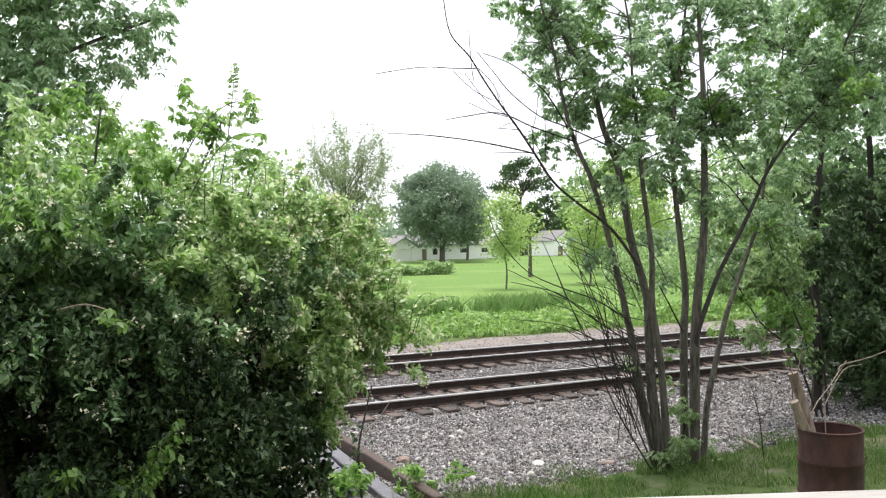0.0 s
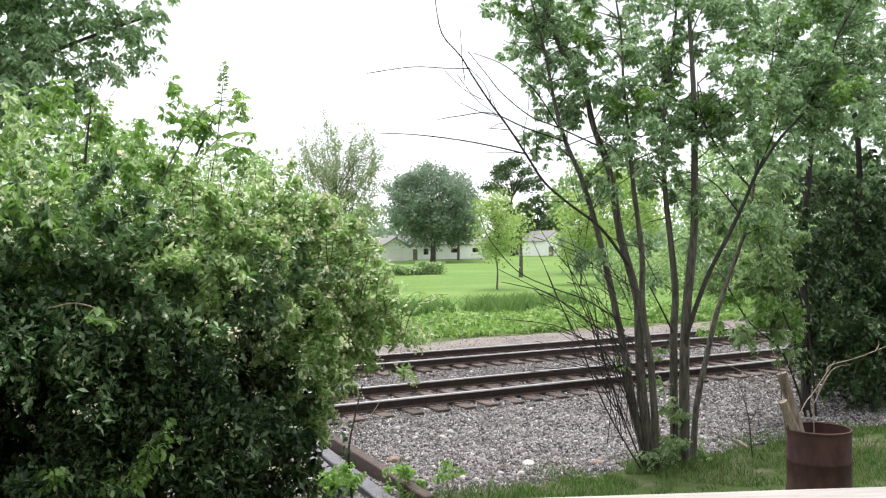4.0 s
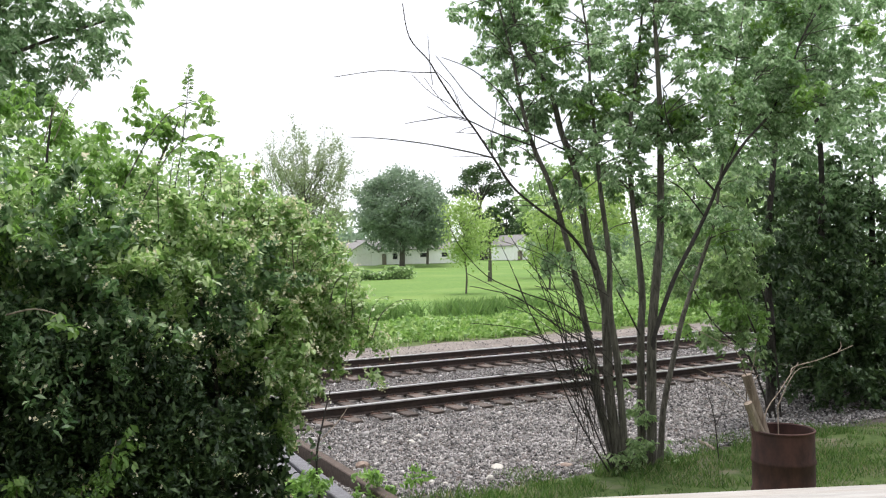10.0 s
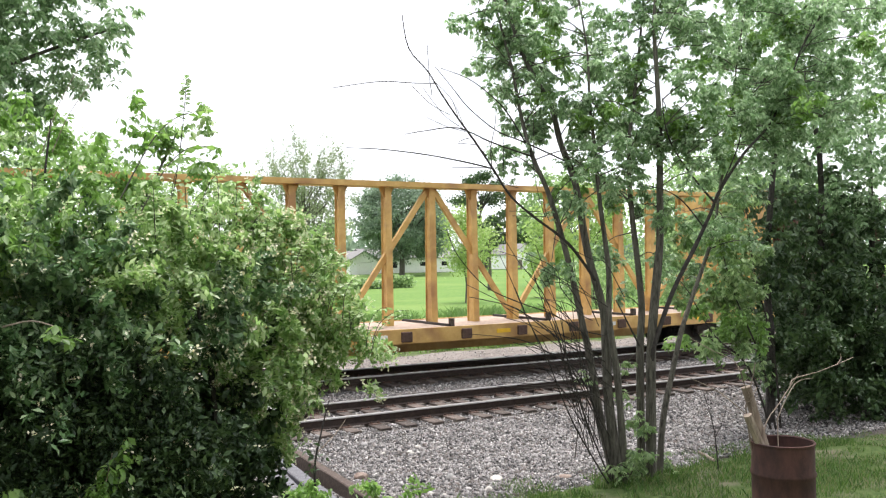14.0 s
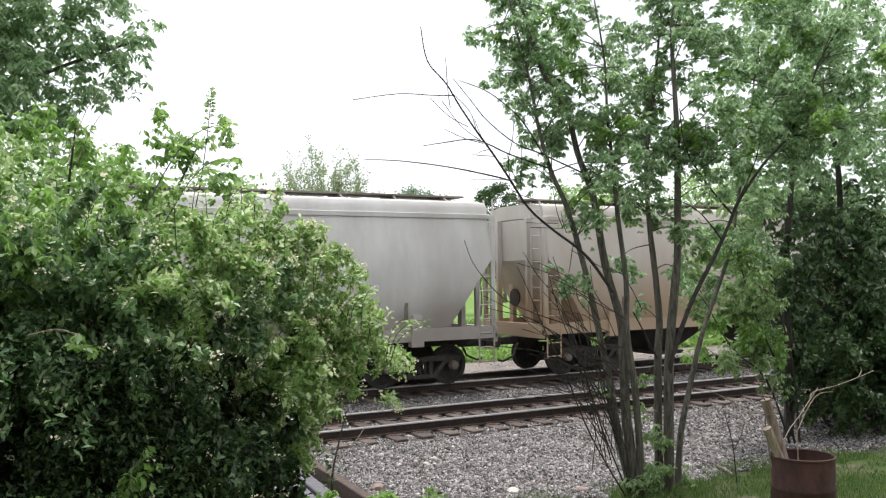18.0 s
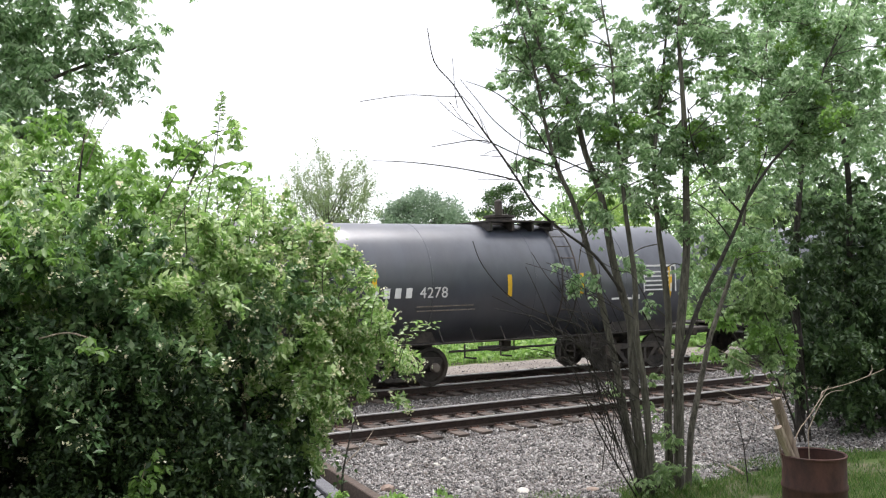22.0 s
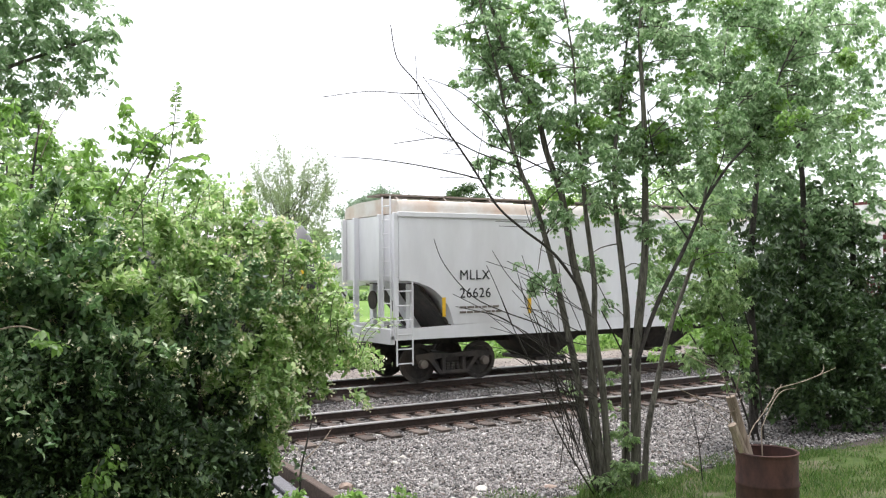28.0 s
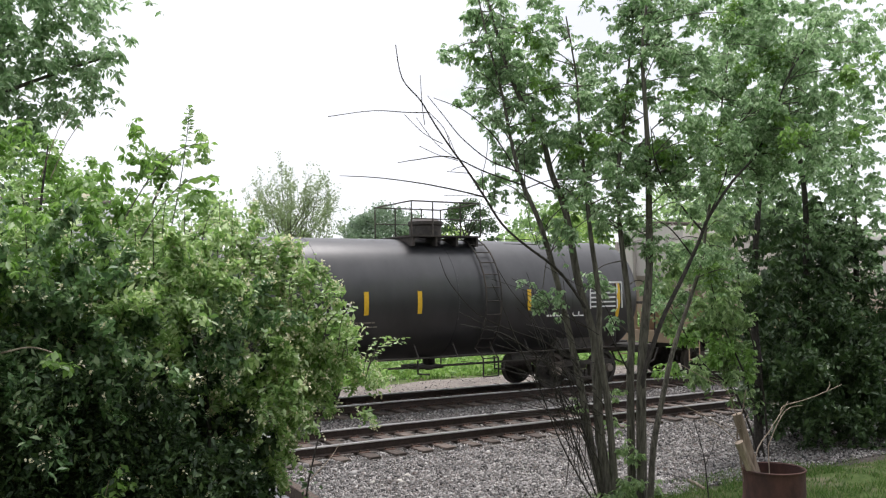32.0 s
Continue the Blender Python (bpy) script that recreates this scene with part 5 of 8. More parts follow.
def boxcar(L):
    car = thing("boxcar", "dark red high boxcar with a sliding door and white stencils", "boxcar")
    m = Shape()
    box(m, 0.15, L - 0.15, -1.48, 1.48, 1.02, 5.05)
    part("body", m, BOX_RED, car, smooth=False)
    m = Shape()
    prism(m, [(-1.55, 5.05), (-1.5, 5.12), (0, 5.2), (1.5, 5.12), (1.55, 5.05)], "x", 0.1, L - 0.1)
    part("roof", m, BOX_RED, car, smooth=False)
    for sy in (-1, 1):
        m = Shape()
        box(m, 0.1, L - 0.1, *sorted((sy * 1.48, sy * 1.53)), 0.92, 1.14, 0.01)
        part("side_sill", m, BOX_RED, car)
        for i in range(12):
            x = 0.5 + i * (L - 1.0) / 11
            if 5.6 < x < 9.2:
                continue
            d = Shape()
            box(d, x - 0.05, x + 0.05, *sorted((sy * 1.47, sy * 1.53)), 1.14, 5.02, 0.015)
            part("side_post", d, BOX_RED, car)
        m = Shape()
        box(m, 5.75, 9.15, *sorted((sy * 1.48, sy * 1.56)), 1.2, 4.9, 0.02)
        door = part("sliding_door", m, BOX_RED, car)
        for z in (2.0, 2.7, 3.85):
            d = Shape()
            box(d, 5.8, 9.1, *sorted((sy * 1.55, sy * 1.6)), z, z + 0.07, 0.01)
            part("door_rib", d, BOX_RED, door)
        d = Shape()
        for x in (5.75, 7.45, 9.05):
            box(d, x, x + 0.08, *sorted((sy * 1.55, sy * 1.61)), 1.2, 4.9)
        box(d, 5.5, 9.4, *sorted((sy * 1.5, sy * 1.6)), 1.14, 1.2)
        box(d, 5.5, 9.4, *sorted((sy * 1.5, sy * 1.6)), 4.9, 4.97)
        part("door_track", d, BOX_RED, door, smooth=False)
    for s, x in ((1, 0.15), (-1, L - 0.15)):
        for i in range(9):
            d = Shape()
            z = 1.15 + i * 0.36
            prism(d, [(x, z), (x - s * 0.07, z + 0.08), (x - s * 0.07, z + 0.24), (x, z + 0.32)], "y", -1.42, 1.42)
            part("end_corrugation", d, BOX_RED, car, smooth=False)
        d = Shape()
        box(d, *sorted((x, x - s * 0.08)), -1.48, 1.48, 4.42, 5.05)
        part("end_panel", d, WHITE, car, "white band across the top of the end", smooth=False)
        plate = Shape()
        rng = random.Random(4)
        for z in (3.9, 3.2, 2.5, 2.4):
            y = -0.6
            while y < 0.3:
                w = rng.uniform(0.06, 0.2)
                box(plate, *sorted((x - s * 0.076, x - s * 0.082)), y, y + w, z, z + 0.07)
                y += w + 0.05
        part("stencil", plate, WHITE, car, smooth=False)
    m = Shape()
    for i, w in enumerate((0.42, 0.3, 0.5)):
        for k in range(3):
            box(m, 6.9 + k * 0.32 + i * 0.03, 7.14 + k * 0.32 + i * 0.01, -1.57, -1.561, 4.25 - i * 0.13, 4.34 - i * 0.13)
    for x, z, w, h in ((7.6, 2.2, 0.2, 0.3), (7.1, 2.62, 0.3, 0.1), (8.3, 2.5, 0.24, 0.24), (8.9, 1.9, 0.2, 0.26), (7.7, 3.05, 0.5, 0.05), (7.95, 1.9, 0.26, 0.05)):
        box(m, x, x + w, -1.57, -1.561, z, z + h)
    part("door_stencil", m, WHITE, car, smooth=False)
    m = Shape()
    for k in range(3):
        box(m, 0.95 + k * 0.25, 1.12 + k * 0.25, -1.545, -1.535, 2.58, 2.84)
    part("owner_mark", m, WHITE, car, smooth=False)
    letters("473", 0.34, WHITE, car, pose(0.93, -1.545, 2.06, 90, 0, 0), 1.15)
    letters("735", 0.34, WHITE, car, pose(1.85, -1.545, 2.06, 90, 0, 0), 1.15)
    plate_bars(car, 0.95, 1.7, -1.535, 0.7, 2, 0.14, 0.07, WHITE, 5)
    plate_bars(car, 11.6, 2.2, -1.535, 0.7, 3, 0.12, 0.06, WHITE, 6)
    plate_bars(car, 11.7, 1.6, -1.535, 0.5, 2, 0.12, 0.06, WHITE, 7)
    for x, z in ((0.72, 1.95), (6.3, 1.6), (10.2, 1.5), (13.9, 1.6)):
        d = Shape()
        box(d, x, x + 0.1, -1.58, -1.535, z, z + 0.62)
        part("reflector", d, YELLOW_MARK, car, smooth=False)
    d = Shape()
    box(d, 1.0, 1.45, -1.55, -1.532, 1.2, 1.38)
    part("yellow_placard", d, YELLOW_MARK, car, smooth=False)
    d = Shape()
    for x in (0.2, 0.62):
        tube(d, [(x, -1.54, 0.5), (x, -1.54, 2.1)], 0.02, 6)
    for i in range(5):
        tube(d, [(0.2, -1.54, 0.55 + i * 0.35), (0.62, -1.54, 0.55 + i * 0.35)], 0.016, 6)
    part("side_ladder", d, BOX_RED, car)
    m = Shape()
    box(m, 0.1, L - 0.1, -0.25, 0.25, 0.75, 1.02)
    part("centre_sill", m, SOOT, car, smooth=False)
    truck(car, 1.9)
    truck(car, L - 1.9)
    couplers(car, L)
    return car


SPEED = 19.3
TRAIN = []  # (vehicle, where its leading end would stand at 0 s, its turn)


def joined(car, lead, length=0.0, turn=0):
    TRAIN.append((car, lead + (length if turn else 0.0), turn))


joined(loco("7560", False), 225.25)
joined(loco("6304", True), 248.9, 22.0, 180)
joined(centerbeam(BEAM_YELLOW, BLACK, 1, "faded yellow centerbeam lumber flatcar, empty"), 269.8)
joined(centerbeam(BEAM_BROWN, WHITE, 2, "dark brown centerbeam lumber flatcar, empty"), 293.3)
joined(centerbeam(BEAM_BLUE, WHITE, 3, "dark blue centerbeam lumber flatcar with white stencils, empty"), 316.8)
car = hopper(18.4, HOP_GREY, "grey covered grain hopper with rounded sides")
letters("57200", 0.36, TAG_BLACK, car, pose(3.6, -1.575, 2.3, 90, 0, 0))
plate_bars(car, 3.65, 3.1, -1.57, 0.9, 1, 0.2, 0.32, TAG_BLACK, 8)
joined(car, 340.3)
car = hopper(18.3, HOP_BEIGE, "beige covered grain hopper with rust-brown staining low on its rounded sides")
plate_bars(car, 14.0, 2.0, -1.52, 0.8, 3, 0.1, 0.05, BLACK, 9)
joined(car, 360.0)
car = hopper(18.2, HOP_GREY, "grey-beige covered hopper with a thin black scrawl")


def scrawl(x, z):
    return abs(z - 1.95 - 0.22 * math.sin(x * 9) * math.cos(x * 3.1)) < 0.035 or abs(z - 1.75 - 0.1 * math.sin(x * 6 + 1)) < 0.02


part("graffiti", surface_patch(scrawl, 5.6, 7.9, 1.45, 2.3, 0.03, True, 0.006), TAG_BLACK, car, "thin black spray scrawl", smooth=False)
joined(car, 379.7)
car = hopper(18.3, HOP_PALE, "pale grey covered hopper with a wide yellow and black spray-painted band")


def tag_edge(x):
    return 2.45 + 0.14 * noise.noise((x * 2.2, 0, 0)) + 0.1 * noise.noise((x * 7, 3, 0))


TAG_PURPLE = mat("purple_black_spray_paint", (0.02, 0.016, 0.03), (0.06, 0.045, 0.085), 3, 0.6, 0, 0, (0.012, 0.01, 0.012), 1.2, 0.8)
TAG_BROWN = mat("ochre_brown_spray_paint", (0.2, 0.1, 0.03), (0.36, 0.2, 0.06), 3, 0.6, 0, 0, (0.08, 0.045, 0.03), 1.4, 0.7)


def stroke(x, z):
    """Fat letter strokes: pairs of leaning stems joined by bars at changing heights."""
    u = x + 0.35 * (z - 2.0)
    k = math.floor(u / 1.25)
    f = u - 1.25 * k
    bar = (2.28, 1.95, 1.66)[k % 3]
    wob = 0.05 * noise.noise((x * 3, z * 3, 1))
    return 0.1 + wob < f < 0.42 + wob or (0.75 + wob < f < 1.02 + wob and k % 2) or (abs(z - bar - wob) < 0.1 and 0.1 < f < 1.05)


part("graffiti_backing", surface_patch(lambda x, z: z < tag_edge(x) and 1.5 < z + 0.05 * noise.noise((x * 4, 9, 0)), 3.6, 16.0, 1.42, 2.8, 0.05, True, 0.006), TAG_PURPLE, car, "purple-black spray-painted backing", smooth=False)
part("graffiti", surface_patch(lambda x, z: 1.88 < z < 2.4 and stroke(x, z), 3.8, 15.8, 1.5, 2.45, 0.04, True, 0.01), TAG_YELLOW, car, "yellow spray-painted strokes", smooth=False)
part("graffiti_shade", surface_patch(lambda x, z: 1.52 < z < 1.9 and (stroke(x, z) or noise.noise((x * 1.6, z * 2.5, 5)) > 0.12), 3.8, 15.8, 1.5, 2.0, 0.04, True, 0.012), TAG_BROWN, car, "ochre brown lower part of the sprayed letters", smooth=False)
part("graffiti_ring", surface_patch(lambda x, z: ((x - 16.45) / 0.47) ** 2 + ((z - 2.1) / 0.37) ** 2 < 1 or (abs(x - 16.5) < 0.05 and 2.4 < z < 2.58), 15.9, 17.0, 1.6, 2.62, 0.03, True, 0.006), TAG_BLACK, car, "black outline of a sprayed pumpkin", smooth=False)
part("graffiti_disc", surface_patch(lambda x, z: ((x - 16.45) / 0.41) ** 2 + ((z - 2.1) / 0.31) ** 2 < 1, 15.9, 17.0, 1.6, 2.6, 0.03, True, 0.012), TAG_PINK, car, "pink sprayed pumpkin", smooth=False)
part("graffiti_face", surface_patch(lambda x, z: (abs(abs(x - 16.45) - 0.15) + (z - 2.14) * 0.7 < 0.08 and z > 2.14) or (abs(z - 1.95 - 0.9 * (x - 16.45) ** 2) < 0.045 and abs(x - 16.45) < 0.24), 16.0, 16.9, 1.8, 2.4, 0.025, True, 0.017), TAG_BLACK, car, "black cut-out eyes and grin", smooth=False)
part("graffiti_scrawl", surface_patch(lambda x, z: any(abs(z - z0 - 0.13 * math.sin((x - 16.4) * 17 + z0 * 5) * math.cos(x * 5)) < 0.016 for z0 in (3.02, 2.8, 2.62)) and noise.noise((x * 4, z * 3, 8)) > -0.25, 16.5, 17.7, 2.4, 3.25, 0.022, True, 0.006), TANK_BLUE, car, "thin blue-grey sprayed scrawl", smooth=False)
m = Shape()
for i in range(4):
    prism(m, [(16.3 + i * 0.36, 3.35), (16.5 + i * 0.36, 3.35), (16.56 + i * 0.36, 3.7), (16.36 + i * 0.36, 3.7)], "y", -1.54, -1.53)
part("owner_mark", m, TANK_BLUE, car, smooth=False)
plate_bars(car, 16.5, 2.95, -1.575, 1.2, 2, 0.16, 0.08, GREY_STEEL, 11)
joined(car, 399.1)
joined(tank_car(12.1, TANK_BLACK, "black tank car with an open top platform and small white scrawls", seed=20, cover=False, bars=(6.0, 10.4)), 419.1)
joined(tank_car(11.0, TANK_BLUE, "slate-black tank car with white number and yellow bars", ("4278", 2.25, 0.36), WHITE, seed=21, low_hatch=True, bars=(1.05, 4.66, 6.85, 9.83)), 431.25)
joined(tank_car(11.7, TANK_BLUE, "slate-black tank car with white number", ("165124", 3.3, 0.36), WHITE, seed=22), 444.2)
joined(tank_car(12.6, TANK_SILVER, "blue-grey tank car with a long top railing", seed=23), 457.3)
joined(tank_car(11.7, TANK_BLUE, "black tank car with orange-yellow number", ("66571", 3.15, 0.34), YELLOW_MARK, seed=24, low_hatch=True), 470.4)
joined(tank_car(11.6, TANK_BLACK, "black tank car with white stencils", ("731", 4.2, 0.34), WHITE, seed=25, cover=False), 483.7)
joined(tank_car(12.0, TANK_BLACK, "black tank car with yellow stencils", ("35", 2.5, 0.34), YELLOW_MARK, seed=26, cover=False), 496.2)
joined(tank_car(11.6, TANK_BLUE, "slate tank car with white stencils", seed=27), 509.4)
joined(tank_car(11.2, TANK_BLACK, "black tank car with white stencils", seed=28), 522.1)
joined(tank_car(13.8, TANK_BLACK, "black tank car with a silver band round its middle", ("1835", 3.0, 0.34), YELLOW_MARK, (TANK_SILVER, 4.8, 9.0), seed=29), 534.3)
car = hopper(19.2, HOP_WHITE, "white flat-sided covered hopper with rust streaks along its roof edge", False, RUST_ROOF, 1.42)
letters("MLLX", 0.34, BLACK, car, pose(1.85, -1.54, 2.5, 90, 0, 0), 1.1)
letters("26626", 0.34, BLACK, car, pose(1.85, -1.54, 2.06, 90, 0, 0), 1.1)
plate_bars(car, 1.85, 1.85, -1.535, 1.3, 2, 0.12, 0.05, GREY_STEEL, 12)
joined(car, 549.6)
joined(boxcar(15.3), 570.4)
joined(tank_car(13.3, TANK_BLACK, "grey-black tank car with white number and yellow bars", ("34340", 2.95, 0.36), WHITE, (TANK_SILVER, 5.4, 8.6), seed=30, low_hatch=True), 587.2)
car = hopper(19.5, HOP_WHITE, "pale grey flat-sided hopper with bubble-letter graffiti low on its side", False, None, 1.42)


def bubbles(x, z):
    return any(0.82 < ((x - a) / b) ** 2 + ((z - c) / d) ** 2 < 1.12 for a, b, c, d in ((11.2, 0.55, 2.0, 0.42), (12.1, 0.5, 2.15, 0.45), (13.0, 0.5, 2.2, 0.5), (12.2, 0.7, 1.72, 0.3), (13.5, 0.55, 1.8, 0.4)))


part("graffiti", surface_patch(bubbles, 10.4, 14.3, 1.42, 2.8, 0.035, False, 0.006), TAG_BLACK, car, "black bubble outlines", smooth=False)
plate_bars(car, 14.6, 2.6, -1.535, 1.0, 3, 0.14, 0.06, GREY_STEEL, 13)
joined(car, 601.7)
joined(tank_car(12.3, TANK_BLACK, "black tank car with a bright white number", ("26179", 2.3, 0.38), WHITE, seed=31, bars=(0.8, 3.6, 5.0, 8.2, 11.2)), 622.4)
joined(hopper(18.4, HOP_BEIGE, "beige covered grain hopper with rounded sides"), 636.2)

# ---- foliage helpers ----


def leaf_arrays(rng, at, size, up=0.55, narrow=0.45, fan=0):
    """Folded leaves at the places given, single or in drooping fans of leaflets: points and triangles."""
    if fan:
        at = at[: max(1, len(at) // fan)]
        turn_of = rng.uniform(0, 6.28, len(at))
        droop = rng.uniform(0.2, 1.7, len(at))
        ds = []
        for j in range(fan):
            a = turn_of + (j - (fan - 1) / 2) * (3.6 / fan) + rng.normal(0, 0.2, len(at))
            ds.append(np.stack([np.cos(a), np.sin(a), -droop + rng.normal(0, 0.2, len(at))], 1))
        d = np.concatenate(ds)
        at = np.concatenate([at] * fan) + d * size * 0.5
    else:
        d = rng.normal(size=(len(at), 3))
        d[:, 2] -= 0.35
    return leaves_toward(rng, at, d, size, up, narrow)


def leaves_toward(rng, at, d, size, up=0.55, narrow=0.45):
    """Folded leaves at the places given, each pointing its own way."""
    n = len(at)
    d /= np.linalg.norm(d, axis=1)[:, None]
    nrm = rng.normal(size=(n, 3))
    nrm[:, 2] += up * 3
    side = np.cross(d, nrm)
    side /= np.linalg.norm(side, axis=1)[:, None] + 1e-6
    fold = np.cross(side, d)
    s = (size * rng.uniform(0.6, 1.35, n))[:, None]
    base, tip = at - d * s * 0.5, at + d * s * 0.5
    mid = at + fold * s * 0.1
    v = np.stack([base, mid + side * s * narrow, tip, mid - side * s * narrow], 1).reshape(-1, 3)
    k = 4 * np.arange(n)[:, None]
    t = np.concatenate([k + np.array([[0, 1, 2]]), k + np.array([[0, 2, 3]])], 1).reshape(-1, 3)
    return v, t


def clump_points(rng, r, n, twigs, spread):
    """Leaf places in a ragged ball: leaves gathered along twigs that leave from near its middle."""
    out = []
    weight = rng.lognormal(0, 0.5, twigs)
    for k in range(twigs):
        per = max(3, int(n * weight[k] / weight.sum()))
        d = rng.normal(size=3)
        d /= np.linalg.norm(d)
        length = r * (rng.uniform(0.5, 1.0) if k % 3 else rng.uniform(0.9, 1.25))
        bend = rng.normal(size=3) * 0.22 * r
        t = 1 - 0.55 * rng.uniform(0, 1, per)[:, None] ** 1.4
        p = d[None] * length * t + bend[None] * t ** 2
        p[:, 2] += -0.16 * r * t[:, 0] ** 3
        out.append(p + rng.normal(size=(per, 3)) * spread * (1.25 - 0.75 * t))
    return np.concatenate(out)


def sprig(parent, pts, pairs, size, material, seed, r=0.005, bark=None, bare=0.2, narrow=0.26, sway=0.0):
    """A stem with leaves in drooping pairs along it."""
    rng = np.random.default_rng(seed)
    p = np.array(pts, float)
    base = p[0].copy()
    p = p - base
    seg = np.r_[0, np.cumsum(np.linalg.norm(np.diff(p, axis=0), axis=1))]
    t = np.linspace(bare, 1.0, pairs) * seg[-1]
    c = np.stack([np.interp(t, seg, p[:, k]) for k in range(3)], 1)
    ahead = np.stack([np.interp(np.minimum(t + 0.02, seg[-1]), seg, p[:, k]) - np.interp(t - 0.02, seg, p[:, k]) for k in range(3)], 1)
    ahead /= np.linalg.norm(ahead, axis=1)[:, None] + 1e-6
    turn = rng.uniform(0, 6.28, len(c))
    side = np.stack([np.cos(turn), np.sin(turn), np.zeros(len(c))], 1)
    at, d = [], []
    for sgn in (-1, 1):
        q = side * sgn + 0.55 * ahead + np.array([0, 0, -0.35]) + rng.normal(0, 0.18, c.shape)
        q /= np.linalg.norm(q, axis=1)[:, None]
        at.append(c + q * size * 0.5)
        d.append(q)
    v, f = leaves_toward(rng, np.concatenate(at), np.concatenate(d), size, 0.55, narrow)
    ob = bough(parent, [tuple(q) for q in p], r, r * 0.4, bark or BARK, "shoot", 5)
    ob.matrix_basis = pose(*base)
    put("leaves", tri_mesh("leaves", v, f, material), ob)
    if sway:
        SWAYING.append((ob, tuple(base), sway, (seed * 0.37) % 6.28))
    return ob


SWAYING = []  # (foliage part, its rest place, amount in degrees, phase)


def foliage(parent, lobe, density, size, material, seed, sway=2.0, spread=0.09, narrow=0.42, flowers=0, name="foliage", fan=0, twiggy=70):
    """One leafy mass with its twigs, which can sway as a piece."""
    x, y, z, r = lobe
    rng = np.random.default_rng(seed)
    n = int(density * r ** 2.2)
    pts = clump_points(rng, r, n, max(7, int(twiggy * r ** 1.6)), spread)
    v, t = leaf_arrays(rng, pts[rng.permutation(len(pts))], size, narrow=narrow, fan=fan)
    ob = put(name, tri_mesh(name, v, t, material), parent, pose(x, y, z))
    if flowers:
        f = pts[rng.permutation(len(pts))[: int(flowers * r ** 2)]]
        f = f[np.linalg.norm(f, axis=1) > r * 0.6] * 1.1
        q = np.concatenate([f + rng.normal(size=f.shape) * 0.014 for _ in range(5)])
        fv, ft = leaf_arrays(rng, q, 0.025, narrow=0.36)
        put("blossom", tri_mesh("blossom", fv, ft, FLOWER), ob)
    if sway:
        SWAYING.append((ob, (x, y, z), sway, (seed * 0.37) % 6.28))
    return ob


def bough(parent, pts, r0, r1, material, name="limb", seg=8):
    m = Shape()
    n = len(pts)
    fine, rad = [], []
    for i in range(n - 1):
        a, b = Vector(pts[i]), Vector(pts[i + 1])
        p0, p3 = Vector(pts[max(i - 1, 0)]), Vector(pts[min(i + 2, n - 1)])
        for k in range(4):
            t = k / 4
            q = 0.5 * ((2 * a) + (b - p0) * t + (2 * p0 - 5 * a + 4 * b - p3) * t * t + (3 * a - p0 - 3 * b + p3) * t ** 3)
            fine.append(q)
            rad.append(r0 + (r1 - r0) * (i + t) / (n - 1))
    fine.append(Vector(pts[-1]))
    rad.append(r1)
    rad = [r * (1 + 0.12 * noise.noise((i * 1.7, r0 * 90, 1))) for i, r in enumerate(rad)]
    tube(m, fine, rad, seg)
    return part(name, m, material, parent)


# ---- burn drum with logs, timbers, stones, railing ----
DRUM = (6.95, -9.21, 0.0)
drum = thing("burn_barrel", "rusty open steel drum standing in the grass", "barrel", at=pose(*DRUM))
m = Shape()
prof = [(0.02, 0.27), (0.02, 0.285), (0.04, 0.2925)]
for z0 in (0.3, 0.6):
    prof += [(z0 - 0.03, 0.2925), (z0 - 0.012, 0.303), (z0 + 0.012, 0.303), (z0 + 0.03, 0.2925)]
prof += [(0.88, 0.2925)]
prof += [(0.885, 0.28), (0.06, 0.28), (0.05, 0.02)]
lathe(m, prof, "z", 40)
part("drum_wall", m, RUST_DRUM, drum)
m = Shape()
lathe(m, [(0.875, 0.286), (0.882, 0.3), (0.9, 0.302), (0.906, 0.292), (0.895, 0.281)], "z", 40, caps=False)
part("rim", m, RUST_DRUM, drum)


def log_piece(name, a, b, r, label):
    m = Shape()
    pts = [Vector(a).lerp(Vector(b), i / 5) + Vector((0.012 * noise.noise((i, r * 50, 0)), 0.012 * noise.noise((i, 5, r * 70)), 0)) for i in range(6)]
    tube(m, pts, [r * (1 + 0.22 * noise.noise((i * 1.3, r * 40, 3))) for i in range(6)], 10)
    m.v = [(a + 0.008 * noise.noise((a * 30, b * 30, c * 12)), b + 0.008 * noise.noise((a * 30, b * 30, c * 12 + 5)), c) for a, b, c in m.v]
    solo(name, m, CUT_WOOD, label, "log", "logs in the drum")


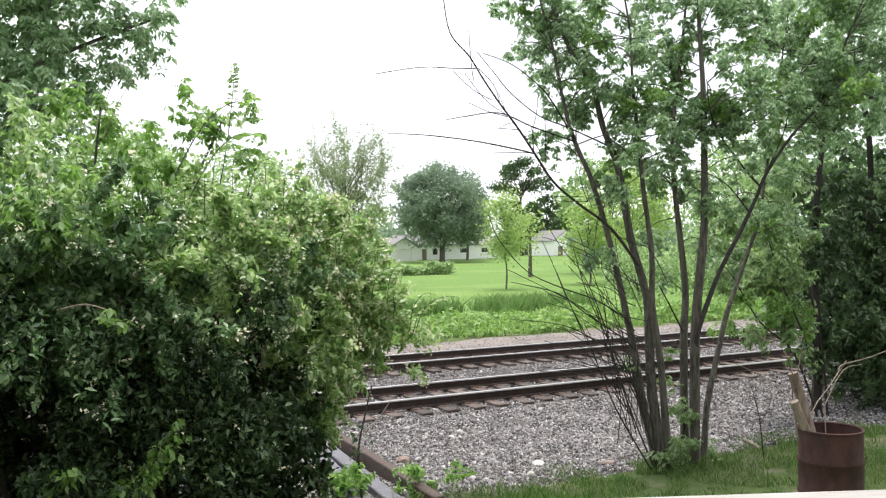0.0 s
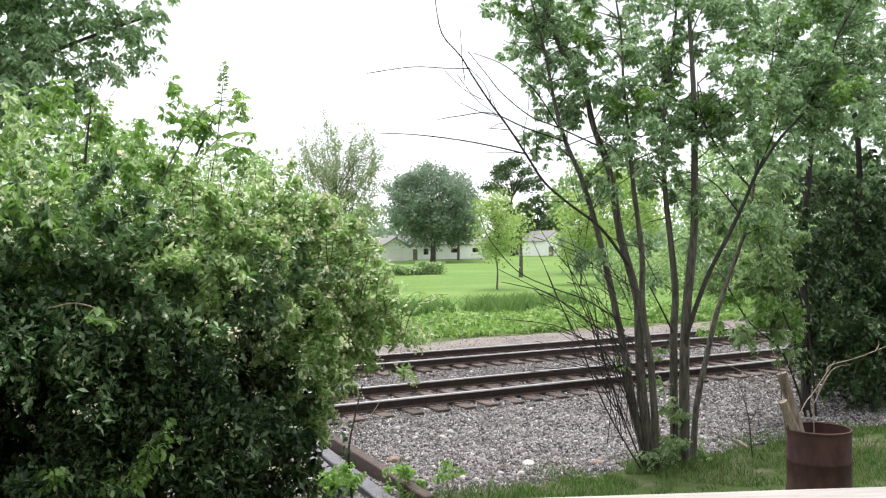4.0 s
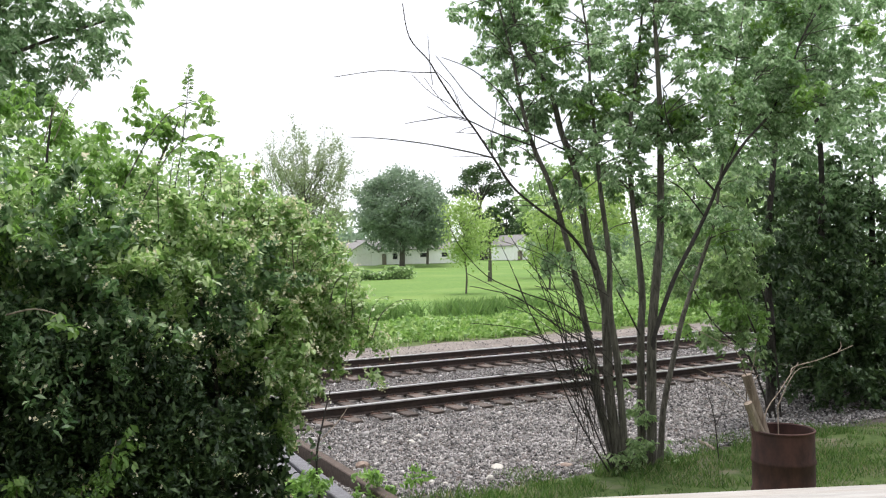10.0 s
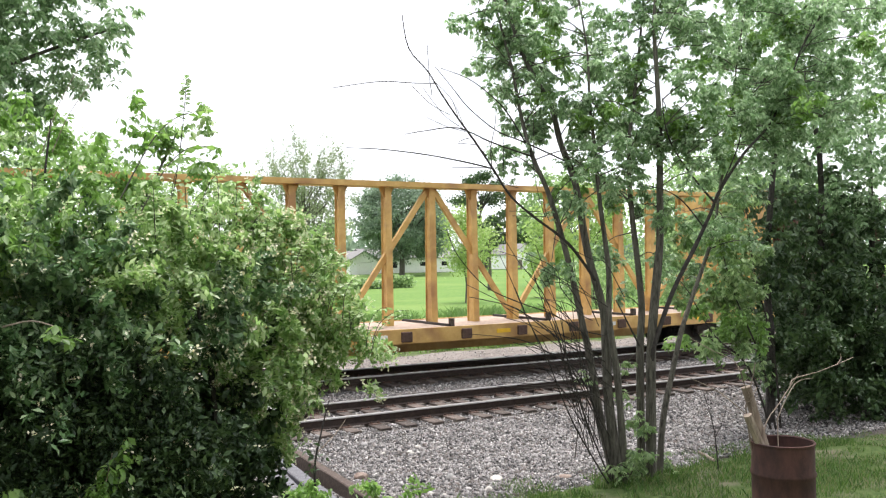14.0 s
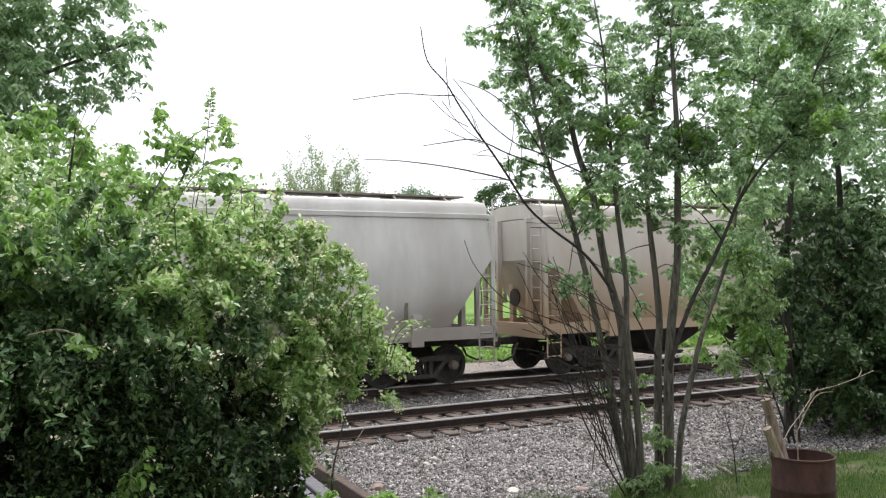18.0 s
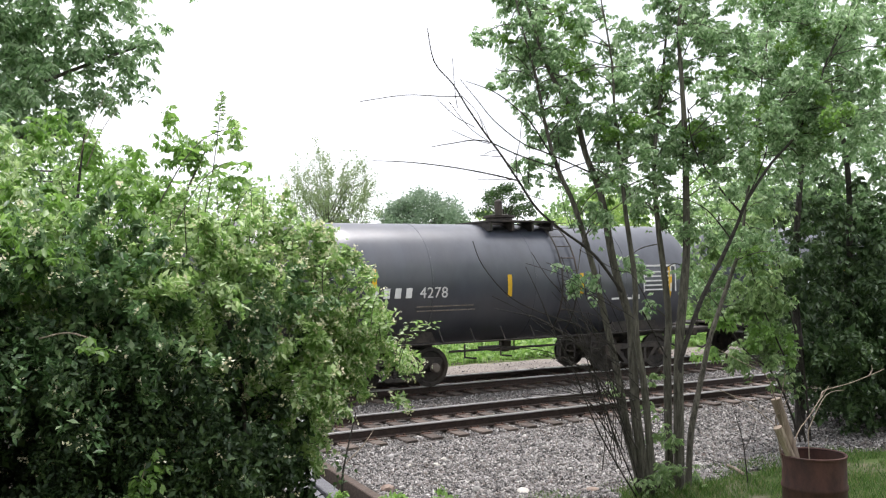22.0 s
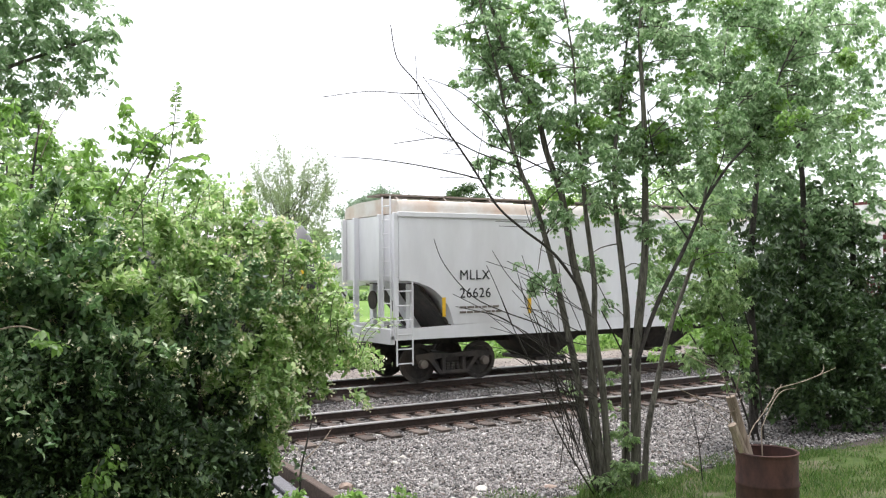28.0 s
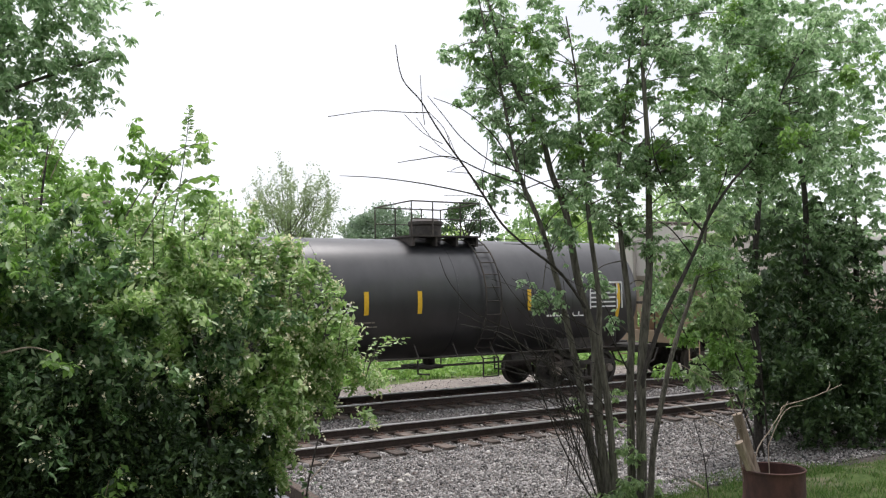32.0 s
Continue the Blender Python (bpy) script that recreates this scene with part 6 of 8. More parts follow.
log_piece("log", (7.1, -9.13, 0.08), (6.72, -8.98, 1.42), 0.046, "pale barkless log leaning out of the rusty drum")
log_piece("log", (7.08, -9.24, 0.08), (6.57, -9.12, 1.18), 0.042, "short pale split log leaning out of the rusty drum")
brush = thing("brush_twigs", "thin pale dead twigs sticking out of the rusty drum", "twigs")
for pts in ([(6.9, -9.1, 0.1), (6.78, -9.06, 0.92), (6.71, -9.05, 1.10), (6.30, -9.05, 1.40), (5.90, -9.05, 1.58)], [(6.86, -9.1, 0.1), (6.76, -9.05, 0.92), (6.72, -9.05, 1.23), (6.62, -9.05, 1.46), (6.50, -9.05, 1.68), (6.21, -9.05, 1.81), (5.91, -9.05, 1.95)],
            [(6.85, -9.1, 0.1), (6.68, -9.02, 1.1), (6.67, -9.05, 1.33), (6.73, -9.05, 1.50), (6.78, -9.05, 1.67)], [(6.8, -9.1, 0.1), (6.67, -9.02, 1.15), (6.70, -9.05, 1.30), (6.80, -9.05, 1.42)],
            [(6.8, -9.1, 0.1), (6.86, -9.06, 0.95), (7.12, -9.05, 1.24), (7.34, -9.05, 1.44), (7.40, -9.05, 1.50)], [(7.06, -9.1, 0.1), (7.08, -9.05, 0.96), (7.12, -9.05, 1.14), (7.36, -9.05, 1.41), (7.63, -9.05, 1.44)],
            [(7.28, -9.05, 1.39), (7.34, -9.05, 1.46), (7.71, -9.05, 1.50), (8.09, -9.05, 1.57), (8.28, -9.05, 1.61)], [(8.02, -9.05, 1.55), (8.08, -9.05, 1.61), (8.07, -9.05, 1.66)]):
    bough(brush, pts, 0.007, 0.0035, CUT_WOOD, "twig", 5)
m = Shape()
tube(m, [(9.6, -5.54, -0.2), (9.38, -5.9, -0.16), (9.15, -6.26, -0.13)], [0.02, 0.024, 0.02], 8)
solo("stick", m, CUT_WOOD, "pale dead stick lying at the edge of the ballast", "stick")
m = thing("bare_sapling", "thin leafless sapling standing at the edge of the grass", "sapling")
bough(m, [(8.88, -6.6, -0.3), (8.82, -6.6, 0.28), (8.75, -6.6, 0.56), (8.62, -6.6, 0.91)], 0.009, 0.004, DARK_BARK, "stem", 5)
bough(m, [(8.82, -6.6, 0.28), (8.95, -6.62, 0.5), (9.05, -6.6, 0.66)], 0.005, 0.003, DARK_BARK, "twig", 5)


def timber(x0, y0, x1, y1, z, w, h, material, label):
    t = math.atan2(y1 - y0, x1 - x0)
    L = math.hypot(x1 - x0, y1 - y0)
    m = Shape()
    box(m, 0, L, -w / 2, w / 2, 0, h, 0.012)
    m.v = [(a, b + 0.006 * noise.noise((a * 3, b * 9, c * 9)), c + 0.008 * noise.noise((a * 2, b * 5, c * 7 + 4))) for a, b, c in m.v]
    solo("timber", m, material, label, "timber", "timbers beside the track", at=pose(x0, y0, z, 0, 0, math.degrees(t)))


timber(4.38, -2.6, 4.2, -6.3, -0.31, 0.13, 0.24, TIMBER_BROWN, "old dark brown railway timber lying on edge on the ballast")
timber(4.1, -2.4, 3.78, -6.3, -0.32, 0.2, 0.2, TIMBER_GREY, "weathered grey timber lying on the ballast")
timber(3.82, -3.3, 3.45, -6.4, -0.33, 0.2, 0.19, TIMBER_GREY, "weathered grey timber lying on the ballast")


def stone(x, y, r, material, label, flat=0.6, seed=1):
    m = Shape()
    bm = bmesh.new()
    bmesh.ops.create_icosphere(bm, subdivisions=2, radius=1)
    for vtx in bm.verts:
        k = 1 + 0.28 * noise.noise(vtx.co * 1.4 + Vector((seed, 0, 0)))
        vtx.co = Vector((vtx.co.x * r * k, vtx.co.y * r * 0.75 * k, vtx.co.z * r * flat * k))
    m.v = [tuple(v.co) for v in bm.verts]
    m.f = [tuple(v.index for v in f.verts) for f in bm.faces]
    bm.free()
    solo("stone", m, material, label, "stone", "larger stones on the ballast", at=pose(x, y, bed_z(x, y) + r * flat * 0.55, 0, 0, seed * 47))


for i, (x, y, r) in enumerate(((6.42, -2.62, 0.062), (6.14, -2.9, 0.062), (6.06, -2.86, 0.035), (5.75, -2.75, 0.04), (5.3, -4.7, 0.055), (5.15, -5.35, 0.05), (5.26, -5.5, 0.04), (5.85, -5.6, 0.06))):
    stone(x, y, r, PALE_STONE, "pale limestone lump among grey ballast", 0.62, i + 1)
stone(4.85, -3.9, 0.1, BROWN_STONE, "reddish brown cobble beside the timbers", 0.6, 11)
stone(5.86, -4.62, 0.075, GREY_STONE, "grey rounded cobble on the ballast", 0.7, 12)
stone(6.3, -5.1, 0.12, PALE_STONE, "flat pale stone on the ballast", 0.35, 13)
stone(7.7, -4.02, 0.055, DARK_BARK, "black lump on the ballast", 0.5, 14)
stone(7.05, -5.6, 0.1, BROWN_STONE, "flat brown stone at the edge of the grass", 0.3, 15)

rail_dir = Vector((0.912, -0.41, 0))
side_dir = Vector((-0.41, -0.912, 0))
railing = thing("deck_railing", "worn white painted board railing", "railing")
m = Shape()
box(m, -1.2, 3.4, -0.14, 0.0, -0.038, 0.0, 0.005)
turn = math.degrees(math.atan2(rail_dir.y, rail_dir.x))
part("top_board", m, BOARD_WHITE, railing, at=pose(0.896, -13.589, 2.2, 0, 0, turn))
for k in (-1.0, 1.1, 3.2):
    m = Shape()
    p = Vector((0.896, -13.589, 0)) + rail_dir * k + side_dir * 0.07
    box(m, p.x - 0.045, p.x + 0.045, p.y - 0.045, p.y + 0.045, 0.0, 2.162, 0.004)
    part("post", m, BOARD_WHITE, railing)

# unseen dark house wall added to block skylight from behind, and the deck
m = Shape()
box(m, -14, 16, -17.6, -17.3, 0.0, 6.6)
solo("wall_south", m, mat("dark_unseen_siding", (0.1, 0.085, 0.07), (0.15, 0.13, 0.11), 4, 0.8), "unseen plain wall behind the deck, added to block skylight", "wall", kind="structure", smooth=False)
m = Shape()
box(m, -1.6, 4.2, -17.3, -13.4, 0.1, 1.1)
p = solo("deck_floor", m, TIMBER_GREY, "grey weathered deck floor behind the railing", "deck", kind="structure", smooth=False)

# ---- shrubs and trees by the near side ----
bush = thing("honeysuckle_bush", "large leafy honeysuckle bush with small cream blossoms, stirring in the wind", "bush")
BUSH = [(0.09, -7.8, 1.41, 1.02), (1.06, -7.8, 1.34, 0.93), (1.72, -7.8, 1.54, 0.76), (2.13, -8.2, 2.0, 0.53), (2.66, -7.8, 1.92, 0.3), (1.8, -7.6, 0.84, 0.62), (2.3, -7.8, 1.36, 0.3), (0.76, -8.5, 2.42, 0.76), (0.09, -8.5, 2.51, 0.71),
        (1.3, -8.5, 2.7, 0.56), (1.84, -8.5, 2.48, 0.42), (1.45, -8.5, 3.0, 0.3), (2.0, -7.6, 1.6, 0.42), (2.05, -7.5, 1.2, 0.36), (0.56, -7.6, 0.49, 0.88), (1.53, -7.6, 0.31, 0.7), (-0.62, -8.2, 1.98, 1.03), (-0.67, -7.6, 0.62, 1.04),
        (0.9, -7.9, 2.75, 0.6), (0.3, -7.9, 2.8, 0.6), (1.5, -7.7, 2.9, 0.46), (2.0, -7.7, 2.75, 0.36), (2.35, -7.7, 2.42, 0.36), (-0.3, -8.0, 2.7, 0.7), (2.42, -7.7, 2.68, 0.22), (2.68, -7.7, 2.5, 0.2), (2.84, -7.7, 2.24, 0.22),
        (3.1, -7.7, 1.99, 0.18), (3.33, -7.7, 1.9, 0.12), (2.68, -7.6, 2.02, 0.3), (2.64, -7.6, 1.62, 0.2), (2.4, -7.6, 1.3, 0.22), (2.1, -7.9, 2.98, 0.24), (2.14, -7.4, 0.9, 0.26), (2.56, -7.8, 2.45, 0.26), (2.98, -7.8, 2.08, 0.2),
        (3.2, -7.8, 1.93, 0.14), (3.4, -7.8, 1.82, 0.08), (2.64, -7.8, 1.86, 0.24), (2.44, -7.8, 1.58, 0.24), (1.85, -7.9, 3.12, 0.22), (3.22, -7.8, 1.6, 0.1), (2.3, -7.9, 2.86, 0.18), (2.5, -7.8, 2.9, 0.24), (2.7, -7.8, 2.74, 0.22), (2.86, -7.8, 2.72, 0.12), (2.66, -7.9, 2.92, 0.15), (2.46, -7.9, 3.06, 0.14), (2.3, -7.9, 3.05, 0.2), (2.1, -7.9, 3.14, 0.18), (2.86, -7.9, 2.45, 0.2), (3.0, -7.9, 2.28, 0.16), (2.6, -7.9, 2.2, 0.3), (2.3, -7.9, 2.1, 0.34), (2.9, -7.9, 2.0, 0.22), (2.75, -7.9, 1.75, 0.16)]
# lower bush foliage, in leaves darkened to carry the shade there
under = thing("understory_shrub", "lower bush foliage, its shade put into a dark leaf colour", "bush")
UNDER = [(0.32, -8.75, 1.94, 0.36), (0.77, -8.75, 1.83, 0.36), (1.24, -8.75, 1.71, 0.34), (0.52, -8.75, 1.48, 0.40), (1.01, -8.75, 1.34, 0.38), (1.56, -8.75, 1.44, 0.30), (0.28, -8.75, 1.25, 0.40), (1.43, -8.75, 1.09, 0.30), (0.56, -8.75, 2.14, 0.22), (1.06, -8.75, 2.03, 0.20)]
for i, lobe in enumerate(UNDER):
    foliage(under, lobe, 9500, 0.064, LEAF_SHADED, 170 + i, 1.2, 0.09, 0.21, flowers=160)
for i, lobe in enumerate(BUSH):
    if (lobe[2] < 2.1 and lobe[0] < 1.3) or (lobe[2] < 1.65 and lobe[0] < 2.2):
        foliage(under, lobe, 10500, 0.078, LEAF_SHADED, 100 + i, 1.2, 0.06, 0.27, flowers=170)
    else:
        # top and open side are lit through the paler leaf colour
        leaf = LEAF_YOUNG_LIT if lobe[2] > 2.6 or lobe[0] > 2.1 else LEAF_BUSH
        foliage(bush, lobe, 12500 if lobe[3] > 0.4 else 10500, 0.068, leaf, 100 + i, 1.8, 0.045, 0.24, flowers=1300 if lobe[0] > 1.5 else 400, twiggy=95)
# dark lobes added behind and left of the bush to block light
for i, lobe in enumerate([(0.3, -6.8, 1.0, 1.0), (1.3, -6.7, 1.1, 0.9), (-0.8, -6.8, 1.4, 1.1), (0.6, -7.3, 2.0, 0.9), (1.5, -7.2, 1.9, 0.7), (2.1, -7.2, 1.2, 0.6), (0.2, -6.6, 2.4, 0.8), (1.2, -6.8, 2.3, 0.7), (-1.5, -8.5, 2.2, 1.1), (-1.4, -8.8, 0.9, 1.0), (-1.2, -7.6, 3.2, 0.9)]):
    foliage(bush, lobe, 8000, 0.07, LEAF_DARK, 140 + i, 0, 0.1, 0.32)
for i, (x, y) in enumerate(((0.3, -8.3), (0.9, -8.2), (1.4, -8.0), (0.0, -8.1), (1.8, -7.9), (0.6, -7.8))):
    a = i * 1.1
    bough(bush, [(x, y, -0.05), (x + 0.1 * math.cos(a), y + 0.1 * math.sin(a), 0.9), (x + 0.3 * math.cos(a), y + 0.2 * math.sin(a), 1.8), (x + 0.5 * math.cos(a), y + 0.3, 2.7)], 0.035, 0.01, DARK_BARK, "stem", 6)

rng = np.random.default_rng(19)
for i in range(46):
    # upright and arching leading shoots round the top and the open side
    k = rng.uniform(0, 1)
    x0, z0 = (0.3 + 1.7 * k / 0.6, 2.85 + 0.2 * rng.uniform()) if k < 0.6 else (2.0 + 1.2 * (k - 0.6) / 0.4, 2.85 - 1.0 * (k - 0.6) / 0.4)
    y0, reach, rise = -8.1 + rng.uniform(-0.35, 0.3), rng.uniform(-0.05, 0.26), rng.uniform(0.22, 0.5) * (1 if k < 0.6 else 0.7)
    sprig(bush, [(x0, y0, z0), (x0 + reach * 0.3, y0, z0 + rise * 0.6), (x0 + reach * 0.8, y0 - 0.05, z0 + rise * 0.95), (x0 + reach * 1.3, y0 - 0.08, z0 + rise)], 9, 0.062, LEAF_YOUNG_LIT, 600 + i, 0.004, sway=3.0)

shoots = thing("box_elder_sapling", "bright green box elder sapling rising behind the bush", "sapling")
for i, lobe in enumerate([(0.37, -7.40, 3.15, 0.56), (1.0, -7.20, 3.35, 0.44), (1.48, -7.20, 3.4, 0.3), (0.17, -6.50, 3.65, 0.58), (0.8, -6.50, 3.75, 0.42), (-0.4, -7.2, 3.2, 0.7), (1.66, -7.3, 3.86, 0.19), (1.42, -7.3, 3.72, 0.2), (0.45, -7.0, 4.0, 0.25), (1.9, -7.3, 4.02, 0.16), (1.75, -7.3, 3.6, 0.2), (1.3, -7.3, 3.95, 0.2), (2.0, -7.4, 3.35, 0.2), (0.66, -8.6, 3.12, 0.34), (0.2, -8.7, 3.0, 0.34)]):
    foliage(shoots, lobe, 7000, 0.07, LEAF_BRIGHT if i % 3 else LEAF_YOUNG_LIT, 200 + i, 3.0, 0.06, 0.24, fan=5)
bough(shoots, [(0.6, -7.0, -0.1), (0.65, -7.0, 1.5), (0.6, -6.9, 3.0), (0.7, -6.7, 4.0)], 0.032, 0.006, DARK_BARK, "trunk")
bough(shoots, [(0.6, -7.0, 1.2), (1.0, -7.1, 2.4), (1.4, -7.2, 3.3), (1.64, -7.3, 3.85)], 0.025, 0.006, BARK)
sprig(shoots, [(1.4, -8.0, 3.0), (1.5, -8.0, 3.5), (1.56, -8.0, 3.95), (1.58, -8.0, 4.18)], 13, 0.055, LEAF_TREE, 230, 0.005, DARK_BARK, 0.78, 0.4, sway=2.0)
# two long leaf sprays that arch out over the bush
sprig(shoots, [(1.05, -8.0, 3.2), (1.3, -8.0, 3.66), (1.5, -8.0, 3.86), (1.72, -8.0, 3.93)], 11, 0.095, LEAF_BRIGHT, 231, 0.006, bare=0.3, sway=2.5)
sprig(shoots, [(1.2, -8.0, 3.1), (1.4, -8.0, 3.45), (1.58, -8.0, 3.62), (1.74, -8.0, 3.64)], 10, 0.09, LEAF_BRIGHT, 232, 0.006, bare=0.3, sway=2.5)
for q in ([(0.55, -7.6, 3.6), (0.68, -7.6, 4.0), (0.86, -7.6, 4.35)], [(0.62, -7.6, 3.6), (0.74, -7.6, 3.9), (0.9, -7.6, 4.15)]):
    bough(shoots, q, 0.004, 0.002, CUT_WOOD, "twig", 5)

ultree = thing("maple_tree", "tall maple tree with dark green leaves behind the bush", "tree")
for i, lobe in enumerate([(0.18, -3.00, 5.44, 0.84), (0.97, -3.00, 5.44, 0.62), (1.6, -3.00, 5.58, 0.42), (1.92, -3.00, 5.87, 0.28), (0.10, -3.50, 4.52, 0.7), (0.7, -3.20, 4.6, 0.42), (1.4, -3.00, 5.19, 0.3), (-0.7, -3.2, 5.4, 1.0), (0.4, -3.2, 6.6, 1.0), (1.4, -3.2, 6.7, 0.7), (-0.6, -3.4, 3.9, 0.9), (0.5, -3.1, 5.0, 0.5), (0.9, -3.1, 4.95, 0.3), (-0.2, -3.2, 4.9, 0.7), (1.1, -3.1, 6.0, 0.5), (0.2, -3.1, 6.0, 0.6)]):
    foliage(ultree, lobe, 3400, 0.1, LEAF_ELDER, 250 + i, 2.0, 0.07, 0.23, fan=4, twiggy=60)
bough(ultree, [(-1.4, -3.2, -0.4), (-1.35, -3.2, 2.0), (-1.2, -3.2, 4.5), (-1.0, -3.2, 7.5)], 0.16, 0.06, BARK, "trunk", 10)
for q in ([(-1.25, -3.2, 3.6), (-0.3, -3.2, 4.6), (0.8, -3.1, 5.3), (1.9, -3.0, 5.85)], [(-1.3, -3.2, 3.0), (-0.5, -3.4, 3.9), (0.6, -3.3, 4.6)], [(-1.1, -3.2, 5.2), (0.2, -3.2, 6.3), (1.4, -3.2, 6.8)]):
    bough(ultree, q, 0.05, 0.012, BARK)

tree = thing("box_elder_tree", "multi-stemmed box elder tree with light green leaves beside the ballast", "tree")
STEMS = [([(7.44, -6.30, -0.3), (7.31, -6.24, 0.75), (7.33, -6.17, 1.47), (7.34, -6.11, 2.05), (7.15, -6.05, 2.79), (7.03, -5.98, 3.67), (6.84, -5.92, 4.22), (6.75, -5.85, 4.70), (6.49, -5.79, 5.13), (6.33, -5.73, 5.52), (6.21, -5.66, 6.00), (6.05, -5.60, 6.65)], 0.062, 0.02),
         ([(7.41, -6.25, -0.3), (7.22, -6.17, 0.60), (7.14, -6.10, 1.33), (7.05, -6.03, 1.91), (6.90, -5.95, 2.72), (6.68, -5.88, 3.52), (6.48, -5.80, 4.03), (6.37, -5.72, 4.55), (6.28, -5.65, 5.21), (6.13, -5.58, 5.87), (6.02, -5.50, 6.53)], 0.052, 0.012),
         ([(7.47, -6.35, -0.3), (7.39, -6.32, 1.11), (7.29, -6.29, 1.91), (7.32, -6.26, 2.56), (7.23, -6.22, 3.43), (7.20, -6.19, 4.02), (7.14, -6.16, 4.74), (7.14, -6.13, 5.40), (7.00, -6.10, 6.26)], 0.045, 0.012),
         ([(7.87, -6.20, -0.3), (7.93, -6.15, 1.43), (8.02, -6.10, 2.02), (8.00, -6.05, 2.70), (7.95, -6.00, 3.46), (7.98, -5.95, 4.23), (8.14, -5.90, 4.93), (8.31, -5.85, 5.73), (8.48, -5.80, 6.70)], 0.052, 0.016),
         ([(7.90, -6.35, -0.3), (7.95, -6.34, 1.44), (8.07, -6.34, 2.40), (8.15, -6.33, 2.92), (8.18, -6.32, 3.67), (8.19, -6.32, 4.49), (8.17, -6.31, 5.16), (8.14, -6.31, 5.90), (8.26, -6.30, 6.59)], 0.064, 0.024),
         ([(8.09, -6.30, -0.25), (8.23, -6.24, 0.51), (8.46, -6.18, 1.09), (8.72, -6.12, 1.68), (9.00, -6.06, 2.14), (9.32, -6.00, 2.64), (9.59, -5.94, 3.09), (9.79, -5.88, 3.74), (10.13, -5.82, 4.59), (10.31, -5.76, 5.54), (10.65, -5.70, 6.69)], 0.04, 0.012)]
for pts, r0, r1 in STEMS:
    bough(tree, pts, r0 * 1.1, r1 * 0.7, BARK, "stem", 12)
BRANCHES = [([(7.94, -6.37, 1.35), (7.96, -6.40, 1.58), (8.28, -6.42, 2.25), (8.68, -6.44, 2.84), (8.95, -6.47, 3.29), (9.14, -6.49, 3.64), (9.60, -6.51, 4.15), (10.08, -6.53, 4.56), (10.48, -6.56, 5.14), (10.76, -6.58, 5.73), (11.36, -6.60, 6.44)], 0.034, 0.01),
         ([(9.02, -6.49, 3.44), (8.64, -6.55, 3.69), (8.20, -6.60, 4.08), (7.98, -6.65, 4.39), (7.88, -6.70, 4.77)], 0.015, 0.005),
         ([(8.83, -6.46, 3.1), (8.40, -6.53, 3.43), (8.03, -6.57, 3.58), (7.66, -6.60, 3.63)], 0.011, 0.004),
         ([(9.11, -6.49, 3.61), (9.30, -6.53, 3.97), (9.45, -6.55, 4.29), (9.56, -6.57, 4.76), (9.80, -6.60, 5.16)], 0.011, 0.004),
         ([(8.2, -6.45, 4.1), (8.46, -6.55, 4.30), (9.06, -6.57, 4.58), (9.50, -6.58, 4.81), (10.02, -6.60, 5.26)], 0.012, 0.004),
         ([(10.4, -6.56, 5.03), (10.96, -6.60, 5.29), (11.71, -6.60, 5.52)], 0.01, 0.004),
         ([(10.05, -6.54, 4.55), (10.70, -6.60, 4.68), (11.57, -6.60, 4.80)], 0.01, 0.004),
         ([(7.93, -6.16, 1.5), (7.61, -6.25, 1.90), (7.40, -6.30, 2.16)], 0.012, 0.008)]
for pts, r0, r1 in BRANCHES:
    bough(tree, pts, r0, r1, DARK_BARK, "limb")
bough(tree, [(7.33, -6.1, 2.2), (7.29, -6.10, 2.34), (6.90, -6.12, 2.79), (6.63, -6.14, 3.00), (6.27, -6.15, 3.21), (5.89, -6.17, 3.47), (5.60, -6.19, 3.82), (5.34, -6.21, 4.13), (5.12, -6.23, 4.36), (4.88, -6.25, 4.64), (4.70, -6.26, 4.88), (4.45, -6.28, 5.11), (4.36, -6.30, 5.48)], 0.022, 0.005, DARK_BARK, "dead_limb")
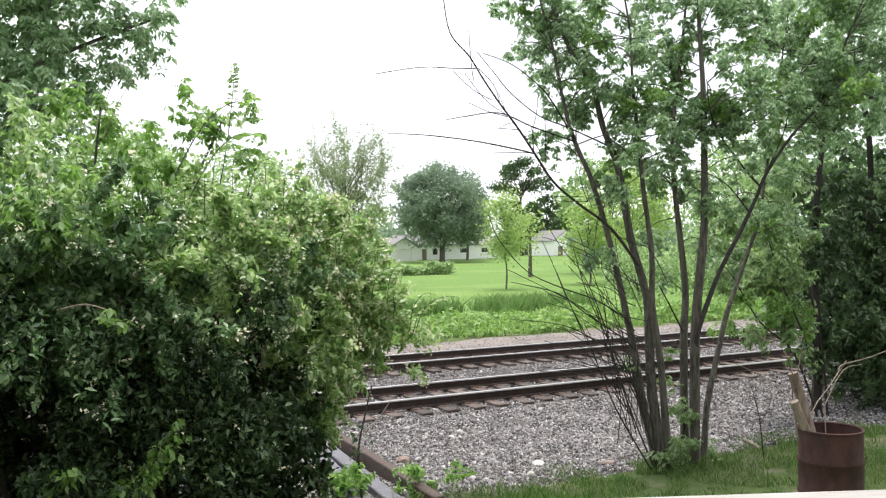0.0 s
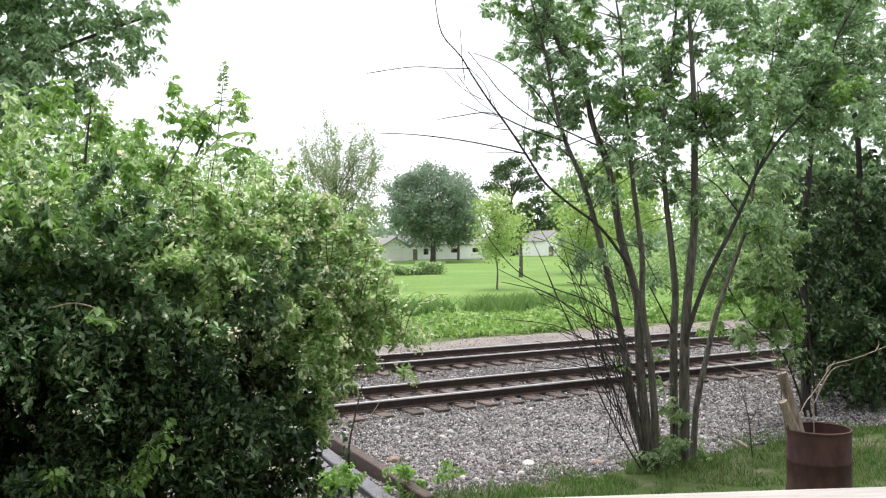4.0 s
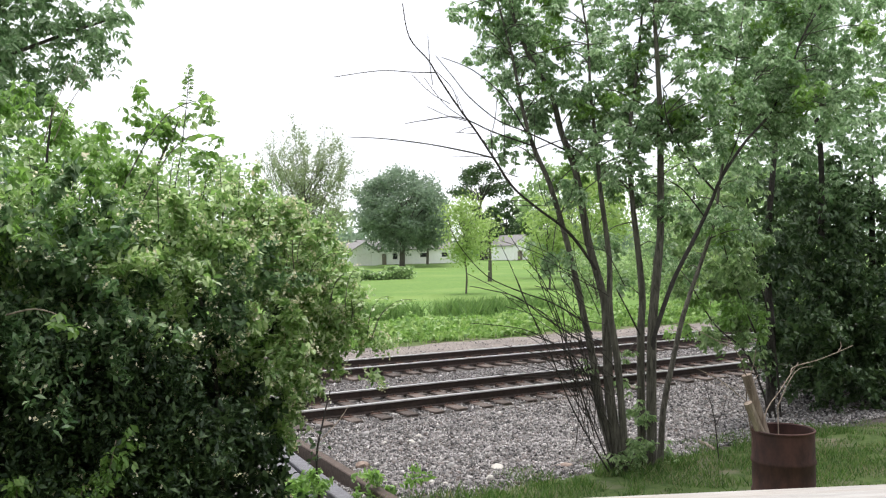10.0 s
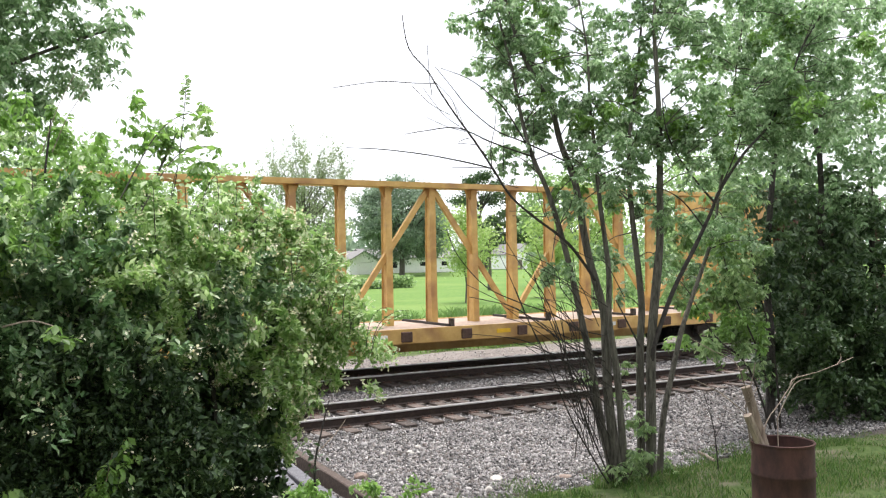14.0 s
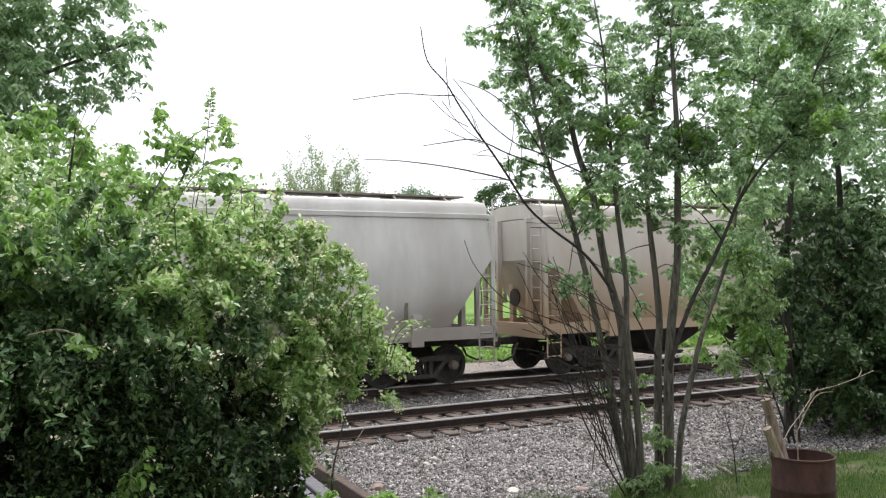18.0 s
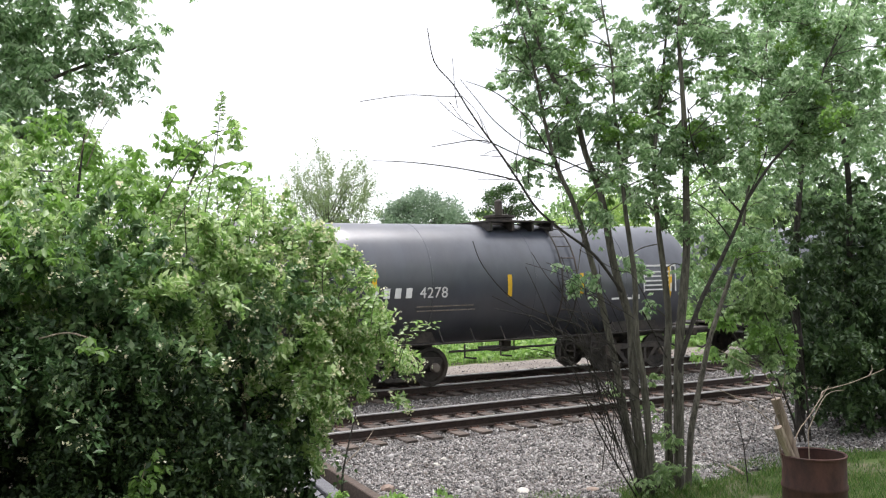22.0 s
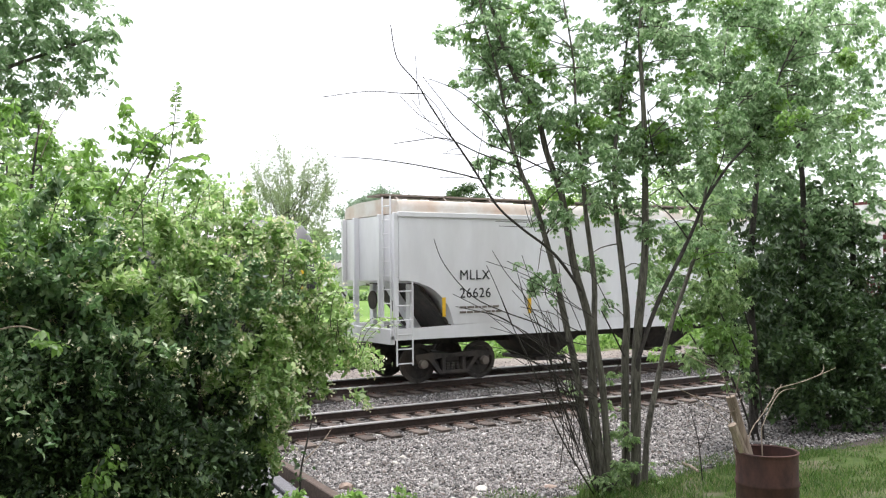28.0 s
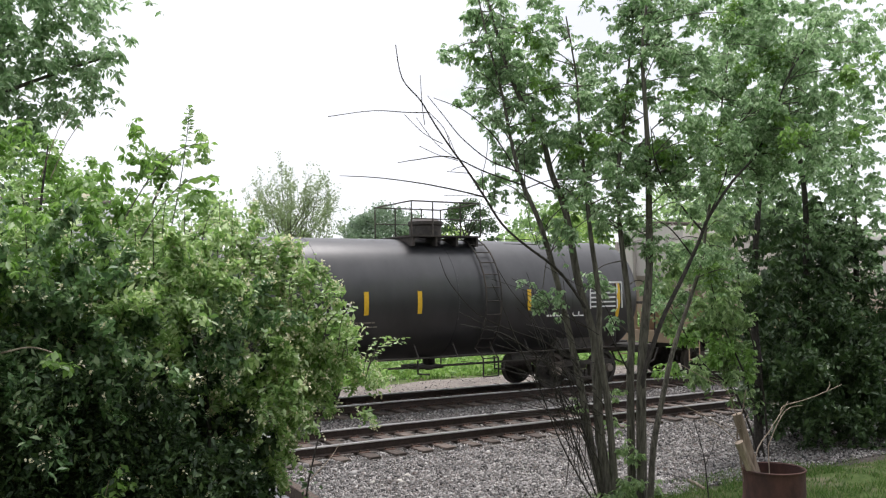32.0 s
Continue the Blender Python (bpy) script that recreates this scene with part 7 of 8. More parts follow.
TWIGS = [[(5.61, -6.20, 3.80), (5.25, -6.25, 3.85), (4.69, -6.30, 3.91), (4.09, -6.35, 3.94), (3.61, -6.40, 3.93)], [(4.79, -6.25, 4.75), (4.47, -6.33, 4.71), (4.03, -6.37, 4.68), (3.48, -6.40, 4.56)],
         [(6.97, -5.95, 3.95), (6.26, -5.96, 4.18), (5.80, -6.02, 4.29), (5.36, -6.08, 4.53), (5.10, -6.14, 4.74), (4.83, -6.20, 4.96)], [(6.48, -5.80, 4.03), (5.73, -6.00, 4.15), (5.19, -6.10, 4.28), (4.68, -6.20, 4.20), (4.37, -6.30, 4.13)],
         [(6.26, -5.96, 4.18), (5.98, -5.95, 4.56), (5.66, -6.00, 4.77), (5.35, -6.05, 4.90), (4.97, -6.10, 4.97)], [(5.60, -6.19, 3.82), (5.58, -6.20, 4.05), (5.64, -6.20, 4.29), (5.67, -6.20, 4.53)], [(5.12, -6.23, 4.36), (5.05, -6.20, 4.59), (4.84, -6.20, 4.77)],
         [(7.24, -6.35, -0.25), (6.68, -6.39, 0.55), (6.40, -6.43, 1.03), (6.17, -6.47, 1.50), (5.82, -6.52, 2.06), (5.60, -6.56, 2.47), (5.42, -6.60, 2.76)], [(7.31, -6.30, -0.25), (6.86, -6.33, 0.66), (6.59, -6.37, 1.32), (6.40, -6.40, 1.82), (6.13, -6.43, 2.32), (5.79, -6.47, 2.66), (5.57, -6.50, 2.93)],
         [(7.33, -6.30, -0.25), (6.98, -6.36, 0.80), (6.63, -6.42, 1.33), (6.21, -6.48, 1.57), (5.72, -6.54, 1.77), (4.99, -6.60, 1.88)], [(7.1, -6.07, 1.65), (6.95, -6.20, 1.75), (6.42, -6.26, 2.02), (5.88, -6.32, 2.19), (5.36, -6.38, 2.40), (4.95, -6.44, 2.77), (4.78, -6.50, 3.06)],
         [(7.14, -6.10, 1.33), (6.90, -6.20, 1.50), (6.32, -6.28, 1.82), (5.82, -6.35, 2.12), (5.33, -6.42, 2.24), (5.06, -6.50, 2.29)], [(7.24, -6.2, 0.55), (7.07, -6.30, 0.64), (6.55, -6.37, 1.47), (6.17, -6.43, 2.11), (5.93, -6.50, 2.66)]]
rng = np.random.default_rng(41)
for _ in range(46):
    # thin bare shoots that arch out from the foot and the lower stems
    x0, z0 = rng.uniform(6.9, 7.35), rng.uniform(0.1, 2.4)
    reach, rise = (rng.uniform(0.2, 1.0), rng.uniform(1.0, 2.3)) if z0 < 0.8 else (rng.uniform(0.5, 1.9), rng.uniform(0.2, 1.1))
    y0, bow = -6.25 + rng.uniform(-0.25, 0.3), rng.uniform(0.55, 1.25)
    TWIGS.append([(x0 - reach * k + rng.normal(0, 0.05), y0 - rng.uniform(-0.2, 0.25) * k, z0 + rise * k ** bow + rng.normal(0, 0.04)) for k in (0, 0.3, 0.6, 1.0)])
for _ in range(16):
    # dead side twigs along the bare limb
    k = rng.uniform(0, 1)
    x0, z0 = 6.6 - 2.0 * k, 3.1 + 1.75 * k
    dx, dz = rng.uniform(-0.75, 0.1), rng.uniform(-0.1, 0.7)
    TWIGS.append([(x0, -6.1, z0), (x0 + dx * 0.5, -6.12, z0 + dz * 0.35), (x0 + dx, -6.15, z0 + dz)])
for q in TWIGS:
    bough(tree, q, 0.005 if len(q) == 3 else 0.0065 if len(q) == 4 else 0.011, 0.0038, DARK_BARK, "twig", 5)
rng = np.random.default_rng(43)
TREE = []
for pts, low in [(STEMS[0][0], 3.5), (STEMS[1][0], 3.1), (STEMS[2][0], 3.3), (STEMS[3][0], 3.0), (STEMS[4][0], 3.3), (STEMS[5][0], 2.3), (BRANCHES[0][0], 4.2), (BRANCHES[1][0], 3.8), (BRANCHES[4][0], 4.0), (BRANCHES[5][0], 5.0), (BRANCHES[6][0], 4.4)]:
    # leafy masses all along the upper stems, thicker towards the top, each on a twig of its own
    for a, b in zip(pts, pts[1:]):
        a, b = Vector(a), Vector(b)
        for k in range(max(1, round((b - a).length / 0.2))):
            foot = a.lerp(b, (k + rng.uniform()) * 0.2 / max(0.2, (b - a).length))
            if foot.z < low:
                continue
            for _ in range(2 if foot.z > 4.6 or rng.uniform() < 0.35 else 1):
                c = foot + Vector((rng.normal(0.12, 0.24), rng.normal(0, 0.4), rng.normal(0.05, 0.2)))
                TREE.append((c, rng.uniform(0.13, 0.3), foot))
for x, y, z, r in ((5.82, -5.7, 5.5, 0.14), (5.75, -5.7, 5.25, 0.12), (7.62, -6.45, 0.2, 0.22), (7.65, -6.4, 0.55, 0.2), (7.55, -6.4, -0.02, 0.22), (7.7, -6.1, 0.85, 0.14), (7.25, -6.4, 0.0, 0.14), (8.15, -6.3, 0.0, 0.14), (7.75, -6.1, 1.3, 0.12), (7.1, -6.1, 1.2, 0.1), (8.6, -6.0, 2.5, 0.22), (7.75, -6.0, 2.2, 0.14), (8.3, -6.1, 2.75, 0.2), (7.4, -6.0, 2.75, 0.16), (6.95, -5.9, 2.35, 0.1)):
    TREE.append((Vector((x, y, z)), r, min((Vector(p) for pts, _, _ in STEMS for p in pts), key=lambda q: (q - Vector((x, y, z - 0.2))).length)))
for i, (c, r, foot) in enumerate(TREE):
    mid = foot.lerp(c, 0.55) + Vector((0, 0, 0.05))
    bough(tree, [foot, mid, c, c + (c - mid) * 0.5 + Vector((0, 0, 0.3 * r))], 0.009, 0.003, BARK, "branch", 5)
    foliage(tree, (c.x, c.y, c.z, r), 6600 if r > 0.2 else 7500, 0.074, LEAF_TREE if c.z < 1.5 else LEAF_BRIGHT if i % 9 == 3 else LEAF_ELDER, 700 + i, 2.6, 0.05, 0.24, fan=5, twiggy=46)
for i, lobe in enumerate([(8.4, -6.8, 5.25, 0.2), (8.6, -6.8, 4.9, 0.17), (8.35, -6.8, 4.5, 0.17), (10.2, -6.9, 5.1, 0.18), (10.35, -6.9, 4.75, 0.18), (11.3, -6.5, 6.1, 0.4), (9.3, -6.3, 6.1, 0.4), (8.7, -6.2, 6.0, 0.35), (8.5, -6.0, 6.8, 0.45), (9.4, -6.0, 6.7, 0.45), (10.2, -6.0, 6.9, 0.5), (11.0, -6.0, 6.8, 0.5), (11.8, -5.8, 6.3, 0.5), (7.6, -6.0, 6.8, 0.45), (6.9, -5.8, 6.5, 0.4), (9.0, -6.1, 7.3, 0.5), (10.4, -6.0, 7.6, 0.5), (11.4, -5.9, 7.3, 0.5), (7.9, -6.0, 7.4, 0.4)]):
    foliage(tree, lobe, 4600, 0.085, LEAF_BRIGHT if i < 5 else LEAF_ELDER, 950 + i, 2.6, 0.06, 0.23, fan=5, twiggy=46)

rbush = thing("mulberry_thicket", "dense dark green thicket of young trees beside the track", "thicket")
RB = [(13.32, -4.00, 3.69, 1.05), (14.58, -4.00, 4.46, 1.25), (12.5, -4.40, 2.6, 0.62), (14.05, -4.00, 2.13, 1.26), (14.9, -4.00, 0.9, 1.3), (13.1, -4.20, 1.3, 0.6), (14.0, -4.00, 0.5, 0.8), (11.5, -4.50, 1.95, 0.42), (14.92, -3.00, 5.38, 1.1),
      (15.42, -3.60, 3.20, 1.34), (16.4, -4.00, 1.85, 1.6), (16.4, -4.00, 4.08, 1.6), (10.9, -4.60, 1.12, 0.24), (12.9, -4.2, 5.2, 0.9), (12.0, -4.3, 4.3, 0.7), (11.4, -4.5, 3.1, 0.6), (16.5, -3.6, 6.2, 1.4), (14.3, -3.6, 6.8, 1.2), (12.6, -4.4, 0.55, 0.34), (13.2, -5.0, 0.35, 0.55), (14.1, -5.2, 0.3, 0.6), (12.9, -5.2, 1.3, 0.6), (14.6, -5.0, 1.4, 0.9), (15.4, -5.2, 0.4, 0.8), (11.3, -4.6, 2.4, 0.5), (11.0, -4.6, 3.1, 0.45), (10.75, -4.6, 2.1, 0.3), (11.6, -4.5, 1.5, 0.4), (11.2, -4.6, 3.7, 0.5), (13.0, -4.0, 7.6, 1.0), (15.0, -3.6, 8.0, 1.1), (12.2, -4.2, 6.5, 0.8), (16.6, -3.6, 7.9, 1.2)]
FRINGE = [(9.1, -5.4, 2.75, 0.26), (9.35, -5.3, 2.2, 0.22), (9.7, -5.3, 2.6, 0.3), (9.9, -5.2, 1.9, 0.26), (10.2, -5.3, 2.95, 0.3), (10.35, -5.2, 2.3, 0.3), (10.2, -5.2, 1.4, 0.24), (10.7, -5.2, 1.75, 0.28), (10.8, -5.2, 2.7, 0.32), (11.0, -5.2, 1.2, 0.24), (11.2, -5.2, 2.1, 0.32), (11.45, -5.1, 1.6, 0.28), (11.5, -5.1, 2.8, 0.32), (9.5, -5.3, 3.2, 0.26), (11.4, -5.1, 0.8, 0.2), (9.6, -5.2, 1.5, 0.18)]
# bright top and dark foot of the thicket are put into leaf colour
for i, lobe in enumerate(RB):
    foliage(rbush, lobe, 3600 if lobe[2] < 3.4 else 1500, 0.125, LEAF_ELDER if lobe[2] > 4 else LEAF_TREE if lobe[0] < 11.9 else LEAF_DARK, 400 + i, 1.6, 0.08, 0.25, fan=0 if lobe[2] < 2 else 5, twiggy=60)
for pts in ([(12.5, -4.4, -0.4), (12.72, -4.3, 0.97), (12.76, -4.2, 2.47), (13.15, -4.1, 4.5), (13.53, -4.0, 6.08)], [(14.6, -4.0, -0.4), (14.5, -4.0, 2.0), (14.7, -3.9, 4.5), (14.9, -3.4, 6.5)], [(15.9, -4.0, -0.4), (16.1, -4.0, 2.5), (16.4, -3.8, 5.5)]):
    bough(rbush, pts, 0.09, 0.03, DARK_BARK, "trunk", 8)
for pts in ([(12.1, -4.9, -0.35), (11.5, -5.1, 1.0), (10.8, -5.2, 2.1), (10.3, -5.3, 3.2)], [(12.0, -4.9, -0.35), (11.2, -5.1, 0.9), (10.3, -5.2, 1.5), (9.5, -5.3, 2.5)], [(12.2, -4.9, -0.35), (11.8, -5.1, 1.2), (11.4, -5.1, 2.4), (11.1, -5.2, 3.6)]):
    bough(rbush, pts, 0.022, 0.006, DARK_BARK, "branch", 6)
for i, lobe in enumerate(FRINGE):
    foliage(rbush, lobe, 5200, 0.1, LEAF_BRIGHT if i % 4 == 3 else LEAF_TREE, 1400 + i, 2.0, 0.07, 0.24, fan=5, twiggy=50)

sapling = thing("bare_sapling", "thin dark sapling stem with a few leaves beside the timbers", "sapling")
bough(sapling, [(3.45, -5.9, -0.25), (3.4, -5.9, 0.4), (3.5, -5.85, 0.8), (3.62, -5.8, 1.15)], 0.016, 0.006, DARK_BARK, "stem", 6)
bough(sapling, [(3.43, -5.88, 0.6), (3.7, -5.8, 0.78), (3.9, -5.7, 0.95)], 0.007, 0.003, CUT_WOOD, "twig", 5)


def tufts(name, spots, seed, material, label, category="grass", zf=ground_z):
    """Upright blades strewn over stretches (x0, x1, y0, y1, how many, height, width)."""
    rng = np.random.default_rng(seed)
    vs, ts, k = [], [], 0
    for x0, x1, y0, y1, n, h, w in spots:
        x, y = rng.uniform(x0, x1, n), rng.uniform(y0, y1, n)
        keep = np.array([noise.noise((a * 0.8, b * 0.8, seed)) + 0.6 * noise.noise((a * 3.1, b * 3.1, seed + 2)) > -0.25 for a, b in zip(x, y)])
        x, y = x[keep], y[keep]
        n = len(x)
        z = np.array([max(zf(a, b), bed_z(a, b) if -6.4 < b < 10.2 else -9) for a, b in zip(x, y)])
        hh = h * rng.uniform(0.5, 1.3, n)
        a = rng.uniform(0, 6.28, n)
        lean = rng.normal(0, 0.35, (n, 2)) * hh[:, None]
        d = np.stack([np.cos(a), np.sin(a)], 1) * w
        z0 = np.zeros((n, 1))
        b = np.stack([x, y, z - 0.01], 1)
        p0 = b + np.concatenate([d, z0], 1)
        p1 = b - np.concatenate([d, z0], 1)
        p2 = b + np.concatenate([lean * 0.5 + d * 0.6, hh[:, None] * 0.6], 1)
        p3 = b + np.concatenate([lean, hh[:, None]], 1)
        vs.append(np.stack([p0, p1, p2, p3], 1).reshape(-1, 3))
        q = 4 * np.arange(n)[:, None] + k
        ts.append(np.concatenate([q + np.array([[0, 1, 2]]), q + np.array([[1, 3, 2]])], 1).reshape(-1, 3))
        k += 4 * n
    return tagged(put(name, tri_mesh(name, np.concatenate(vs), np.concatenate(ts), material)), label, category, kind="stuff")


tufts("near_grass", [(5.5, 14, -10.5, -5.9, 42000, 0.055, 0.004), (5.5, 12, -8.6, -5.9, 9000, 0.1, 0.006), (6.0, 12, -6.5, -5.4, 5000, 0.08, 0.005), (1.5, 5.5, -9, -6, 9000, 0.16, 0.007), (6.9, 8.4, -6.7, -5.9, 1500, 0.12, 0.006)], 31, LEAF_YARD, "short green grass round the drum and the tree")
tufts("bank_weeds", [(0, 60, 9.8, 13.0, 9000, 0.3, 0.02), (0, 70, 13, 17, 9000, 0.35, 0.02)], 32, leaf_mat("bank_weed", [(0.13, 0.24, 0.06), (0.2, 0.33, 0.09), (0.28, 0.41, 0.13)], 0.35), "lush green weeds along the foot of the lawn")
tufts("reeds", [(15, 19, 20, 22, 1400, 0.7, 0.02), (20, 25.5, 18, 22, 2600, 0.75, 0.02)], 33, leaf_mat("reed_blade", [(0.1, 0.18, 0.055), (0.14, 0.24, 0.075), (0.19, 0.29, 0.1)], 0.35), "tall dark green rushes on the lawn", "reeds")

rng = np.random.default_rng(77)
bx, by = rng.uniform(2, 62, 60000), rng.uniform(9.9, 15.5, 60000)
bh = np.array([max(0.0, 0.28 + 0.75 * noise.noise((a * 0.45, b * 0.6, 4)) + 0.3 * noise.noise((a * 1.7, b * 1.7, 9))) * (1 if b > 10.6 else 0.5) for a, b in zip(bx, by)])
keep = bh > 0.12
bx, by, bh = bx[keep], by[keep], bh[keep]
bz = np.array([ground_z(a, b) for a, b in zip(bx, by)]) + bh * rng.uniform(0, 1, len(bx)) ** 0.6
wv, wt = leaf_arrays(rng, np.stack([bx, by, bz], 1), 0.2, narrow=0.27)
tagged(put("bank_leaves", tri_mesh("bank_leaves", wv, wt, leaf_mat("burdock_leaf", [(0.12, 0.22, 0.06), (0.19, 0.32, 0.09), (0.26, 0.4, 0.12), (0.34, 0.45, 0.18)], 0.35))), "broad-leaved green weeds in uneven clumps along the far bank", "weeds", kind="stuff")

# young brush on the far bank
for i, (x, y, h) in enumerate(((27.0, 11.6, 2.6), (28.6, 12.2, 3.2), (30.4, 11.8, 2.4), (33.0, 12.5, 3.4), (36.0, 13.0, 3.0))):
    brushwood = thing("bank_shrub", "loose light green shrub on the far bank of the railway", "shrub", "shrubs on the far bank", at=pose(x, y, ground_z(x, y)))
    for k in range(5):
        a = 1.26 * k + i
        tip = (0.5 * math.cos(a), 0.5 * math.sin(a), h * (0.75 + 0.08 * k))
        bough(brushwood, [(0, 0, -0.1), (tip[0] * 0.4, tip[1] * 0.4, h * 0.4), tip], 0.02, 0.006, BARK, "stem", 5)
        foliage(brushwood, (tip[0], tip[1], tip[2] * 0.85, 0.45), 900, 0.14, LEAF_TREE if k % 2 else LEAF_LIME, 1200 + 7 * i + k, 0, 0.1, 0.26)

# bright shoots in front of the bush
shoot = thing("bramble_shoots", "bright green bramble shoots standing before the bush", "shoots")
for i, (x, y, z, rad) in enumerate(((0.82, -9.0, 1.42, 0.1), (0.9, -9.0, 1.52, 0.07), (0.62, -9.0, 1.22, 0.12), (0.24, -9.0, 1.3, 0.1), (0.5, -9.2, 2.32, 0.07), (0.75, -9.0, 1.3, 0.08))):
    foliage(shoot, (x, y, z, rad), 9000, 0.075, LEAF_BRIGHT, 560 + i, 2.5, 0.03, 0.27, fan=3)
for q in ([(0.55, -8.9, 0.1), (0.7, -8.95, 0.9), (0.82, -9.0, 1.5)], [(0.5, -8.9, 0.1), (0.55, -8.95, 0.8), (0.62, -9.0, 1.25)], [(0.2, -8.9, 0.1), (0.22, -8.95, 0.8), (0.24, -9.0, 1.3)], [(0.2, -8.9, 2.34), (0.35, -9.1, 2.38), (0.5, -9.2, 2.33)]):
    bough(shoot, q, 0.007, 0.003, CUT_WOOD, "stem", 5)

# leafy weeds among the timbers
weeds = thing("trackside_weeds", "leafy green weeds growing between the timbers", "weeds")
for i, (x, y, z, r) in enumerate(((4.1, -5.6, 0.0, 0.24), (4.45, -5.2, -0.1, 0.2), (3.5, -5.4, 0.0, 0.3), (4.7, -5.9, 0.02, 0.16), (3.1, -6.2, 0.1, 0.35))):
    foliage(weeds, (x, y, z, r), 4200, 0.1, LEAF_BRIGHT, 500 + i, 2.0, 0.05, 0.22)


# ---- the far side: trees, hedge, houses ----
def far_tree(name, x, y, height, crown, material, label, seed, leaf=0.5, n=5200, trunk=0.3, bare=0.0, low=0.25, bark=BARK, spread=0.6, squash=1.0, clumps=0, core=0.55):
    """A tree with trunk, limbs and a ragged leafy crown, its foot on the ground."""
    rng = np.random.default_rng(seed)
    z0 = ground_z(x, y)
    t = thing(name, label, "tree", "trees on the far side of the railway", at=pose(x, y, z0))
    bough(t, [(0, 0, -0.2), (0.1, 0, height * 0.2), (-0.1, 0.1, height * 0.45), (0.0, 0, height * 0.75)], trunk, trunk * 0.25, bark, "trunk", 8)
    limbs = 12
    pts = []
    for i in range(limbs):
        a = 6.28 * i / limbs + rng.uniform(-0.3, 0.3)
        hz = height * rng.uniform(low, 0.6)
        tip = (crown * 0.85 * math.cos(a) * rng.uniform(0.6, 1), crown * 0.85 * math.sin(a), hz + (height - hz) * rng.uniform(0.35, 0.8))
        mid = (tip[0] * 0.5, tip[1] * 0.5, hz + (tip[2] - hz) * 0.6)
        bough(t, [(0, 0, hz), mid, tip], trunk * 0.3, trunk * 0.06, bark, "limb", 5)
    zc, hz = height * (0.5 + low * 0.5), height * (0.5 - low * 0.5)
    k = clumps or max(30, n // 70)
    for _ in range(k):
        d = rng.normal(size=3)
        d /= np.linalg.norm(d)
        rr = rng.uniform(core, 1.0) ** 0.5
        wob = 1 + 0.22 * noise.noise(Vector(d.tolist()) * 2.3 + Vector((seed, 0, 0)))
        c = np.array([d[0] * crown * rr * wob, d[1] * crown * rr * wob, zc + d[2] * hz * rr * wob * squash])
        pts.append(c + rng.normal(size=(n // k, 3)) * spread * np.array([1, 1, 0.7]))
    if bare:
        # ascending branches with side twigs, and the few leaves that have opened along them
        pts = []
        for i in range(120):
            a = rng.uniform(0, 6.28)
            b = rng.uniform(0.05, 1.0) ** 0.55 * crown * 1.05
            foot = height * rng.uniform(0.12, 0.55)
            tip = np.array([b * math.cos(a), b * math.sin(a), height * (1.04 - 0.2 * (b / crown) ** 2 - rng.uniform(0, 0.2))])
            tip[2] = max(tip[2], foot + 0.12 * height)
            q1 = np.array([tip[0] * 0.45, tip[1] * 0.45, foot + (tip[2] - foot) * 0.3]) + rng.normal(0, 0.15, 3)
            q2 = np.array([tip[0] * 0.8, tip[1] * 0.8, foot + (tip[2] - foot) * 0.66]) + rng.normal(0, 0.2, 3)
            bough(t, [(0, 0, foot), q1, q2, tip], 0.026 - 0.016 * foot / height, 0.006, bark, "branch", 4)
            for _ in range(7):
                k = rng.uniform(0.15, 1)
                c = q1 + (q2 - q1) * k * 2 if k < 0.5 else q2 + (tip - q2) * (k * 2 - 1)
                e = c + np.array([rng.normal(0, 0.35), rng.normal(0, 0.35), rng.uniform(0.2, 0.7)])
                if rng.uniform() < 0.4:
                    bough(t, [c, (c + e) / 2 + rng.normal(0, 0.04, 3), e], 0.008, 0.004, bark, "twig", 3)
                pts.append(c + (e - c) * rng.uniform(0, 1, (n // 840 + 1, 1)) + rng.normal(0, 0.13, (n // 840 + 1, 3)))
    v, f = leaf_arrays(rng, np.concatenate(pts), leaf, narrow=0.4)
    put("crown", tri_mesh("crown", v, f, material), t)
    return t


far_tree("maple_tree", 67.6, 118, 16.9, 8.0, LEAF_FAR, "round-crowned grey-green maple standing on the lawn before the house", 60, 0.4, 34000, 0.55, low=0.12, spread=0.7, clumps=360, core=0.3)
far_tree("ash_tree", 25.3, 52, 13.6, 4.3, LEAF_PALE, "half-bare ash tree with sparse pale new leaves", 61, 0.14, 15000, 0.13, 1.0, 0.3, spread=0.8)
far_tree("linden_tree", 22.5, 50, 7.6, 3.8, LEAF_TREE, "dull green tree below the bare ash", 62, 0.3, 5200, 0.2, low=0.1)
far_tree("cedar_tree", 116.5, 170, 24.2, 7.4, LEAF_DARK, "dark tall pine with an open crown", 63, 0.6, 4600, 0.6, low=0.58, bark=DARK_BARK, spread=0.85, clumps=24, core=0.45)
far_tree("pine_tree", 125.5, 172, 15.0, 6.0, LEAF_DARK, "dark pine beside the lawn", 64, 0.8, 2600, 0.4, low=0.3, bark=DARK_BARK, spread=0.8)
far_tree("willow_tree", 33.1, 40, 7.2, 1.25, LEAF_LIME, "slender lime green willow on the lawn", 65, 0.19, 3600, 0.08, low=0.3, spread=0.45)
far_tree("willow_tree", 42.2, 42, 7.2, 1.6, LEAF_LIME, "slender lime green willow behind the box elder", 66, 0.26, 3400, 0.09, low=0.2)
far_tree("willow_tree", 48, 44, 9.5, 3.2, LEAF_LIME, "yellow-green willow behind the box elder", 67, 0.3, 4200, 0.14, low=0.15)
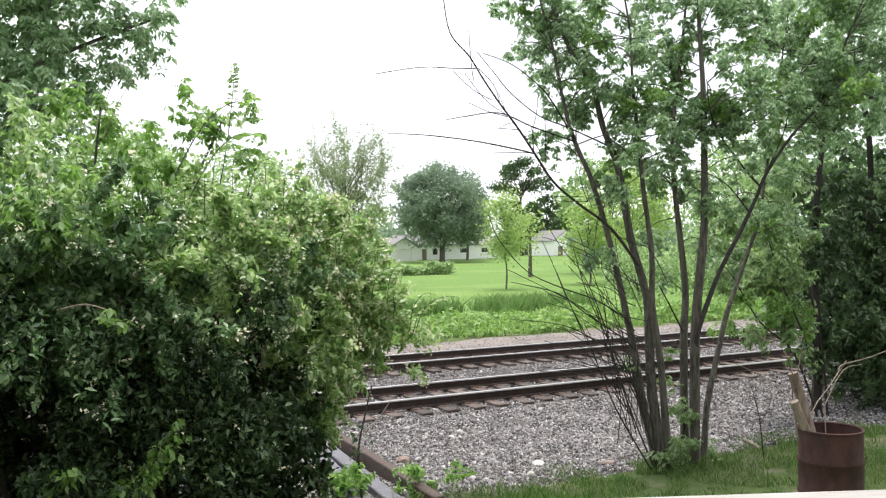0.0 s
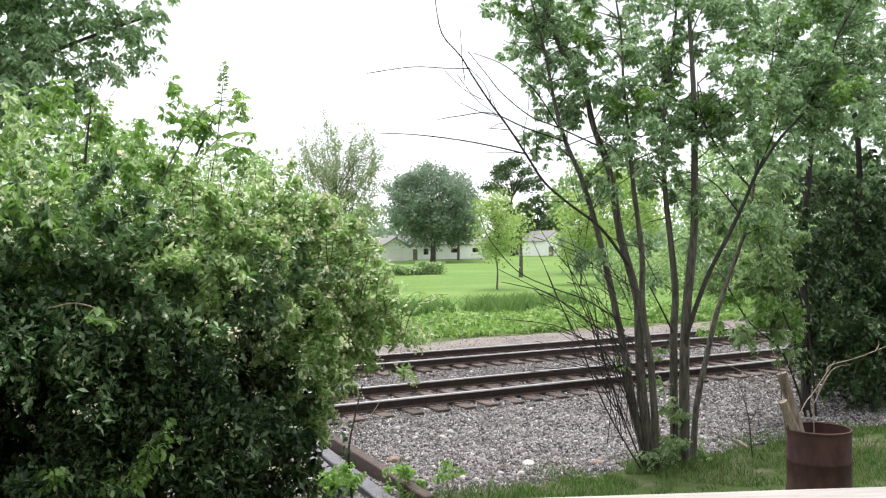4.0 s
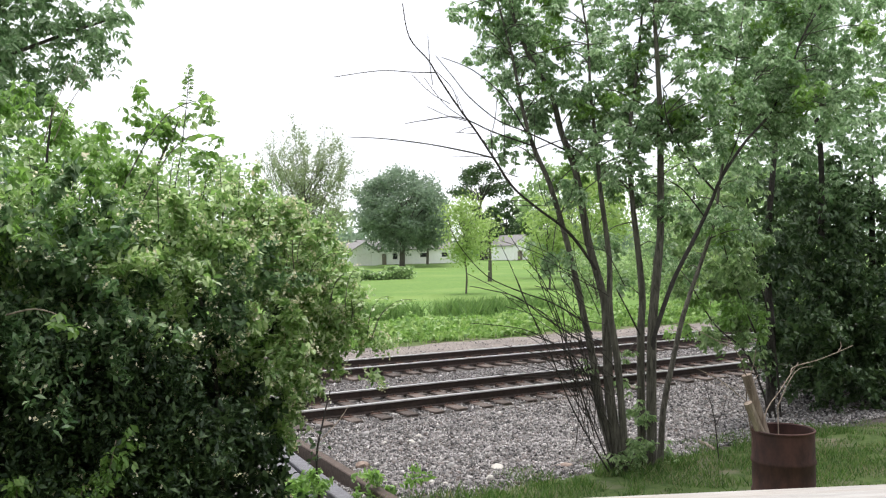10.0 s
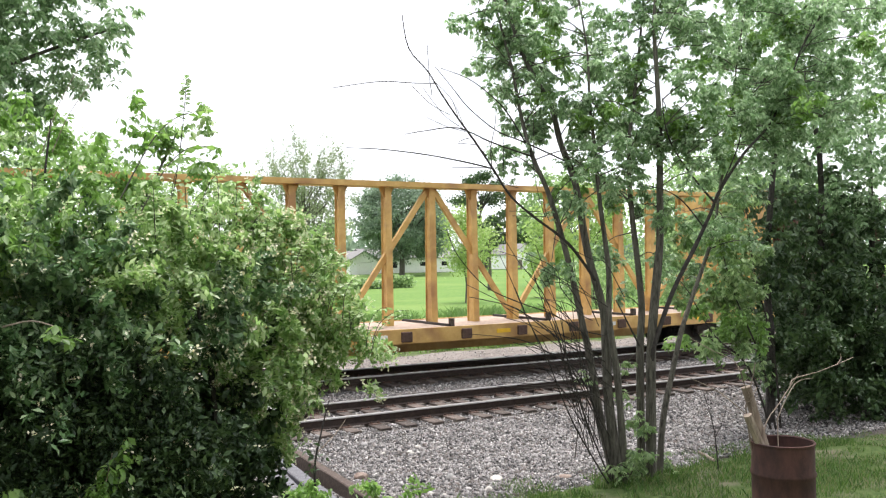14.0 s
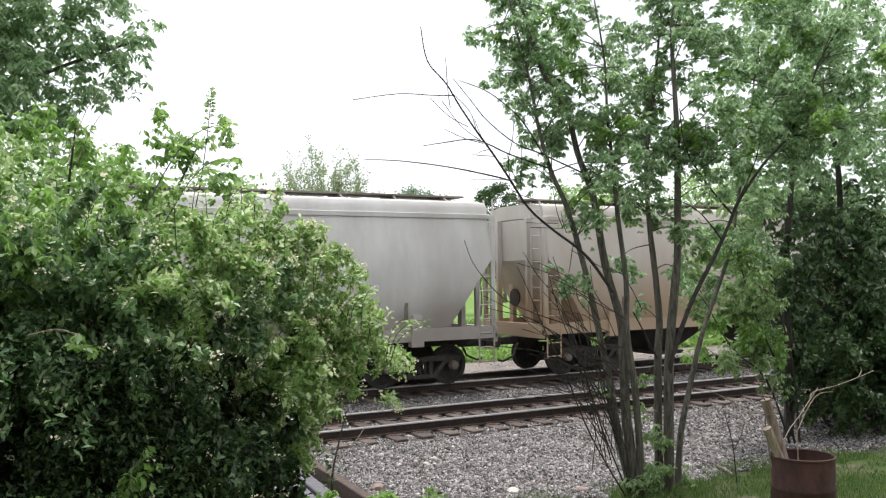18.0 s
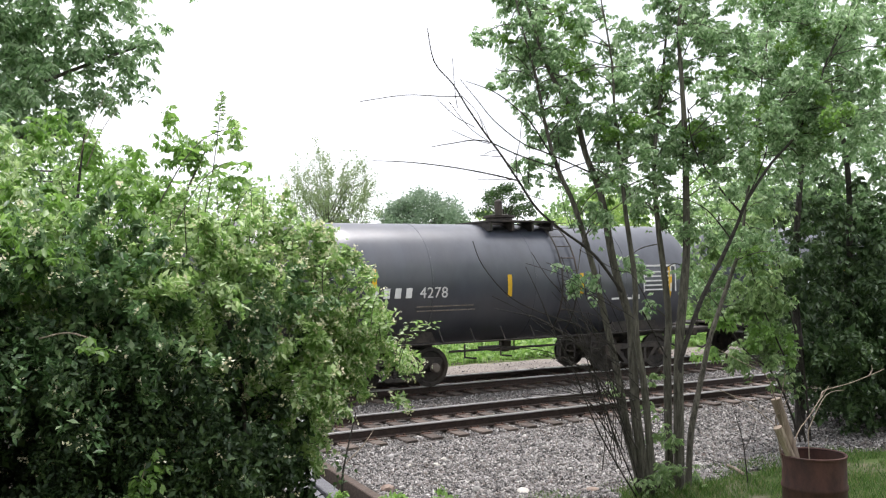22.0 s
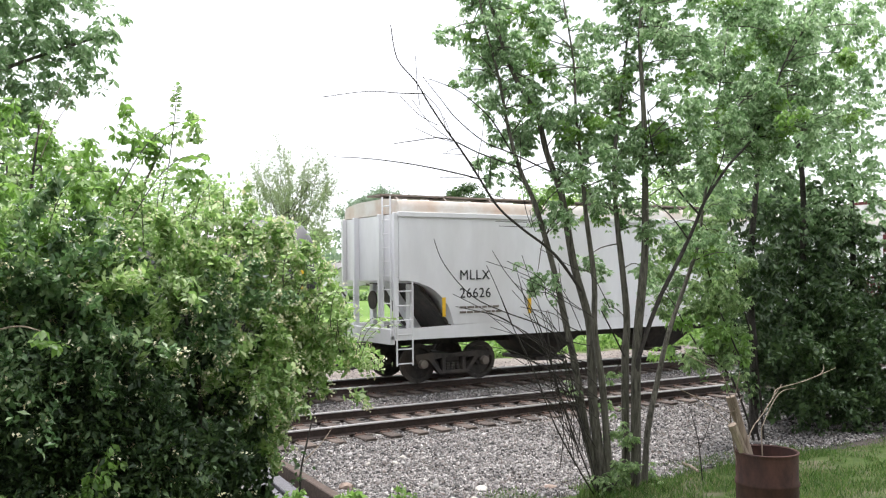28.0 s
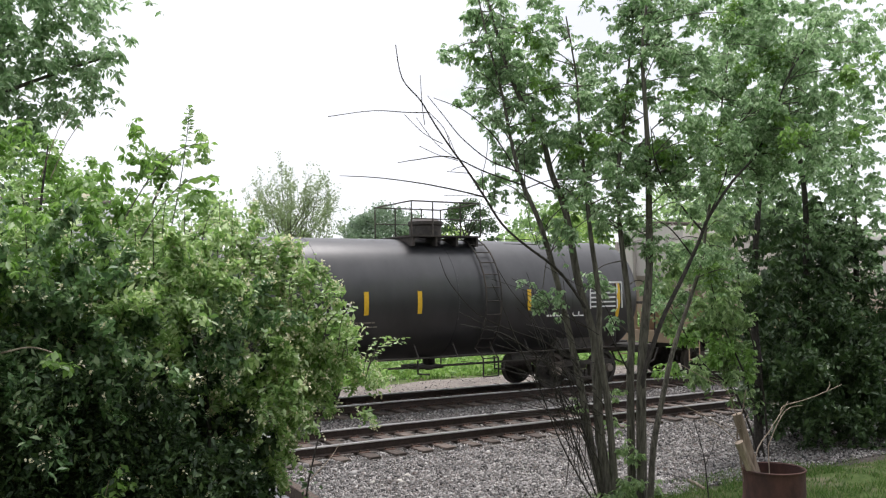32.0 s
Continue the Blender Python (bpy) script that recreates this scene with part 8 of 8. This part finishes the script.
far_tree("elm_tree", 150, 190, 17, 9, LEAF_DARK, "dark far elm behind a white house", 68, 1.1, 2600, 0.5, low=0.2)
far_tree("elm_tree", 128, 186, 14, 7, LEAF_DARK, "dark far elm behind a white house", 69, 1.1, 2000, 0.5, low=0.2)
far_tree("maple_tree", 78, 128, 12.5, 5.5, LEAF_PALE, "pale green far tree behind the round maple", 70, 0.7, 2600, 0.3, low=0.25)
far_tree("maple_tree", 60, 62, 13, 5.5, LEAF_TREE, "green tree across the railway", 71, 0.45, 5200, 0.3, low=0.15)
far_tree("maple_tree", 78, 60, 14, 6.5, LEAF_TREE, "green tree across the railway", 72, 0.5, 5200, 0.3, low=0.15)
far_tree("maple_tree", 100, 70, 15, 7.5, LEAF_TREE, "green tree across the railway", 73, 0.6, 5200, 0.3, low=0.15)
far_tree("elm_tree", 40, 24, 9.0, 3.2, LEAF_TREE, "green young elm just beyond the far track", 74, 0.22, 6500, 0.14, low=0.12)
far_tree("maple_tree", 14, 40, 9.5, 4.5, LEAF_TREE, "green tree behind the bush", 75, 0.3, 5200, 0.2, low=0.08)
far_tree("maple_tree", 6, 36, 10, 4.5, LEAF_TREE, "green tree behind the bush", 76, 0.3, 5200, 0.2, low=0.08)
far_tree("maple_tree", 36, 78, 9.5, 4.2, LEAF_PALE, "pale green tree beyond the lawn", 77, 0.4, 3600, 0.2, low=0.1)
far_tree("maple_tree", 58, 30, 9, 3.6, LEAF_TREE, "green young maple beyond the far track", 78, 0.26, 5200, 0.16, low=0.12)

far_tree("elder_shrub", 30.5, 17.5, 3.6, 1.7, LEAF_TREE, "dark green shrub on the bank beyond the far track", 79, 0.14, 4200, 0.05, low=0.1, spread=0.35)
far_tree("elder_shrub", 27.2, 18, 3.0, 1.4, LEAF_TREE, "dark green shrub on the bank beyond the far track", 80, 0.14, 3000, 0.05, low=0.1, spread=0.35)

hedge = thing("hedge", "low uneven green hedge across the lawn", "hedge")
rng = np.random.default_rng(8)
px = rng.uniform(34, 46.8, 7000)
top = np.array([1.0 + 0.5 * noise.noise((a * 0.6, 0, 0)) + (0.5 if a > 44 else 0) for a in px])
pz = rng.uniform(0, 1, 7000) ** 0.7 * top - 0.45
v, f = leaf_arrays(rng, np.stack([px, 75 + rng.normal(0, 0.7, 7000), pz], 1), 0.28, narrow=0.4)
put("hedge_leaves", tri_mesh("hedge_leaves", v, f, LEAF_TREE), hedge)
stump = Shape()
tube(stump, [(48.1, 60, -0.6), (48.1, 60, 0.3), (48.15, 60, 1.6), (48.1, 60, 5)], [0.26, 0.2, 0.17, 0.08], 10)
pt = thing("pear_tree", "small leafy tree with a short thick trunk on the lawn", "tree", "trees on the far side of the railway")
part("trunk", stump, BARK, pt)
rng = np.random.default_rng(9)
v, f = leaf_arrays(rng, np.array([47.6, 60, 4.3]) + rng.normal(size=(700, 3)) * np.array([0.75, 0.9, 1.2]), 0.3, narrow=0.4)
put("crown", tri_mesh("crown", v, f, LEAF_LIME), pt)


def house(name, x0, x1, y0, y1, eave, ridge, label, windows=(), doors=(), gable_x=False, wall=SIDING, roof=ROOF_GREY):
    """A gabled house; windows and doors (from, to, sill, head) on the side that faces the railway."""
    z0 = ground_z((x0 + x1) / 2, y0) - 0.1
    h = thing(name, label, "house", "houses beyond the lawn", at=pose(0, 0, z0))
    m = Shape()
    cuts = sorted(list(windows) + list(doors))
    # the facing wall in strips round its openings
    x = x0
    for a, b, s, t in cuts:
        box(m, x, a, y0, y0 + 0.2, 0, eave)
        if s > 0:
            box(m, a, b, y0, y0 + 0.2, 0, s)
        box(m, a, b, y0, y0 + 0.2, t, eave)
        x = b
    box(m, x, x1, y0, y0 + 0.2, 0, eave)
    box(m, x0, x0 + 0.2, y0 + 0.2, y1, 0, eave)
    box(m, x1 - 0.2, x1, y0 + 0.2, y1, 0, eave)
    box(m, x0 + 0.2, x1 - 0.2, y1 - 0.2, y1, 0, eave)
    if gable_x:
        for yy in (y0, y1 - 0.2):
            prism(m, [(x0, eave), (x1, eave), ((x0 + x1) / 2, ridge)], "y", yy, yy + 0.2)
    else:
        for xx in (x0, x1 - 0.2):
            prism(m, [(y0, eave), (y1, eave), ((y0 + y1) / 2, ridge)], "x", xx, xx + 0.2)
    part("wall", m, wall, h, smooth=False)
    m = Shape()
    if gable_x:
        c = (x0 + x1) / 2
        for s in (-1, 1):
            e = c + s * ((x1 - x0) / 2 + 0.4)
            prism(m, [(c, ridge + 0.02), (e, eave - 0.15), (e, eave + 0.03), (c, ridge + 0.2)], "y", y0 - 0.4, y1 + 0.4)
    else:
        c = (y0 + y1) / 2
        for s in (-1, 1):
            e = c + s * ((y1 - y0) / 2 + 0.4)
            prism(m, [(c, ridge + 0.02), (e, eave - 0.15), (e, eave + 0.03), (c, ridge + 0.2)], "x", x0 - 0.4, x1 + 0.4)
    part("roof", m, roof, h, smooth=False)
    for a, b, s, t in windows:
        m = Shape()
        for q in ((a, a + 0.09, s, t), (b - 0.09, b, s, t), (a + 0.09, b - 0.09, s, s + 0.09), (a + 0.09, b - 0.09, t - 0.09, t)):
            box(m, q[0], q[1], y0 + 0.02, y0 + 0.12, q[2], q[3])
        w = part("window", m, WHITE, h, smooth=False)
        g = Shape()
        box(g, a + 0.09, b - 0.09, y0 + 0.08, y0 + 0.1, s + 0.09, t - 0.09)
        part("pane", g, GLASS, w, smooth=False)
    for a, b, s, t in doors:
        m = Shape()
        box(m, a + 0.04, b - 0.04, y0 + 0.08, y0 + 0.14, s, t - 0.04)
        part("door", m, WHITE if b - a > 1.5 else GREY_STEEL, h, smooth=False)
    return h


house("ranch_house", 69, 89, 135, 144, 2.9, 4.6, "long low white ranch house with a grey roof", [(74.2, 75.4, 0.9, 2.2), (80.2, 82.0, 1.2, 2.2), (85, 86.6, 1.2, 2.2)], [(72, 73, 0, 2.1)])
house("garage", 63.7, 69.2, 131, 138, 2.6, 4.2, "small white gabled garage beside a ranch house", [], [(65.0, 68.0, 0, 2.2)], True)
house("farmhouse", 135.5, 140.8, 190, 198, 6.6, 9.3, "narrow white two-storey farmhouse with tall windows", [(137.0, 138.0, 0.9, 2.6), (137.0, 138.0, 4.0, 5.6), (139.0, 139.9, 4.0, 5.6), (139.0, 139.9, 0.9, 2.6)], [], True)
house("barn", 112.5, 119, 150, 160, 3.4, 5.7, "white gabled outbuilding with a grey roof", [], [(113.6, 115.0, 0, 2.2)], True)
house("shed", 120, 128, 146, 152, 2.6, 3.8, "low white shed by the lawn", [], [(122, 124.5, 0, 2.1)])
house("brick_house", 126, 136, 110, 120, 3.6, 5.6, "red brick house half hidden by trees", [(128, 129.4, 1.0, 2.3), (132, 133.4, 1.0, 2.3)], [], wall=BRICK_RED)
house("bungalow", 148, 162, 108, 116, 4.4, 6.4, "white bungalow half hidden by trees", [(150, 151.5, 1.2, 2.6), (156, 158, 1.2, 2.6)], [])

# distant woods that close the view
rng = np.random.default_rng(12)
wv, wt, k = [], [], 0
for i in range(150):
    a = rng.uniform(-0.5, 1.9)
    d = rng.uniform(260, 420)
    c = np.array([math.sin(a) * d, -15 + math.cos(a) * d, 0])
    if c[1] < 40:
        continue
    h, w = rng.uniform(7, 12), rng.uniform(6, 12)
    p = c + rng.normal(size=(240, 3)) * np.array([w * 0.6, w * 0.6, h * 0.28]) + np.array([0, 0, h * 0.5])
    v, f = leaf_arrays(rng, p, 2.2, narrow=0.42)
    wv.append(v)
    wt.append(f + k)
    k += len(v)
tagged(put("distant_woods", tri_mesh("distant_woods", np.concatenate(wv), np.concatenate(wt), LEAF_FAR)), "green line of distant woods, haze put into its leaf colour", "woods", kind="stuff")

# ---- wooden ties, each a piece of its track ----
TIE_SHAPE = Shape()
box(TIE_SHAPE, -0.115, 0.115, -1.3, 1.3, -0.36, -0.178, 0.012)
TIE_MESH = mesh_of("tie", TIE_SHAPE, TIE)
PLATE_SHAPE = Shape()
for y in (-0.753, 0.753):
    box(PLATE_SHAPE, -0.1, 0.1, y - 0.17, y + 0.17, -0.178, -0.168)
    for sx in (-0.07, 0.07):
        for sy in (-0.09, 0.09):
            box(PLATE_SHAPE, sx - 0.012, sx + 0.012, y + sy - 0.02, y + sy + 0.02, -0.168, -0.14)
PLATE_MESH = mesh_of("tie_plate", PLATE_SHAPE, PLATE, False)
rng = random.Random(3)
for y, a, b, nm in ((0.0, -6, 34, "near_track"), (TRACK_Y, -4, 40, "far_track")):
    bed = thing(nm, "row of weathered wooden ties under the rails", "track")
    bed["kind"] = "structure"
    k = int((b - a) / 0.52)
    for i in range(k):
        x = a + i * 0.52 + rng.uniform(-0.03, 0.03)
        t = put("tie", TIE_MESH, bed, pose(x, y + rng.uniform(-0.05, 0.05), rng.uniform(-0.008, 0.006), 0, 0, rng.uniform(-1.2, 1.2)))
        put("tie_plate", PLATE_MESH, bed, pose(x, y, 0))


def motions():
    """The train runs by on the far track; the leafy masses stir in the wind."""
    for car, lead, turn_deg in TRAIN:
        walk(car, [(t, pose(lead - SPEED * t, TRACK_Y, 0, 0, 0, turn_deg)) for t in (0, 8, 16, 24, 32)])
    place = {car: (lead, turn_deg) for car, lead, turn_deg in TRAIN}
    for ob, (x, y, z), half, car, along in WHEELS:
        lead, turn_deg = place[car]
        back = -1 if turn_deg else 1
        start = max(0.0, (lead + back * along - 24.0) / SPEED)
        still = pose(x, y, z, 0, 0, half)
        rows = [(0, still)] if start > 0.05 else []
        a, t = 0.0, start
        while t < min(32.0, start + 1.25):
            rows.append((t, pose(x, y, z) @ pose(0, 0, 0, 0, -back * a, 0) @ pose(0, 0, 0, 0, 0, half)))
            a, t = a + math.degrees(SPEED / z / FPS), t + 1 / FPS
        if rows[-1][0] < 31.9:
            rows.append((32, rows[-1][1]))
        walk(ob, rows)
    for ob, (x, y, z), amount, phase in SWAYING:
        rows = []
        for i in range(41):
            t = i * 0.8
            a = amount * (math.sin(1.9 * t + phase) * 0.6 + math.sin(3.3 * t + 2 * phase) * 0.4)
            b = amount * math.sin(2.5 * t + 1.7 * phase) * 0.6
            rows.append((t, pose(x + 0.006 * a, y, z, b, a, 0.5 * b)))
        walk(ob, rows)


motions()
